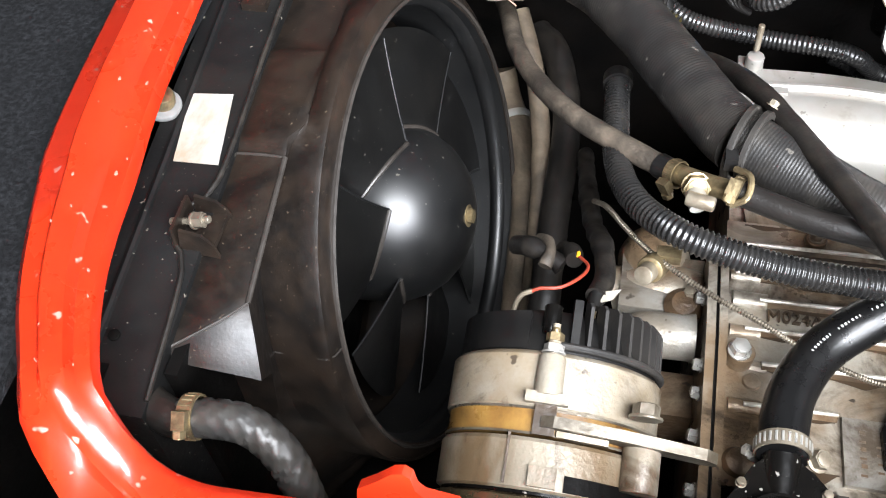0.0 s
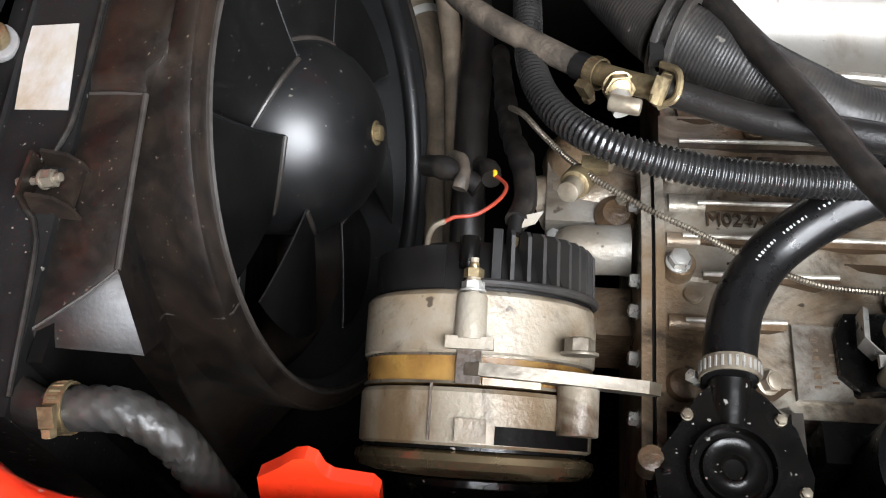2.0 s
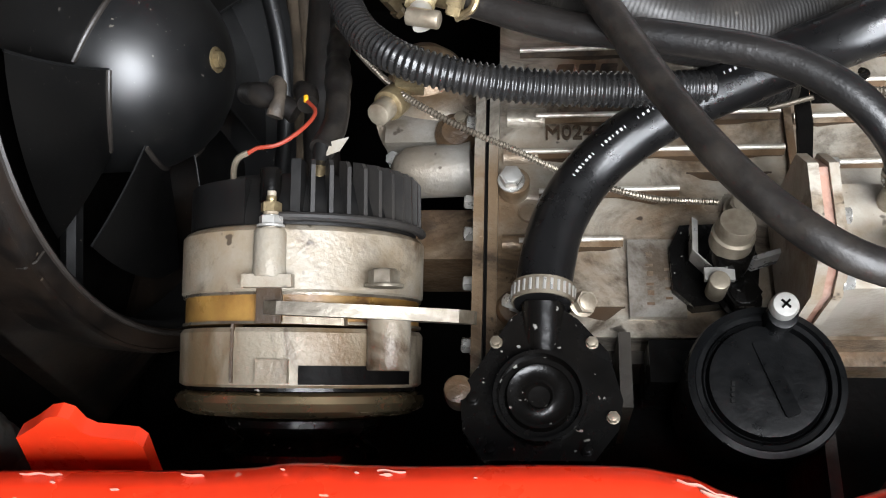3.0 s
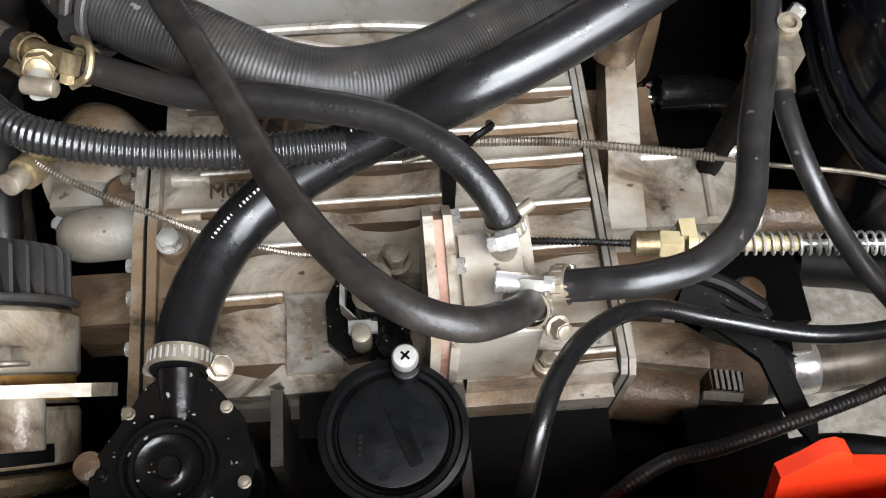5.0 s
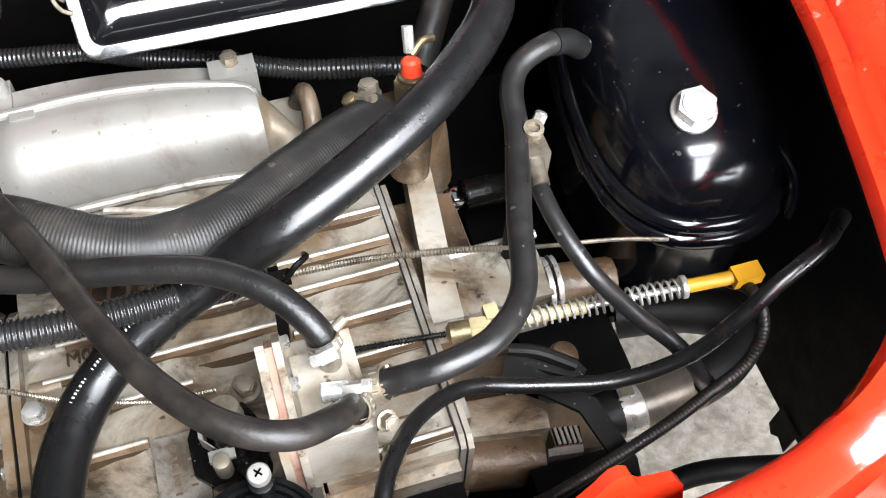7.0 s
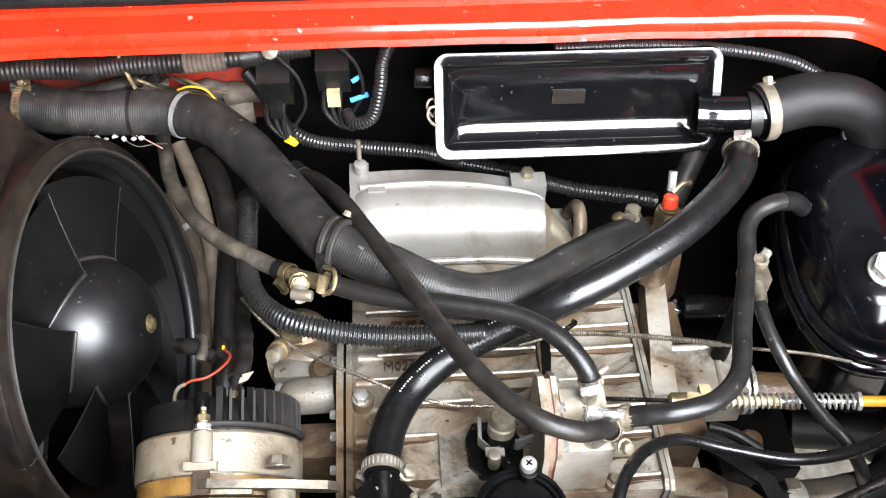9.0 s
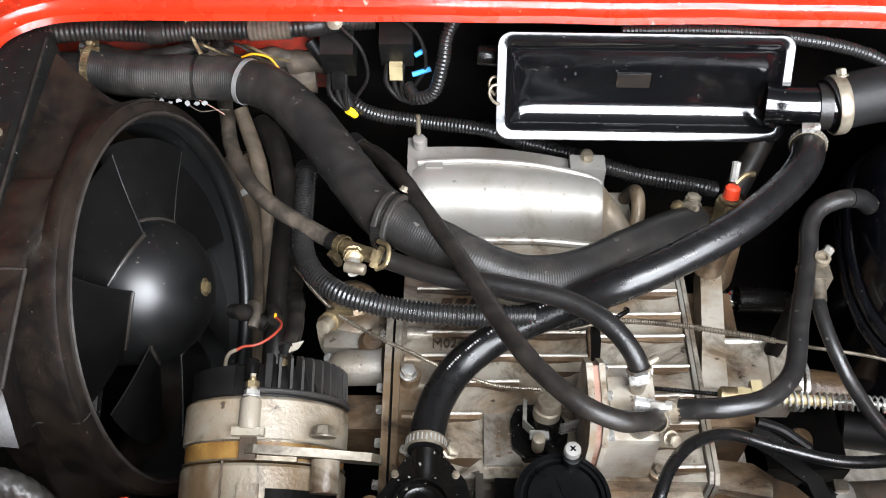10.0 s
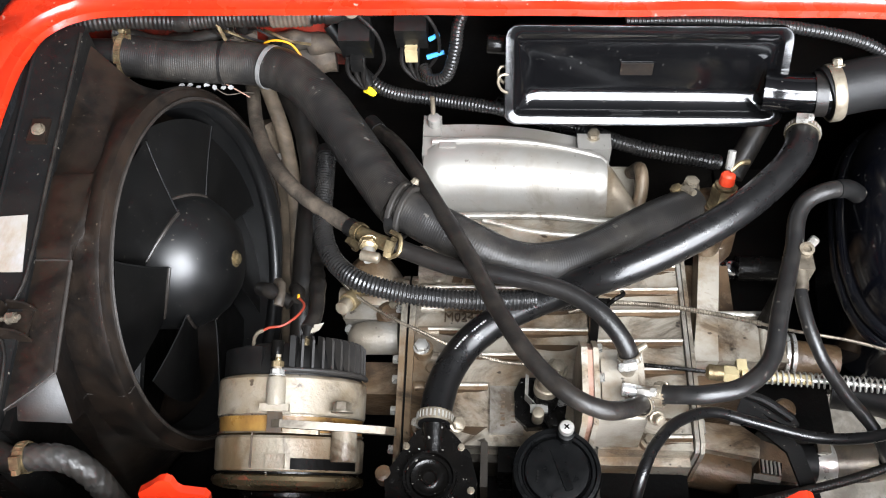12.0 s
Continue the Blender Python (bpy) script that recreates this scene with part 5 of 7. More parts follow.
for k in range(26, 66):
    if k % 9 in (7, 8):
        continue
    p, q = line[k], line[k + 1]
    w = (q - p).normalized()
    up = (Vector((-0.25, -0.15, 1)) - w * w.dot(Vector((-0.25, -0.15, 1)))).normalized()
    c = p + up * 0.01115
    s = w.cross(up)
    part("print_mark", prism([(0, -0.0006), (0.0009, -0.0006), (0.0009, 0.0006), (0, 0.0006)], c, w, -s, 0.0004) if k % 3 else prism([(0, -0.0006), (0.0004, -0.0006), (0.0004, 0.0006), (0, 0.0006)], c, w, -s, 0.0004), WHITE, by)

H3 = [(0.1360, 0.3985, 0.604), (0.1440, 0.3850, 0.610), (0.1584, 0.3620, 0.625), (0.1750, 0.3290, 0.641), (0.1900, 0.2980, 0.648), (0.2090, 0.2620, 0.653), (0.2235, 0.2320, 0.657), (0.2385, 0.1985, 0.662), (0.2580, 0.1635, 0.668), (0.2800, 0.1390, 0.671), (0.3010, 0.1310, 0.667), (0.3180, 0.1380, 0.654), (0.3270, 0.1470, 0.640), (0.3320, 0.1530, 0.626)]
vac = hose("vacuum_hose", H3, 0.0058, RUBBER_DUSTY, "dusty black rubber hose arching over the engine", wob=0.05)
part("end_sleeve", tube([H3[0], H3[1]], 0.0066, 16), RUBBER, vac)
H4 = [(0.164, 0.262, 0.638), (0.185, 0.2525, 0.639), (0.207, 0.2435, 0.641), (0.245, 0.2335, 0.646), (0.281, 0.2215, 0.649), (0.305, 0.2050, 0.648), (0.3195, 0.1885, 0.640), (0.3240, 0.1815, 0.628)]
heat = hose("valve_feed_hose", H4, 0.0063, RUBBER, "dusty black rubber hose from the brass tee to the valve", wob=0.03)
clamp(heat, (0.3232, 0.1825, 0.632), (0.25, -0.5, -0.8), 0.0066, 0.0055, 2.0, STEEL)
clamp(heat, (0.1665, 0.2610, 0.638), (0.9, -0.4, 0.05), 0.0068, 0.0050, 2.2, BRASS, label="rusty worm-drive clamp")
H5 = [(0.1035, 0.372, 0.602), (0.1055, 0.335, 0.606), (0.109, 0.295, 0.612), (0.1195, 0.2625, 0.622), (0.1385, 0.2405, 0.629), (0.163, 0.2325, 0.627), (0.192, 0.2300, 0.622), (0.230, 0.2310, 0.617), (0.262, 0.2360, 0.610), (0.285, 0.244, 0.596), (0.300, 0.255, 0.580)]
cond = hose("corrugated_conduit", H5, 0.0073, CONDUIT, "dark grey corrugated plastic cable conduit", ribs=0.0027, depth=0.14)
H6 = [(0.0168, 0.4880, 0.560), (0.0256, 0.4568, 0.570), (0.0376, 0.4128, 0.582), (0.056, 0.3704, 0.595), (0.0792, 0.3352, 0.606), (0.104, 0.3096, 0.615), (0.136, 0.2830, 0.623)]
dusty = hose("coolant_feed_hose", H6, 0.0060, RUBBER_BROWN, "brown dusty rubber hose running to the brass tee", wob=0.06)
tee = thing("hose_tee", (0.15, 0.268, 0.62), "yellow zinc pipe tee with worm-drive clamps", "pipe fitting")
part("pipe", tube([(0.134, 0.285, 0.622), (0.150, 0.272, 0.630), (0.166, 0.261, 0.637)], 0.0052, 14), BRASS, tee)
clamp(tee, (0.1385, 0.281, 0.624), (0.75, -0.6, 0.35), 0.0064, 0.0055, 3.4, BRASS, label="rusty worm-drive clamp")
part("branch", tube([(0.147, 0.270, 0.628), (0.148, 0.258, 0.634), (0.150, 0.252, 0.634)], 0.0050, 14), STEEL, tee, "zinc branch pipe")
part("nut", bolt_mesh((0.1475, 0.2665, 0.633), (0.1, -0.8, 0.5), 0.0115, 0.006, 0.0072), BRASS, tee)
part("cap_screw", drum(0.0038, 0.014, (0.143, 0.2545, 0.637), (1, -0.25, 0.05), 0.3, 14), STEEL_DIRTY, tee)
part("wire_clip", tube([(0.164, 0.268, 0.646), (0.171, 0.262, 0.648), (0.170, 0.252, 0.644), (0.163, 0.250, 0.640)], 0.0016, 8, 0.002), BRASS, tee)

H7 = [(0.338, 0.157, 0.632), (0.352, 0.1535, 0.640), (0.368, 0.152, 0.645), (0.391, 0.1585, 0.644), (0.411, 0.179, 0.640), (0.4205, 0.211, 0.642), (0.4300, 0.240, 0.642), (0.4376, 0.264, 0.642), (0.4412, 0.282, 0.645), (0.4470, 0.2935, 0.648), (0.4550, 0.2992, 0.650), (0.4660, 0.3032, 0.651), (0.4760, 0.3065, 0.648)]
ret = hose("valve_return_hose", H7, 0.0060, RUBBER_GREY, "grey textured rubber hose looping from the valve", wob=0.02)
part("end_sleeve", tube([(0.4705, 0.3046, 0.6500), (0.4800, 0.3078, 0.6460), (0.4900, 0.3105, 0.6360)], 0.0066, 16), SHEET, ret, "black end sleeve")
clamp(ret, (0.3405, 0.1565, 0.633), (0.9, -0.2, 0.4), 0.0069, 0.0055, 5.2, STEEL_DIRTY)
H8 = [(0.4385, 0.243, 0.636), (0.4400, 0.214, 0.633), (0.4495, 0.189, 0.622), (0.468, 0.1735, 0.601), (0.487, 0.159, 0.585), (0.500, 0.150, 0.566), (0.512, 0.148, 0.54)]
bra = hose("breather_hose", H8, 0.0044, RUBBER_GREY, "thin grey rubber hose hanging from the metal union", wob=0.02)
H9 = [(0.318, 0.076, 0.560), (0.322, 0.090, 0.605), (0.328, 0.109, 0.621), (0.3375, 0.1285, 0.618), (0.356, 0.1500, 0.605), (0.382, 0.1625, 0.592), (0.412, 0.1590, 0.583), (0.452, 0.1495, 0.583), (0.483, 0.1455, 0.598), (0.503, 0.1465, 0.622), (0.521, 0.1515, 0.638), (0.545, 0.160, 0.645), (0.565, 0.175, 0.640)]
over = hose("overflow_hose", H9, 0.0039, RUBBER_NEW, "thin shiny black rubber hose looping across the gearbox")
H10 = [(0.352, 0.090, 0.545), (0.383, 0.1065, 0.561), (0.412, 0.1130, 0.557), (0.4457, 0.1219, 0.556), (0.475, 0.1300, 0.556), (0.5007, 0.1387, 0.556), (0.5256, 0.1466, 0.565), (0.5353, 0.1565, 0.580), (0.5345, 0.172, 0.590), (0.532, 0.190, 0.575)]
thin = hose("thin_conduit", H10, 0.0034, RUBBER_DUSTY, "thin black corrugated cable conduit", ribs=0.0022, depth=0.06)
for t, pts, r in ((over, H9, 0.0039), (thin, H10, 0.0032), (cond, H5, 0.0075), (dusty, H6, 0.0058), (bra, H8, 0.0050)):
    ferrules(t, pts, r, RUBBER)
# looms and pipes round the edges
LEDGE = [(-0.125, 0.4480, 0.658), (-0.108, 0.4496, 0.660), (-0.0584, 0.4560, 0.660), (-0.012, 0.4570, 0.6575), (0.0176, 0.4600, 0.658), (0.0616, 0.4592, 0.660), (0.092, 0.4592, 0.662), (0.120, 0.465, 0.662), (0.150, 0.472, 0.660)]
hose("front_loom", [(0.112, 0.474, 0.583), (0.118, 0.468, 0.590), (0.144, 0.4475, 0.586), (0.191, 0.442, 0.581), (0.237, 0.430, 0.585), (0.262, 0.443, 0.56)], 0.0058, CONDUIT, "black corrugated wiring conduit ahead of the engine cover", ribs=0.0028, depth=0.12)
hose("side_loom", [(0.235, 0.452, 0.565), (0.263, 0.447, 0.556), (0.310, 0.433, 0.553), (0.358, 0.4215, 0.544), (0.404, 0.410, 0.545), (0.425, 0.414, 0.535)], 0.0068, CONDUIT, "dusty corrugated conduit beside the engine cover", ribs=0.0028, depth=0.12)
hose("relay_loom", [(0.176, 0.452, 0.610), (0.182, 0.437, 0.612), (0.196, 0.433, 0.622), (0.203, 0.440, 0.645), (0.207, 0.452, 0.664), (0.222, 0.463, 0.682), (0.255, 0.466, 0.690)], 0.0052, CONDUIT, "black corrugated wiring conduit by the relays", ribs=0.0028, depth=0.12)
led = hose("ledge_loom", LEDGE, 0.0082, RUBBER_DUSTY, "thick black corrugated wiring loom under the red ledge", ribs=0.0034, depth=0.07, wob=0.05)
hose("ledge_loom", [(0.33, 0.432, 0.682), (0.40, 0.430, 0.684), (0.46, 0.424, 0.682), (0.50, 0.415, 0.678), (0.523, 0.404, 0.671)], 0.0048, CONDUIT, "black corrugated wiring conduit under the red ledge", ribs=0.0028, depth=0.12)
part("tape_end", tube([(-0.018, 0.4570, 0.6578), (-0.006, 0.4572, 0.6575)], 0.0092, 16), RUBBER_DUSTY, led, "dusty tape round the loom")
part("tape_end", tube([(0.100, 0.4604, 0.662), (0.112, 0.4630, 0.662)], 0.0091, 16), RUBBER_DUSTY, led)
part("blue_wire", tube([(0.523, 0.404, 0.671), (0.533, 0.397, 0.666)], 0.0026, 8), BLUE, bpy.data.objects["ledge_loom.001"])
for pts, r, m, lab in (
    ([(0.0130, 0.495, 0.486), (0.0155, 0.490, 0.480), (0.024, 0.470, 0.470), (0.0400, 0.435, 0.460), (0.0480, 0.390, 0.445), (0.050, 0.345, 0.425), (0.052, 0.300, 0.400), (0.054, 0.255, 0.365)], 0.0115, PIPE_DUSTY, "brown dusty rubber pipe beside the fan"),
    ([(0.0420, 0.490, 0.530), (0.0568, 0.470, 0.530), (0.068, 0.4384, 0.520), (0.0728, 0.4016, 0.510), (0.0728, 0.3488, 0.500), (0.074, 0.2904, 0.486), (0.075, 0.250, 0.462), (0.076, 0.215, 0.420)], 0.0100, RUBBER_DUSTY, "grey dusty rubber pipe beside the fan"),
    ([(0.0290, 0.4850, 0.552), (0.0384, 0.4656, 0.538), (0.0464, 0.4456, 0.524), (0.0560, 0.4050, 0.500), (0.0610, 0.3500, 0.472), (0.0630, 0.2900, 0.435), (0.0640, 0.2500, 0.400)], 0.0068, PIPE_DUSTY, "thin brown dusty rubber pipe beside the fan"),
):
    hose("water_pipe", pts, r, m, lab, "pipes beside the fan", wob=0.08)
tie = thing("cable_tie", (0.027, 0.463, 0.468), "pale tape tie round the pipes", "tie")
part("band", hoop(0.0128, 0.0137, 0.006, (0.0270, 0.4630, 0.4680), (0.4, -0.9, -0.25), 24), PAPER, tie)

# control cables -----------------------------------------------------------------
cab = thing("clutch_cable", (0.32, 0.24, 0.59), "oily steel cable with ribbed sleeve across the block", "cable")
C1 = [(0.288, 0.232, 0.600), (0.321, 0.2405, 0.600), (0.343, 0.2415, 0.596), (0.365, 0.2410, 0.593), (0.403, 0.2315, 0.597), (0.438, 0.2175, 0.606), (0.473, 0.2100, 0.608), (0.500, 0.205, 0.604)]
part("core", tube(C1, 0.0011, 8), STEEL_OILY, cab)
part("sleeve", tube([(0.318, 0.2400, 0.600), (0.343, 0.2415, 0.596), (0.365, 0.2410, 0.593), (0.403, 0.2315, 0.597), (0.42, 0.225, 0.601)], 0.0021, 8, ribs=0.0016, depth=0.22), STEEL_OILY, cab, "ribbed rubber sleeve")
part("end_fitting", block((0.306, 0.236, 0.597), (0.317, 0.242, 0.603), 0.0015), BLACKPART, cab)
part("hook", tube([(0.314, 0.237, 0.600), (0.320, 0.2395, 0.606), (0.326, 0.2435, 0.606), (0.326, 0.248, 0.602)], 0.0017, 8, 0.002), BLACKPART, cab)
gas = thing("throttle_cable", (0.384, 0.199, 0.57), "throttle cable with cream adjuster, coil spring and yellow end", "cable")
G = lambda s: Vector((0.384, 0.199, 0.577)).lerp(Vector((0.545, 0.1805, 0.592)), s)
GW = (G(1) - G(0)).normalized()
part("core", tube([(0.334, 0.2065, 0.572), (0.36, 0.2025, 0.575), G(0)], 0.0018, 8, ribs=0.0018, depth=0.25), BLACKPART, gas)
part("ferrule", lathe([(0, 0), (0.0030, 0), (0.0055, 0.002), (0.0055, 0.012), (0, 0.012)], G(0), GW, 20), BRASS, gas, "olive zinc ferrule")
part("adjuster", lathe([(0, 0), (0.0060, 0), (0.0066, 0.001), (0.0058, 0.010), (0, 0.010)], G(0) + GW * 0.012, GW, 6), CREAM, gas, "cream plastic adjuster nut")
part("adjuster_wing", block(tuple(G(0.15) + Vector((-0.004, 0.001, 0.000))), tuple(G(0.15) + Vector((0.003, 0.009, 0.006))), 0.002), CREAM, gas)
part("adjuster", lathe([(0, 0), (0.0055, 0), (0.0055, 0.004), (0, 0.004)], G(0) + GW * 0.024, GW, 12), CREAM, gas)
part("rod", tube([G(0.15), G(0.80)], 0.0018, 10), STEEL, gas)
su, sv, _ = axes(GW)
coil = [G(0.17 + 0.56 * k / 400) + (su * math.cos(k * 2 * math.pi * 24 / 400) + sv * math.sin(k * 2 * math.pi * 24 / 400)) * 0.0048 for k in range(401)]
part("spring", tube(coil, 0.0007, 6, raw=True), STEEL, gas, "steel coil spring")
part("spring_core", tube([G(0.17), G(0.44)], 0.0036, 12), CREAM, gas)
part("spring_seat", drum(0.0060, 0.003, G(0.73), GW, 0.2, 18), STEEL, gas)
part("end_rod", tube([G(0.74), G(0.90)], 0.0036, 12), YELLOW, gas, "yellow plastic end")
part("end_block", block(tuple(G(0.94) - Vector((0.0080, 0.0046, 0.0038))), tuple(G(0.94) + Vector((0.0070, 0.0046, 0.0038))), 0.0015), YELLOW, gas, "yellow plastic end")
temp = thing("sensor_cable", (0.14, 0.236, 0.59), "spring-sleeved sensor cable with a zinc union nut", "cable")
C3 = [(0.0985, 0.303, 0.570), (0.106, 0.287, 0.585), (0.115, 0.270, 0.593), (0.126, 0.2555, 0.596), (0.140, 0.2395, 0.601), (0.162, 0.2265, 0.599), (0.185, 0.2165, 0.596), (0.207, 0.2095, 0.588), (0.24, 0.205, 0.575), (0.27, 0.204, 0.572)]
part("sleeve", tube(C3, 0.0016, 8, ribs=0.0015, depth=0.3), STEEL_OILY, temp)
part("nut", drum(0.0070, 0.010, (0.1345, 0.2450, 0.594), (-0.35, -0.8, 0.5), 0.15, 20), BRASS, temp, "brass union")
part("nut_end", drum(0.0050, 0.009, (0.1310, 0.2370, 0.599), (-0.35, -0.8, 0.5), 0.15, 20), STEEL_DIRTY, temp, "plated end cap")
part("wing", block((0.134, 0.2445, 0.596), (0.146, 0.2515, 0.602), 0.0015), BRASS, temp)

# water pump and cap ---------------------------------------------------------------
pump = thing("water_pump", (0.195, 0.115, 0.52), "oily black water pump body with a round embossed cover", "pump")
PZ = 0.590
out = [(0.1745, 0.1290), (0.1835, 0.1440), (0.1900, 0.1490), (0.2030, 0.1490), (0.2100, 0.1440), (0.2210, 0.1310), (0.2260, 0.1120), (0.2240, 0.1010), (0.2150, 0.0895), (0.1740, 0.0890), (0.1665, 0.1000), (0.1650, 0.1150)]
body = part("body", prism([(x, y) for x, y in out][::-1], (0, 0, PZ - 0.030), (1, 0, 0), (0, 1, 0), 0.030, 0.002, 2), BLACKPART, pump, "oily black cast plate")
part("cover", lathe([(0, 0.0035), (0.004, 0.0040), (0.0050, 0.0055), (0.0065, 0.0045), (0.0100, 0.0045), (0.0120, 0.0055), (0.0130, 0.0030), (0.0150, 0.0030), (0.0158, 0.0075), (0.0172, 0.0075), (0.0178, 0.0), (0, 0)], (0.195, 0.1125, PZ - 0.001), (0, -0.05, 1), 48), BLACKPART, pump, "round embossed cover")
for x, y in ((0.1785, 0.1345), (0.2150, 0.1345), (0.2220, 0.1055), (0.1700, 0.1120), (0.2120, 0.0935), (0.1770, 0.0930)):
    part("screw", bolt_mesh((x, y, PZ), (0, 0, 1), 0.0038, 0.0022, 0.0025), STEEL_DIRTY if x > 0.213 or y > 0.13 else BLACKPART, body)
part("outlet", tube([(0.196, 0.132, 0.582), (0.1965, 0.152, 0.588)], 0.0088, 18), BLACKPART, pump)
part("outlet_screw", bolt_mesh((0.2115, 0.1515, 0.588), (0.4, -0.2, 0.9), 0.0078, 0.005, 0.0056), STEEL_DIRTY, pump)
part("lug", drum(0.0058, 0.012, (0.1645, 0.116, 0.578), (0, 0, 1), 0.2, 16), CAST_OILY, pump)
cap = thing("distributor_cap", (0.2775, 0.119, 0.53), "matt black round plastic cap with a stepped rim", "cap")
CC, CN = Vector((0.2775, 0.1190, 0.594)), Vector((-0.02, -0.06, 1))
part("rim", lathe([(0, -0.055), (0.0285, -0.055), (0.0290, -0.004), (0.0282, 0.0), (0.0258, 0.0006), (0.0250, -0.0012), (0.0232, -0.0012), (0.0226, 0.0), (0.0220, -0.0035), (0, -0.0035)], CC, CN, 64), CAPBLACK, cap)
disc = part("disc", lathe([(0, 0.0005), (0.0170, 0.0008), (0.0205, 0.0002), (0.0215, -0.0035), (0, -0.0035)], CC, CN, 48), CAPBLACK, cap)
part("wing", prism(rounded(0.0028, 0.0150, 0.0012, 3), CC + Vector((0.003, 0.001, 0.0005)), Vector((1, 0.35, 0)).normalized(), Vector((-0.35, 1, 0)).normalized(), 0.0016, 0.0006), CAPBLACK, disc)
part("chip", block((0.2690, 0.1255, 0.5942), (0.2728, 0.1315, 0.5949), 0.0003, 1, pose(0, 0, 0, 0, 0, -25)), BRASS, disc, "yellowed scuff")
for k in range(4):
    part("marking", block((0.264 + 0.0002 * k, 0.1105 + 0.0022 * k, 0.5945), (0.2652 + 0.0002 * k, 0.1119 + 0.0022 * k, 0.5952), 0.0002), GREYPLASTIC, disc)
part("screw_post", drum(0.0056, 0.022, (0.2835, 0.1435, 0.582), (0, -0.1, 1), 0.1, 18), CAPBLACK, cap)
screw = part("screw", lathe([(0, -0.003), (0.0051, -0.003), (0.0051, 0.0015), (0.0044, 0.0028), (0, 0.0032)], (0.2835, 0.1435, 0.606), (0, -0.1, 1), 24), STEEL, cap, "bright cross-head screw")
for a in (45, 135):
    part("cross_slot", block((0.2814, 0.1429, 0.6088), (0.2856, 0.1437, 0.6096), 0.0002, 1, pose(0, 0, 0, 0, 0, a)), GRIME_SHADE, screw)

# heater valve -----------------------------------------------------------------------
valve = thing("heater_valve", (0.318, 0.175, 0.55), "cast metal heater valve with a pink gasket and three hose stubs", "valve")
fl_out = [(0.1475, 0.556), (0.1475, 0.605), (0.156, 0.620), (0.194, 0.622), (0.205, 0.610), (0.205, 0.556)]
for x, m, th, lab in ((0.2935, PALE_CAST, 0.0040, "flange"), (0.2976, GASKET, 0.0036, "gasket"), (0.3013, PALE_CAST, 0.0035, "flange")):
    shape = [(y + (0.1763 - y) * 0.05, z - 0.0016) for y, z in fl_out] if lab == "gasket" else fl_out
    part(lab, prism(shape, (x, 0, 0), (0, 1, 0), (0, 0, 1), th, 0.0006), m, valve)
for y, z in ((0.153, 0.610), (0.200, 0.612), (0.176, 0.617)):
    part("flange_bolt", bolt_mesh((0.3044, y, z - 0.003), (1, 0, 0.1), 0.0060, 0.004, 0.0042), STEEL, valve)
part("body", block((0.304, 0.1505, 0.555), (0.3365, 0.2005, 0.606), 0.006, 3), PALE_CAST, valve, "stained cast body")
part("body_step", block((0.307, 0.158, 0.60), (0.331, 0.190, 0.6125), 0.004, 3), PALE_CAST, valve)
part("stub", tube([(0.3245, 0.1825, 0.600), (0.3240, 0.182, 0.630)], 0.0052, 14), CAST, valve)
part("stub", tube([(0.325, 0.162, 0.605), (0.333, 0.158, 0.628), (0.344, 0.155, 0.636)], 0.0056, 14), CAST, valve)
part("stub", tube([(0.322, 0.158, 0.60), (0.329, 0.151, 0.628)], 0.0054, 14), CAST, valve)
clamp(valve, (0.3285, 0.1475, 0.6365), (0.35, 0.55, -0.75), 0.0060, 0.0066, 1.2, STEEL, label="bright worm-drive clamp")
part("clamp_screw", lathe([(0, 0), (0.0036, 0), (0.0042, 0.0006), (0.0042, 0.0115), (0.0036, 0.0122), (0.0036, 0.0140), (0, 0.0142)], (0.3160, 0.1574, 0.6385), (1, -0.18, 0.02), 20), STEEL_BRIGHT, valve, "bright plated clamp screw")
part("adjust_screw", bolt_mesh((0.3405, 0.1495, 0.612), (0.3, -0.6, 0.6), 0.0065, 0.006, 0.005), STEEL_DIRTY, valve)
part("cross_bolt", drum(0.0024, 0.007, (0.328, 0.1855, 0.636), (0.8, 0.5, 0.2), 0.3, 12), STEEL_DIRTY, valve)
part("stay", prism([(0.3035, 0.206), (0.3080, 0.206), (0.3125, 0.240), (0.3125, 0.262), (0.3070, 0.262), (0.3060, 0.240)], (0, 0, 0.572), (1, 0, 0), (0, 1, 0), 0.004, 0.0008), GRIME_SHADE, valve, "black steel stay")
switch = thing("pressure_switch", (0.27, 0.185, 0.545), "small plated pressure switch with a clipped bracket", "switch")
part("base", prism([(0.2515, 0.1710), (0.2600, 0.1630), (0.2860, 0.1660), (0.2890, 0.1850), (0.2800, 0.2020), (0.2560, 0.2010), (0.2510, 0.1900)], (0, 0, 0.546), (1, 0, 0), (0, 1, 0), 0.010, 0.0022, 2), BLACKPART, switch, "oily black cast base")
part("pedestal", drum(0.0086, 0.020, (0.2720, 0.1765, 0.560), (0.08, 0.2, 1), 0.1, 24), BLACKPART, switch)
part("can", lathe([(0, 0), (0.0086, 0), (0.0088, 0.001), (0.0088, 0.0070), (0.0076, 0.0078), (0.0076, 0.0130), (0.0070, 0.0142), (0, 0.0144)], (0.2722, 0.1815, 0.578), (0.08, 0.25, 1), 32), STEEL_DIRTY, switch, "dull plated stepped can")
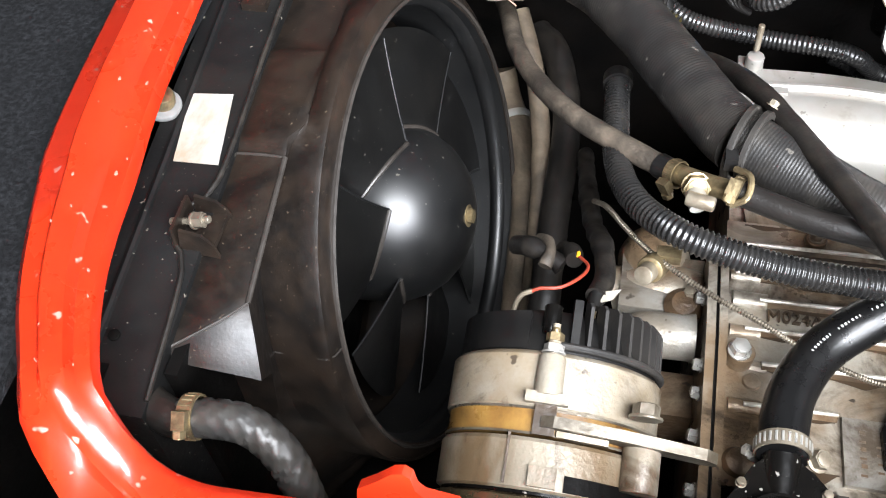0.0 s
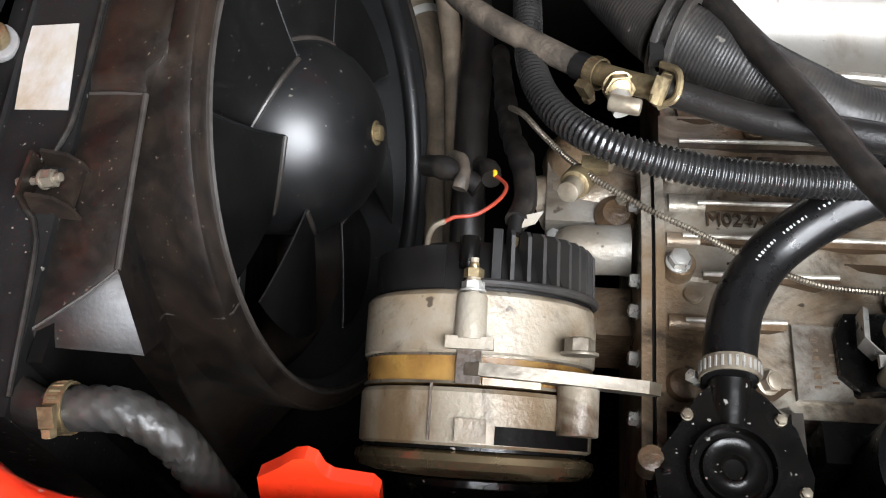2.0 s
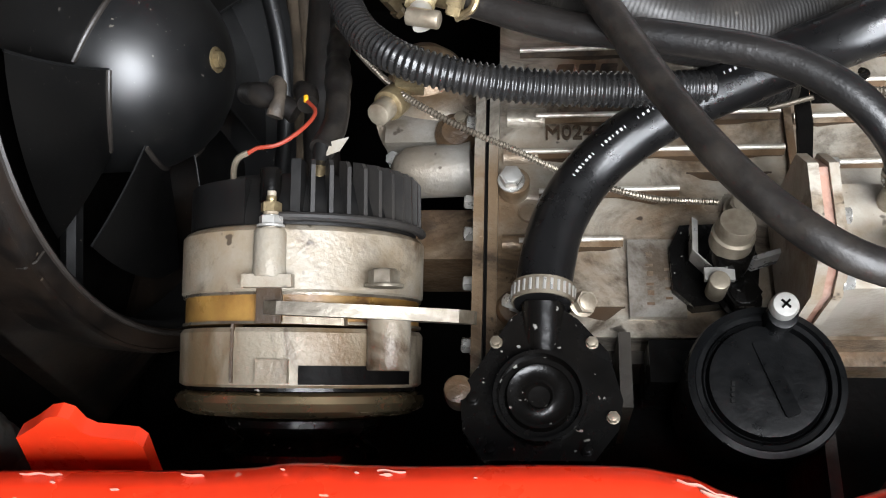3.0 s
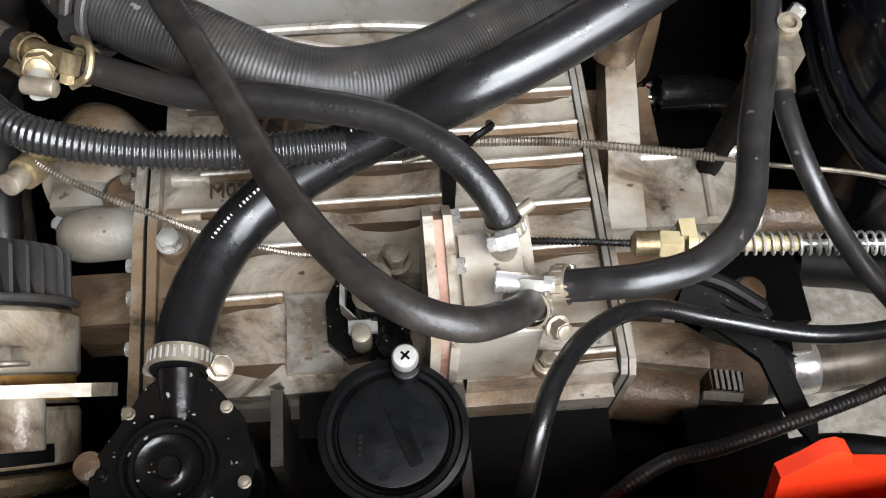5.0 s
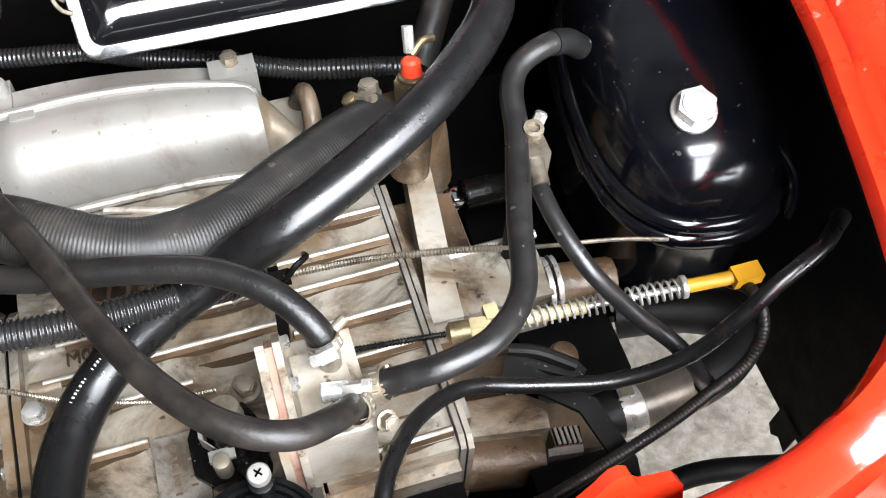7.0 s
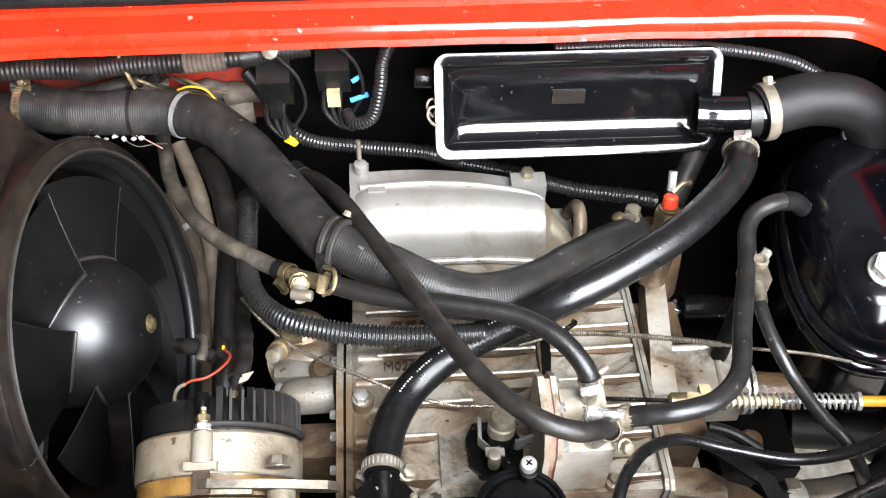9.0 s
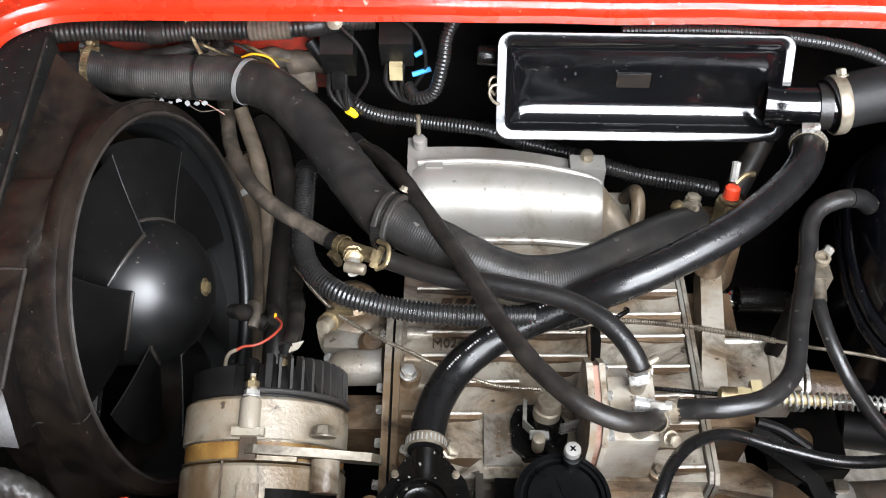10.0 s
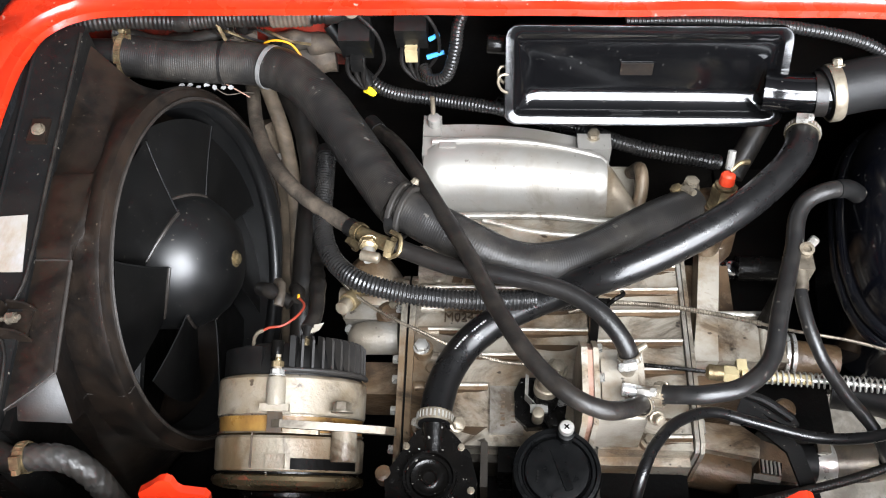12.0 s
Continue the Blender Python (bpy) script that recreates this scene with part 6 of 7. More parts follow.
for outline in ([(0.3020, 0.2000), (0.3022, 0.1890), (0.2972, 0.1812), (0.2830, 0.1765)], [(0.2610, 0.1950), (0.2602, 0.1800), (0.2655, 0.1740)]):
    strip = outline + [(x - 0.0022, y + 0.0016) for x, y in outline[::-1]]
    part("bracket", prism(strip, (0, 0, 0.562), (1, 0, 0), (0, 1, 0), 0.011, 0.0004, 1), STEEL, switch, "bright bent bracket strip")
part("stud", drum(0.0042, 0.014, (0.2668, 0.1650, 0.566), (0, 0, 1), 0.2, 16), STEEL_DIRTY, switch)
part("tab", block((0.2615, 0.1665, 0.574), (0.2735, 0.1720, 0.5765), 0.0010), STEEL, switch)
part("dark_nut", bolt_mesh((0.2790, 0.1665, 0.555), (0, 0, 1), 0.013, 0.009, 0.009), BLACKPART, switch)
part("rear_bolt", bolt_mesh((0.2830, 0.2090, 0.553), (0, 0, 1), 0.0100, 0.008, 0.0075), STEEL_DIRTY, switch)

# air box, outlet and filter canister ----------------------------------------------
box = thing("air_box", (0.346, 0.41, 0.61), "glossy black enamelled air box with a broad flange", "air box")
BO, BU, BV = Vector((0.3455, 0.4005, 0.6575)), Vector((1, 0.004, -0.012)).normalized(), Vector((0, 0.56, 0.83)).normalized()
BW = BU.cross(BV).normalized()
bm = bmesh.new()
rows = []
for hx, hy, r, top_d, low_d in ((0.1030, 0.0375, 0.009, -0.003, -0.006), (0.1045, 0.0390, 0.0105, 0.0026, -0.0020), (0.1035, 0.0380, 0.0095, 0.0064, 0.0002), (0.0978, 0.0323, 0.0065, 0.0058, 0.0006), (0.0964, 0.0309, 0.0055, 0.0050, -0.0002),
                             (0.0955, 0.0298, 0.0052, 0.0034, -0.0045), (0.0910, 0.0250, 0.0060, 0.0021, -0.0085), (0.0885, 0.0215, 0.0070, 0.0010, -0.0110), (0.0850, 0.0170, 0.0070, -0.0004, -0.0120), (0.0800, 0.0120, 0.0070, -0.0020, -0.0112)):
    rows.append([bm.verts.new(BO + BU * a + BV * b + BW * (low_d + (top_d - low_d) * (b / hy * 0.5 + 0.5))) for a, b in rounded(hx, hy, r, 6)])
for a, b in zip(rows, rows[1:]):
    for k in range(len(a)):
        bm.faces.new((a[k], a[(k + 1) % len(a)], b[(k + 1) % len(a)], b[k]))
bm.faces.new(rows[-1])
part("front", bm, GLOSS_BOX, box, "flat glossy flange round a recessed panel", 50)
part("back", prism(rounded(0.098, 0.033, 0.008, 4), BO - BW * 0.060, BU, BV, 0.045, 0.002), GLOSS_BOX, box)
part("sticker", prism([(-0.012, -0.0055), (0.012, -0.0055), (0.012, 0.0055), (-0.012, 0.0055)], BO + BU * -0.006 + BV * 0.0045 - BW * 0.0050, BU, (BV + BW * 0.5).normalized(), 0.0012), SHROUD, box, "dark plate pressed into the cover")
for y0 in (0.390, 0.3985):
    part("spring_clip", tube([(0.2440, y0, 0.650), (0.2395, y0 + 0.001, 0.652), (0.2365, y0 + 0.004, 0.657), (0.2385, y0 + 0.0075, 0.661), (0.2440, y0 + 0.0085, 0.661)], 0.0011, 8, 0.002), STEEL_DIRTY, box, "bent wire spring clip")
part("stub", drum(0.0075, 0.016, (0.2435, 0.425, 0.664), (-1, 0, 0.1), 0.2, 18), BLACKPART, box)
OUT = [(0.433, 0.3935, 0.650), (0.455, 0.3885, 0.6525), (0.478, 0.386, 0.655)]
pipe = part("outlet", tube(OUT, 0.0148, 32, 0.0016, wob=0.05), GLOSS_BOX, box, "glossy outlet pipe")
part("outlet_collar", tube([(0.466, 0.3865, 0.654), (0.4745, 0.386, 0.6548)], 0.0165, 24), RUBBER, pipe)
elbow = thing("air_elbow", (0.52, 0.38, 0.62), "smooth black rubber elbow between air box and filter", "hose")
part("elbow", tube([(0.474, 0.386, 0.655), (0.492, 0.390, 0.658), (0.515, 0.3935, 0.660), (0.540, 0.3930, 0.657), (0.5580, 0.3890, 0.648), (0.5665, 0.3865, 0.634), (0.5680, 0.3855, 0.618)], 0.0195, 28, 0.003), RUBBER_MATT, elbow, "", 60)
band = part("band_clamp", lathe([(0.0195, 0), (0.0206, 0), (0.0212, 0.0012), (0.0212, 0.0075), (0.0206, 0.0086), (0.0195, 0.0086)], (0.4755, 0.3861, 0.6555), (1, 0.1, 0.1), 36), STEEL_DIRTY, elbow, "wide dull band clamp")
part("band_bolt", bolt_mesh((0.4800, 0.3960, 0.6735), (-0.2, 0.6, 0.8), 0.0065, 0.005, 0.005), STEEL_DIRTY, band)
filt = thing("filter_canister", (0.54, 0.285, 0.56), "glossy black oval filter canister with a plated centre nut", "air filter")
FCN, FROT = Vector((0.5510, 0.3120, 0.0)), radians(-9)


def oval(a, b, z, n=64, p=2.5):
    out = []
    for k in range(n):
        t = 2 * math.pi * k / n
        c, s = math.cos(t), math.sin(t)
        x = a * math.copysign(abs(c) ** (2 / p), c)
        y = b * math.copysign(abs(s) ** (2 / p), s)
        out.append(FCN + Vector((x * math.cos(FROT) - y * math.sin(FROT), x * math.sin(FROT) + y * math.cos(FROT), z)))
    return out


def stack(levels, close=True):
    bm = bmesh.new()
    rows = [[bm.verts.new(p) for p in oval(a, b, z)] for a, b, z in levels]
    for r, q in zip(rows, rows[1:]):
        for k in range(len(r)):
            bm.faces.new((r[k], r[(k + 1) % len(r)], q[(k + 1) % len(r)], q[k]))
    if close:
        bm.faces.new(rows[-1])
    bm.faces.new(rows[0][::-1])
    return bm


SA, SB = 0.0560, 0.0975
part("dome", stack([(SA * math.cos(radians(85 * k / 17)) ** 0.58, SB * math.cos(radians(85 * k / 17)) ** 0.50, 0.588 + 0.0480 * math.sin(radians(85 * k / 17)) ** 0.92) for k in range(18)]), GLOSS, filt, "domed glossy lid", 70)
part("rim", stack([(SA + 0.0015, SB + 0.0015, 0.582), (SA + 0.0045, SB + 0.0045, 0.584), (SA + 0.0048, SB + 0.0048, 0.588), (SA + 0.0030, SB + 0.0030, 0.5915), (SA, SB, 0.5925)]), GLOSS, filt, "rolled rim of the lid", 70)
part("rim", stack([(SA - 0.002, SB - 0.002, 0.560), (SA + 0.0065, SB + 0.0065, 0.5735), (SA + 0.0070, SB + 0.0070, 0.578), (SA + 0.0050, SB + 0.0050, 0.5815), (SA, SB, 0.582)]), GLOSS, filt, "rolled rim of the base", 70)
part("base", stack([(SA * 0.8, SB * 0.8, 0.50), (SA * 0.95, SB * 0.95, 0.51), (SA - 0.001, SB - 0.001, 0.573)]), GLOSS, filt)
NUT = (0.5300, 0.2565, 0.6325)
part("washer", drum(0.0120, 0.003, NUT, (-0.15, -0.35, 1), 0.3, 28), STEEL, filt)
part("centre_nut", bolt_mesh((NUT[0] - 0.0002, NUT[1] - 0.0006, NUT[2] + 0.0020), (-0.12, -0.30, 1), 0.0175, 0.010, 0.0), STEEL_BRIGHT, filt, "plated hexagon centre nut")
# black disc painting the shade of the recess
part("lever_recess", drum(0.0062, 0.0016, (0.5600, 0.2460, 0.6190), (0.35, -0.55, 1), 0.2, 18), GRIME_SHADE, filt)
part("lever", tube([(0.5600, 0.2460, 0.6225), (0.567, 0.240, 0.6190), (0.5755, 0.231, 0.611), (0.581, 0.222, 0.598), (0.583, 0.216, 0.575)], 0.0026, 10), GLOSS, filt, "glossy rod bent over the lid")
part("neck", drum(0.0215, 0.020, (0.5680, 0.385, 0.605), (0, -0.05, 1), 0.15, 32), GLOSS, filt)
part("neck_wire", hoop(0.0205, 0.0224, 0.0034, (0.5680, 0.385, 0.6255), (0, -0.05, 1), 32), STEEL, filt, "wire clip round the neck")
part("wire_loop", tube([(0.588, 0.380, 0.629), (0.597, 0.377, 0.630), (0.605, 0.379, 0.630), (0.605, 0.384, 0.630), (0.597, 0.386, 0.630), (0.589, 0.383, 0.629)], 0.0015, 8, 0.002), STEEL, filt)

# temperature switch, union, plugs ---------------------------------------------------
plug = thing("temperature_switch", (0.404, 0.325, 0.58), "orange plastic temperature switch on a brass hexagon", "switch")
part("hexagon", bolt_mesh((0.402, 0.3205, 0.602), (0.05, 0.3, 1), 0.0165, 0.020, 0.0105), BRASS, plug, "pale brass hexagon")
part("head", lathe([(0, 0), (0.0054, 0), (0.0058, 0.003), (0.0052, 0.0095), (0.0036, 0.0110), (0, 0.0110)], (0.4035, 0.3275, 0.6215), (0.05, 0.3, 1), 20), ORANGE, plug, "orange plastic head")
part("terminal", tube([(0.405, 0.331, 0.634), (0.411, 0.335, 0.638), (0.418, 0.337, 0.637)], 0.0020, 8), BRASS, plug)
part("terminal", tube([(0.404, 0.333, 0.634), (0.405, 0.341, 0.645)], 0.0030, 8), STEEL, plug)
part("housing", tube([(0.398, 0.314, 0.56), (0.402, 0.320, 0.604)], 0.0115, 18), CAST_OILY, plug)
part("side_bolt", bolt_mesh((0.383, 0.340, 0.600), (0, 0.2, 1), 0.0100, 0.008, 0.007), STEEL_DIRTY, plug)
part("side_bolt", bolt_mesh((0.374, 0.335, 0.598), (-0.4, 0.2, 1), 0.0085, 0.008, 0.006), BRASS, plug)
ther = thing("thermostat_housing", (0.41, 0.34, 0.48), "brown stained cast thermostat housing", "housing")
part("body", tube([(0.381, 0.325, 0.589), (0.398, 0.335, 0.580), (0.412, 0.345, 0.56), (0.42, 0.352, 0.50)], 0.0165, 20), CAST_OILY, ther)
part("pipe", tube([(0.415, 0.352, 0.60), (0.428, 0.372, 0.612), (0.438, 0.388, 0.62)], 0.0088, 16), RUBBER_DUSTY, ther)
uni = thing("fuel_union", (0.441, 0.255, 0.60), "grey cast banjo union with a round screw", "pipe fitting")
part("body", block((0.4335, 0.243, 0.626), (0.4475, 0.264, 0.645), 0.004, 3), STEEL_OILY, uni)
part("screw", lathe([(0, 0), (0.0050, 0), (0.0050, 0.004), (0.0030, 0.0044), (0.0027, 0.0026), (0, 0.0026)], (0.4435, 0.2575, 0.644), (0, -0.1, 1), 24), STEEL_DIRTY, uni)
part("nipple", bolt_mesh((0.4495, 0.266, 0.640), (0.5, 0.4, 0.8), 0.006, 0.006, 0.0), STEEL, uni)
part("lug", drum(0.0034, 0.006, (0.4430, 0.2700, 0.638), (-0.3, 0.4, 1), 0.3, 14), STEEL_OILY, uni)
part("stem", tube([(0.440, 0.248, 0.640), (0.439, 0.232, 0.636)], 0.0048, 14), STEEL_OILY, uni)
# foot near-black, painting the shade below the union
part("foot", tube([(0.442, 0.256, 0.628), (0.444, 0.262, 0.53)], 0.006, 12), GRIME_SHADE, uni)

# gearbox end ---------------------------------------------------------------------------
gear = thing("gearbox", (0.43, 0.2, 0.40), "oily brown cast gearbox end with ribs and a drum housing", "gearbox")
part("bracket", prism([(0.3835, 0.222), (0.4020, 0.222), (0.4040, 0.245), (0.4105, 0.297), (0.4140, 0.3300), (0.3990, 0.3330), (0.3900, 0.262)], (0, 0, 0.52), (1, 0, 0), (0, 1, 0), 0.026, 0.003, 3), PALE_CAST, gear, "pale cast bracket")
part("housing", block((0.384, 0.2060, 0.42), (0.425, 0.320, 0.520), 0.008, 3), CAST_OILY, gear)
part("side_case", block((0.405, 0.2300, 0.49), (0.4590, 0.2700, 0.530), 0.005, 3), CAST, gear, "square brown stained side casting")
part("case_ledge", tube([(0.408, 0.2700, 0.5295), (0.462, 0.2710, 0.5295)], 0.0026, 10, 0.01), RIB, gear, "bright ledge")
part("case_ledge", tube([(0.441, 0.2330, 0.5300), (0.443, 0.2690, 0.5300)], 0.0030, 10, 0.01), CAST, gear)
for x in (0.4585, 0.4635):
    part("chrome_ring", hoop(0.0150, 0.0185, 0.0028, (x, 0.2425, 0.514), (1, -0.08, 0), 32), STEEL, gear)
part("shaft", tube([(0.455, 0.2435, 0.514), (0.50, 0.239, 0.512)], 0.0135, 18), CAST_OILY, gear)
part("drain_plug", bolt_mesh((0.433, 0.334, 0.491), (0.3, -0.2, 1), 0.012, 0.008, 0.008), CHROME, gear, "bright plug")
part("plug_hose", tube([(0.440, 0.336, 0.490), (0.468, 0.338, 0.486), (0.50, 0.342, 0.47)], 0.0105, 16), BLACKPART, gear)
star = thing("starter_motor", (0.42, 0.155, 0.46), "greasy brown starter housing with a slotted end", "starter motor")
part("body", prism([(0.3860, 0.2050), (0.3860, 0.1830), (0.4420, 0.1740), (0.4450, 0.1900), (0.4320, 0.2000)], (0, 0, 0.440), (1, 0, 0), (0, 1, 0), 0.035, 0.006, 3), CAST, star, "stained cast housing")
part("end_cover", prism([(0.4420, 0.1640), (0.4420, 0.1920), (0.4600, 0.1850), (0.4740, 0.1710), (0.4690, 0.1560), (0.4360, 0.1600)], (0, 0, 0.440), (1, 0, 0), (0, 1, 0), 0.032, 0.006, 3), CAST_OILY, star, "brown slotted end cover")
part("lower_body", tube([(0.386, 0.176, 0.452), (0.41, 0.171, 0.452), (0.436, 0.166, 0.450)], 0.0165, 24), CAST_OILY, star, "rounded oily barrel")
# lower barrel near-black for the shade beneath the starter
part("lower_body", tube([(0.386, 0.150, 0.430), (0.42, 0.146, 0.430), (0.455, 0.141, 0.430)], 0.0150, 24), GRIME_SHADE, star)
for k in range(5):
    x = 0.4440 + 0.0030 * k
    part("fin", prism([(0, 0), (0.0017, 0), (0.0021, 0.0105), (0.0004, 0.0105)], (x - 0.0005, 0.1632 - 0.0005 * k, 0.4700), (1, 0, 0), (0, 1, 0), 0.0040, 0.0004, 1), CAST_BRIGHT, star)
# black sheet that paints shade into the slots between the fins
part("slot", prism([(0.4425, 0.1632), (0.4432, 0.1742), (0.4595, 0.1712), (0.4575, 0.1612)][::-1], (0, 0, 0.4705), (1, 0, 0), (0, 1, 0), 0.0022), GRIME_SHADE, star)
part("foot_ledge", prism([(0.4360, 0.1585), (0.4370, 0.1630), (0.4575, 0.1600), (0.4560, 0.1555)][::-1], (0, 0, 0.4640), (1, 0, 0), (0, 1, 0), 0.0085, 0.0014), CAST_BRIGHT, star, "bright ledge")
part("clamp_plate", block((0.386, 0.172, 0.505), (0.3905, 0.186, 0.53), 0.001), CAST_BRIGHT, star)
part("shield", prism([(0.418, 0.198), (0.455, 0.160), (0.4625, 0.124), (0.4600, 0.113), (0.450, 0.130), (0.444, 0.156), (0.412, 0.186)][::-1], (0, 0, 0.535), (1, 0, 0), (0, 1, 0), 0.003, 0.0008), SHEET, star, "dark bent shield")
part("stay_plate", prism([(0, 0), (0.034, -0.018), (0.040, -0.014), (0.036, -0.006), (0.004, 0.010)], (0.418, 0.194, 0.533), (1, 0, -0.1), (0, 1, 0.1), 0.0035, 0.0012), SHEET, star, "dark bent stay plate")
part("stay_plate", tube([(0.420, 0.199, 0.540), (0.434, 0.193, 0.541), (0.452, 0.182, 0.536)], 0.0035, 10), GREYPLASTIC, star)
part("lump", drum(0.0085, 0.012, (0.4490, 0.1935, 0.520), (0.2, -0.1, 1), 0.5, 18), CAST_OILY, star)
shaft = thing("bent_pipe", (0.50, 0.18, 0.44), "black bent pipe with a bright steel sleeve and a browned stretch", "pipe")
BEND = [(0.4700, 0.1760, 0.457), (0.4905, 0.1780, 0.456), (0.5015, 0.1785, 0.455), (0.5252, 0.1795, 0.455), (0.5580, 0.1865, 0.455), (0.5800, 0.1990, 0.454), (0.5860, 0.2140, 0.452), (0.5760, 0.2290, 0.450), (0.5500, 0.2400, 0.446), (0.5200, 0.2480, 0.440)]
part("pipe", tube(BEND, 0.0155, 28, 0.003, wob=0.04), RUBBER_MATT, shaft, "black bent pipe")
part("browned_stretch", tube([(0.5000, 0.1784, 0.4556), (0.5150, 0.1790, 0.4556), (0.5300, 0.1803, 0.4556), (0.5420, 0.1826, 0.4554)], 0.0158, 28, 0.003), PIPE_BROWN, shaft, "heat-browned grey metal")
part("clamp_sleeve", lathe([(0, 0), (0.0148, 0), (0.0155, 0.0015), (0.0160, 0.014), (0.0156, 0.0158), (0, 0.016)], (0.4870, 0.1776, 0.456), (1, 0.05, 0), 36), STEEL, shaft, "bright steel sleeve")
part("sleeve_bolt", block((0.4880, 0.1800, 0.466), (0.4980, 0.1885, 0.475), 0.0018), STEEL_OILY, shaft)
part("mount", block((0.446, 0.200, 0.42), (0.506, 0.262, 0.466), 0.012, 3), GRIME_SHADE, shaft, "black rubber mount")
part("knuckle", block((0.42, 0.09, 0.40), (0.470, 0.150, 0.485), 0.012, 3), GRIME_SHADE, shaft)
low = thing("exhaust_pipe", (0.42, 0.09, 0.40), "dark grimy pipe below the gearbox", "pipe")
part("pipe", tube([(0.34, 0.072, 0.46), (0.40, 0.080, 0.462), (0.440, 0.090, 0.455), (0.466, 0.104, 0.430), (0.480, 0.125, 0.38)], 0.024, 24), GRIME_SHADE, low)
part("flange", drum(0.030, 0.008, (0.452, 0.096, 0.448), (0.8, 0.4, -0.5), 0.2, 28), GRIME_SHADE, low)
stay = thing("stay_bar", (0.60, 0.18, 0.10), "curved black bar under the car", "bar")
part("post", tube([(0.74, 0.150, 0.25), (0.745, 0.150, 0.10)], 0.0095, 14), GRIME_SHADE, stay)
part("post", tube([(0.515, 0.155, 0.26), (0.505, 0.14, 0.34)], 0.0095, 14), GRIME_SHADE, stay)
part("bar", tube([(0.515, 0.155, 0.26), (0.545, 0.174, 0.252), (0.580, 0.181, 0.25), (0.614, 0.180, 0.25), (0.668, 0.168, 0.25), (0.74, 0.150, 0.25)], 0.0095, 16), GRIME_SHADE, stay)
frag = thing("torn_edge", (0.621, 0.165, 0.36), "torn black seal hanging from the inner panel", "seal")
part("flap", prism([(0.0, 0.0), (0.010, 0.004), (0.016, -0.004), (0.022, 0.002), (0.022, 0.030), (0.0, 0.030)], (0.6205, 0.150, 0.362), (0, 1, 0), (0, 0, 1), 0.0015), GRIME_SHADE, frag)

# relays ------------------------------------------------------------------------------
for x, y, z, two in ((0.1230, 0.458, 0.637, False), (0.1675, 0.463, 0.643, True)):
    r = thing("relay", (x, y, z - 0.02), "black plastic relay with wired connector under the red ledge", "relay", "relays")
    rb = part("case", block((x - 0.0125, y - 0.010, z - 0.016), (x + 0.0125, y + 0.010, z + 0.017), 0.0018, 2, pose(0, 0, 0, 20, 0, 0)), GREYPLASTIC, r)
    part("tab", block((x - 0.006, y + 0.004, z + 0.014), (x + 0.006, y + 0.007, z + 0.038), 0.0008, 1, pose(0, 0, 0, 20, 0, 0)), STEEL_DIRTY, rb)
    part("tab_bolt", bolt_mesh((x, y - 0.004, z + 0.034), (0, -0.9, 0.5), 0.0085, 0.004, 0.0060), STEEL_DIRTY, rb)
    part("connector", block((x - 0.006, y - 0.012, z - 0.026), (x + 0.004, y - 0.002, z - 0.012), 0.0012), CREAM if two else GREYPLASTIC, r)
    for k in range(3):
        dx = (k - 1) * 0.006
        part("wire", tube([(x + dx - 0.002, y - 0.006, z - 0.014), (x + dx - 0.003, y - 0.010, z - 0.030), (x + 0.3 * dx + 0.002, y - 0.012, z - 0.044), (x + 0.012, y - 0.010, z - 0.052)], 0.0020, 8, 0.003), RUBBER, r)
    part("loop_wire", tube([(x + 0.002, y - 0.002, z + 0.030), (x + 0.018, y - 0.008, z + 0.012), (x + 0.022, y - 0.012, z - 0.012), (x + 0.012, y - 0.014, z - 0.032)], 0.0014, 8, 0.003), RUBBER, r)
    if two:
        part("blue_sleeve", tube([(x + 0.014, y - 0.008, z - 0.004), (x + 0.022, y - 0.006, z + 0.000)], 0.0020, 8), BLUE, r)
        part("blue_sleeve", tube([(x + 0.012, y - 0.014, z - 0.018), (x + 0.026, y - 0.012, z - 0.014)], 0.0020, 8), BLUE, r)
    else:
        part("yellow_sleeve", tube([(x + 0.004, y - 0.013, z - 0.046), (x + 0.010, y - 0.011, z - 0.053)], 0.0034, 8), YELLOWTAPE, r)
# loose parts under the ledge
dark = thing("vent_duct", (0.02, 0.47, 0.60), "rusty brown duct pieces behind the radiator hose", "duct")
part("duct", tube([(-0.06, 0.478, 0.60), (0.0, 0.475, 0.595), (0.06, 0.470, 0.60), (0.10, 0.475, 0.60)], 0.014, 16, wob=0.15), RUSTY, dark)
part("yellow_wire", tube([(0.050, 0.450, 0.640), (0.060, 0.448, 0.645), (0.072, 0.446, 0.643), (0.080, 0.440, 0.636)], 0.0009, 8, 0.003), YELLOW, dark)
part("brown_wire", tube([(0.010, 0.462, 0.668), (0.016, 0.452, 0.655), (0.020, 0.448, 0.645)], 0.0016, 8, 0.003), BRASS, dark)
part("fitting", bolt_mesh((-0.1075, 0.4370, 0.650), (0.2, -0.2, 1), 0.0105, 0.008, 0.0080), BRASS, dark, "brass fitting")
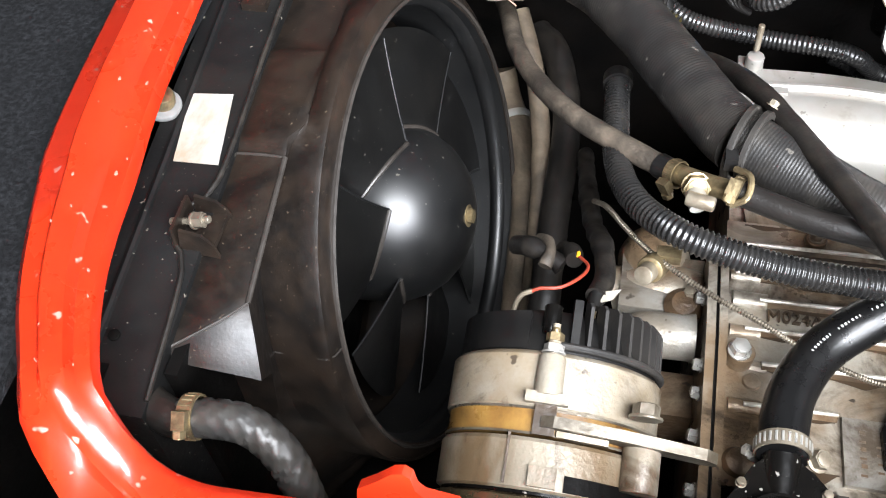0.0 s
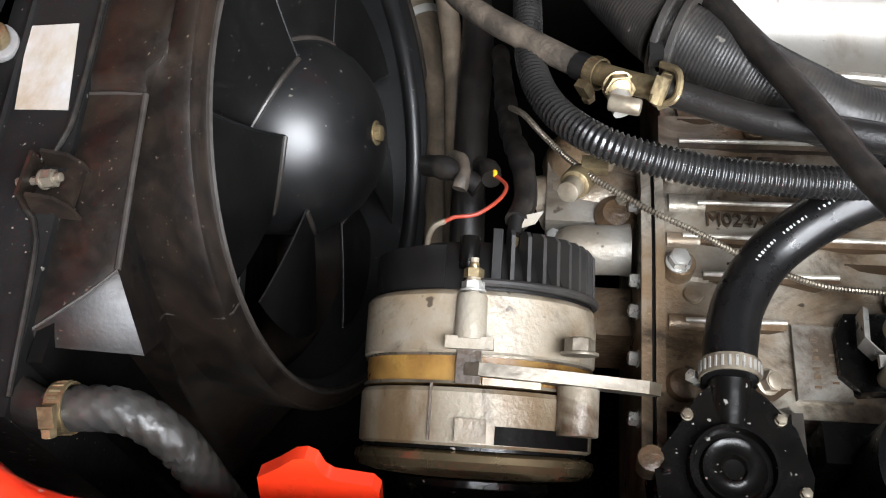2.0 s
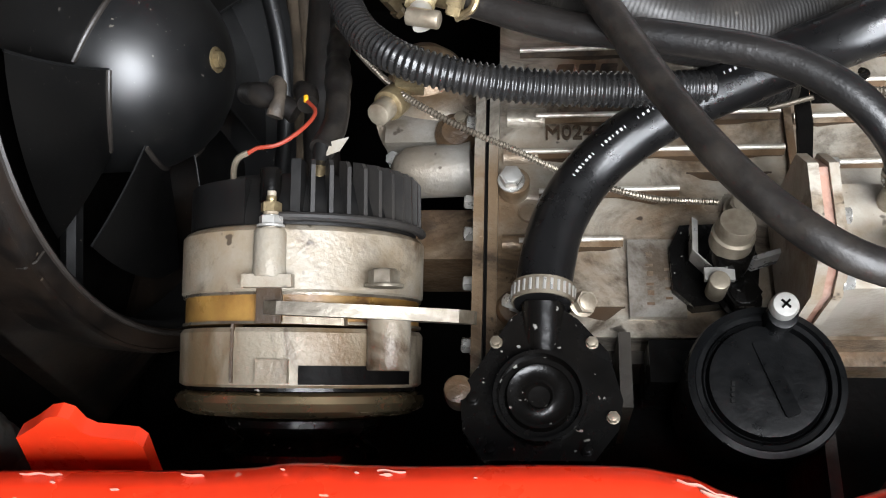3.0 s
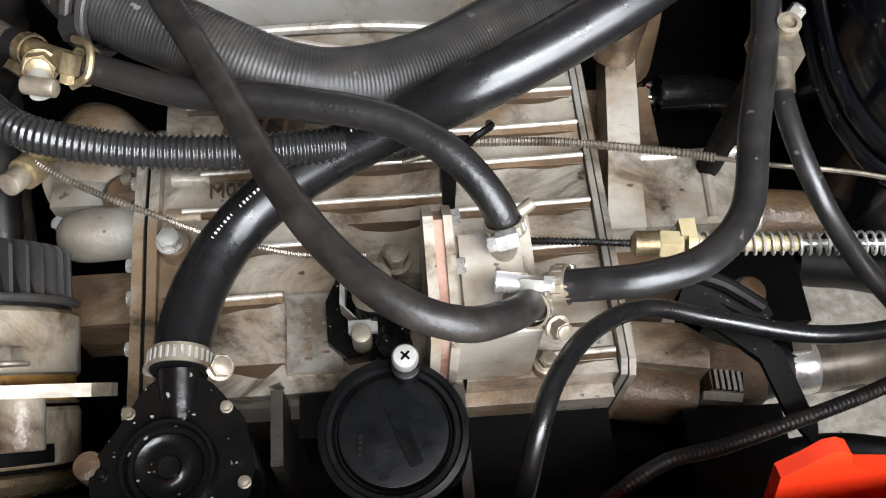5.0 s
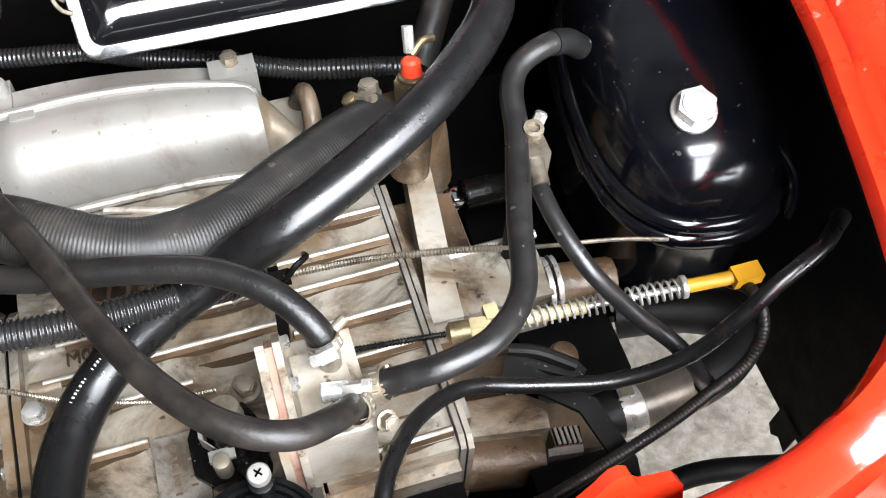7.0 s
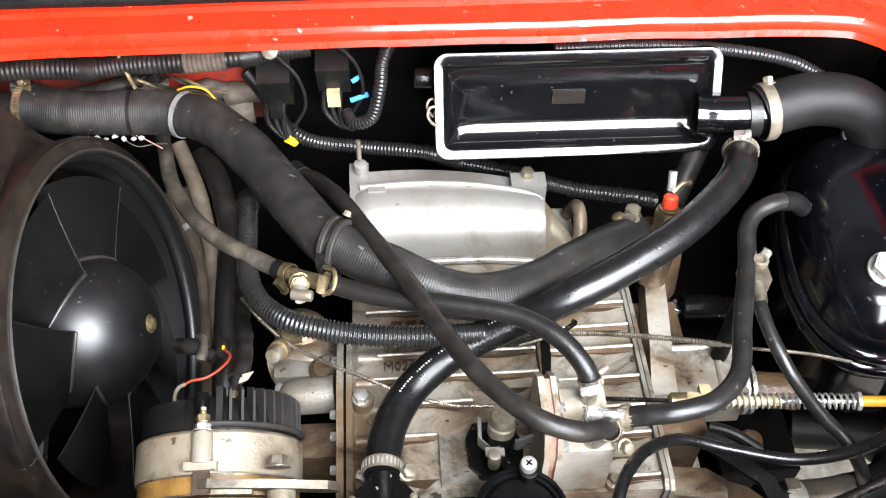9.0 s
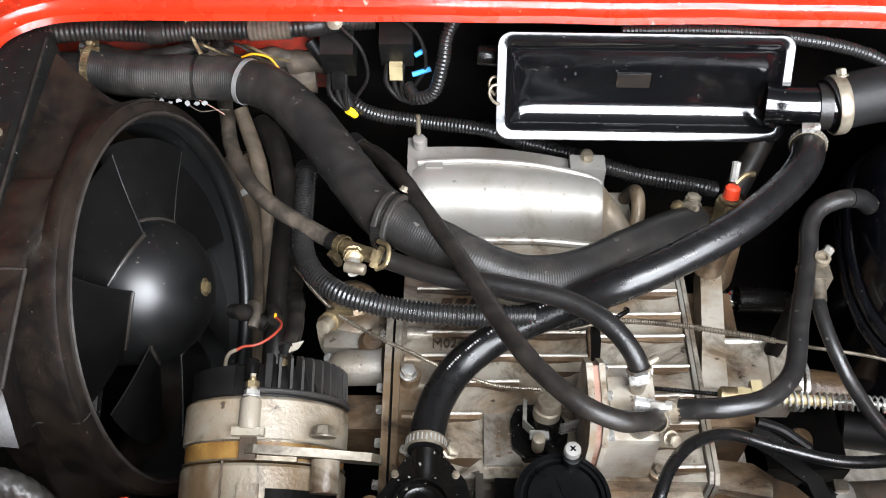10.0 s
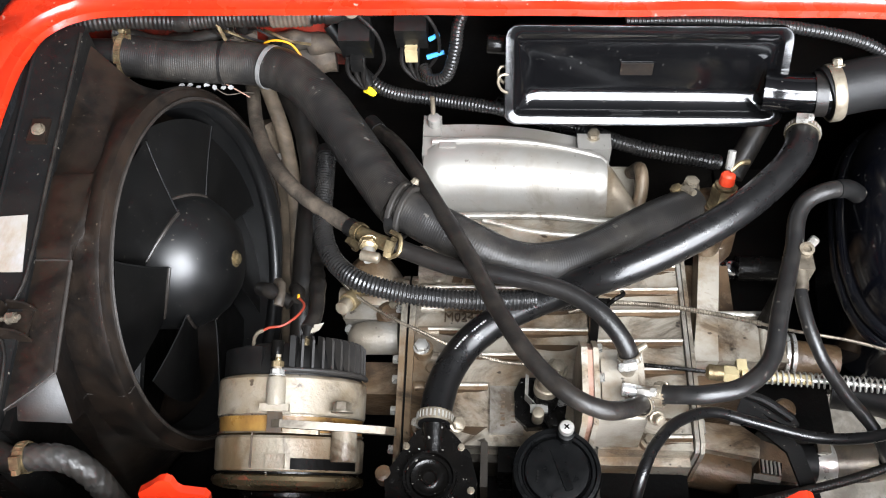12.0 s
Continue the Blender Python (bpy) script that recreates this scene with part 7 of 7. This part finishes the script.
part("bracket", block((-0.070, 0.4440, 0.643), (-0.056, 0.4500, 0.648), 0.001, 2, pose(0, 0, 0, 8, 0, 12)), BRASS, dark, "rusty hose bracket")
part("tape_wrap", tube([(0.058, 0.4592, 0.660), (0.074, 0.4592, 0.661), (0.090, 0.4592, 0.662)], 0.0094, 18, ribs=0.0034, depth=0.05), RUSTY, dark, "brown tape wound round the loom")
for k, (x, y, z) in enumerate(((-0.020, 0.470, 0.622), (0.022, 0.468, 0.626), (0.066, 0.470, 0.622), (0.098, 0.472, 0.618))):
    part("dusty_lump", tube([(x - 0.016, y + 0.002, z - 0.004), (x, y, z), (x + 0.015, y + 0.003, z - 0.003)], 0.0085 + 0.002 * (k % 2), 12, 0.003, wob=0.3), RUSTY, dark)
for k in range(5):
    x = 0.010 + 0.012 * k
    part("loose_wire", tube([(x - 0.010, 0.464, 0.640), (x, 0.456 - 0.002 * (k % 3), 0.646 + 0.002 * (k % 2)), (x + 0.012, 0.452 + 0.003 * (k % 2), 0.640), (x + 0.026, 0.460, 0.628)], 0.0012, 6, 0.004), (RUBBER_DUSTY, BRASS, RUBBER)[k % 3], dark)
part("hanging_fibre", tube([(0.008, 0.424, 0.616), (0.018, 0.420, 0.612), (0.030, 0.424, 0.610), (0.040, 0.422, 0.612)], 0.0005, 6, 0.003), RUBBER_BROWN, dark)
part("hanging_fibre", tube([(0.014, 0.428, 0.618), (0.026, 0.422, 0.616), (0.036, 0.420, 0.609)], 0.0005, 6, 0.003), GASKET, dark)
for k, pts in enumerate((((-0.075, 0.462, 0.640), (-0.040, 0.458, 0.630), (-0.005, 0.460, 0.634), (0.020, 0.466, 0.640)), ((-0.060, 0.472, 0.618), (-0.020, 0.468, 0.612), (0.014, 0.466, 0.622), (0.034, 0.470, 0.640)), ((0.100, 0.470, 0.640), (0.112, 0.462, 0.624), (0.122, 0.456, 0.606), (0.128, 0.452, 0.590)))):
    part("old_pipe", tube(pts, 0.0072 - 0.001 * k, 14, 0.004, wob=0.12), RUBBER_DUSTY if k < 2 else GREYPLASTIC, dark, "old dusty pipe")
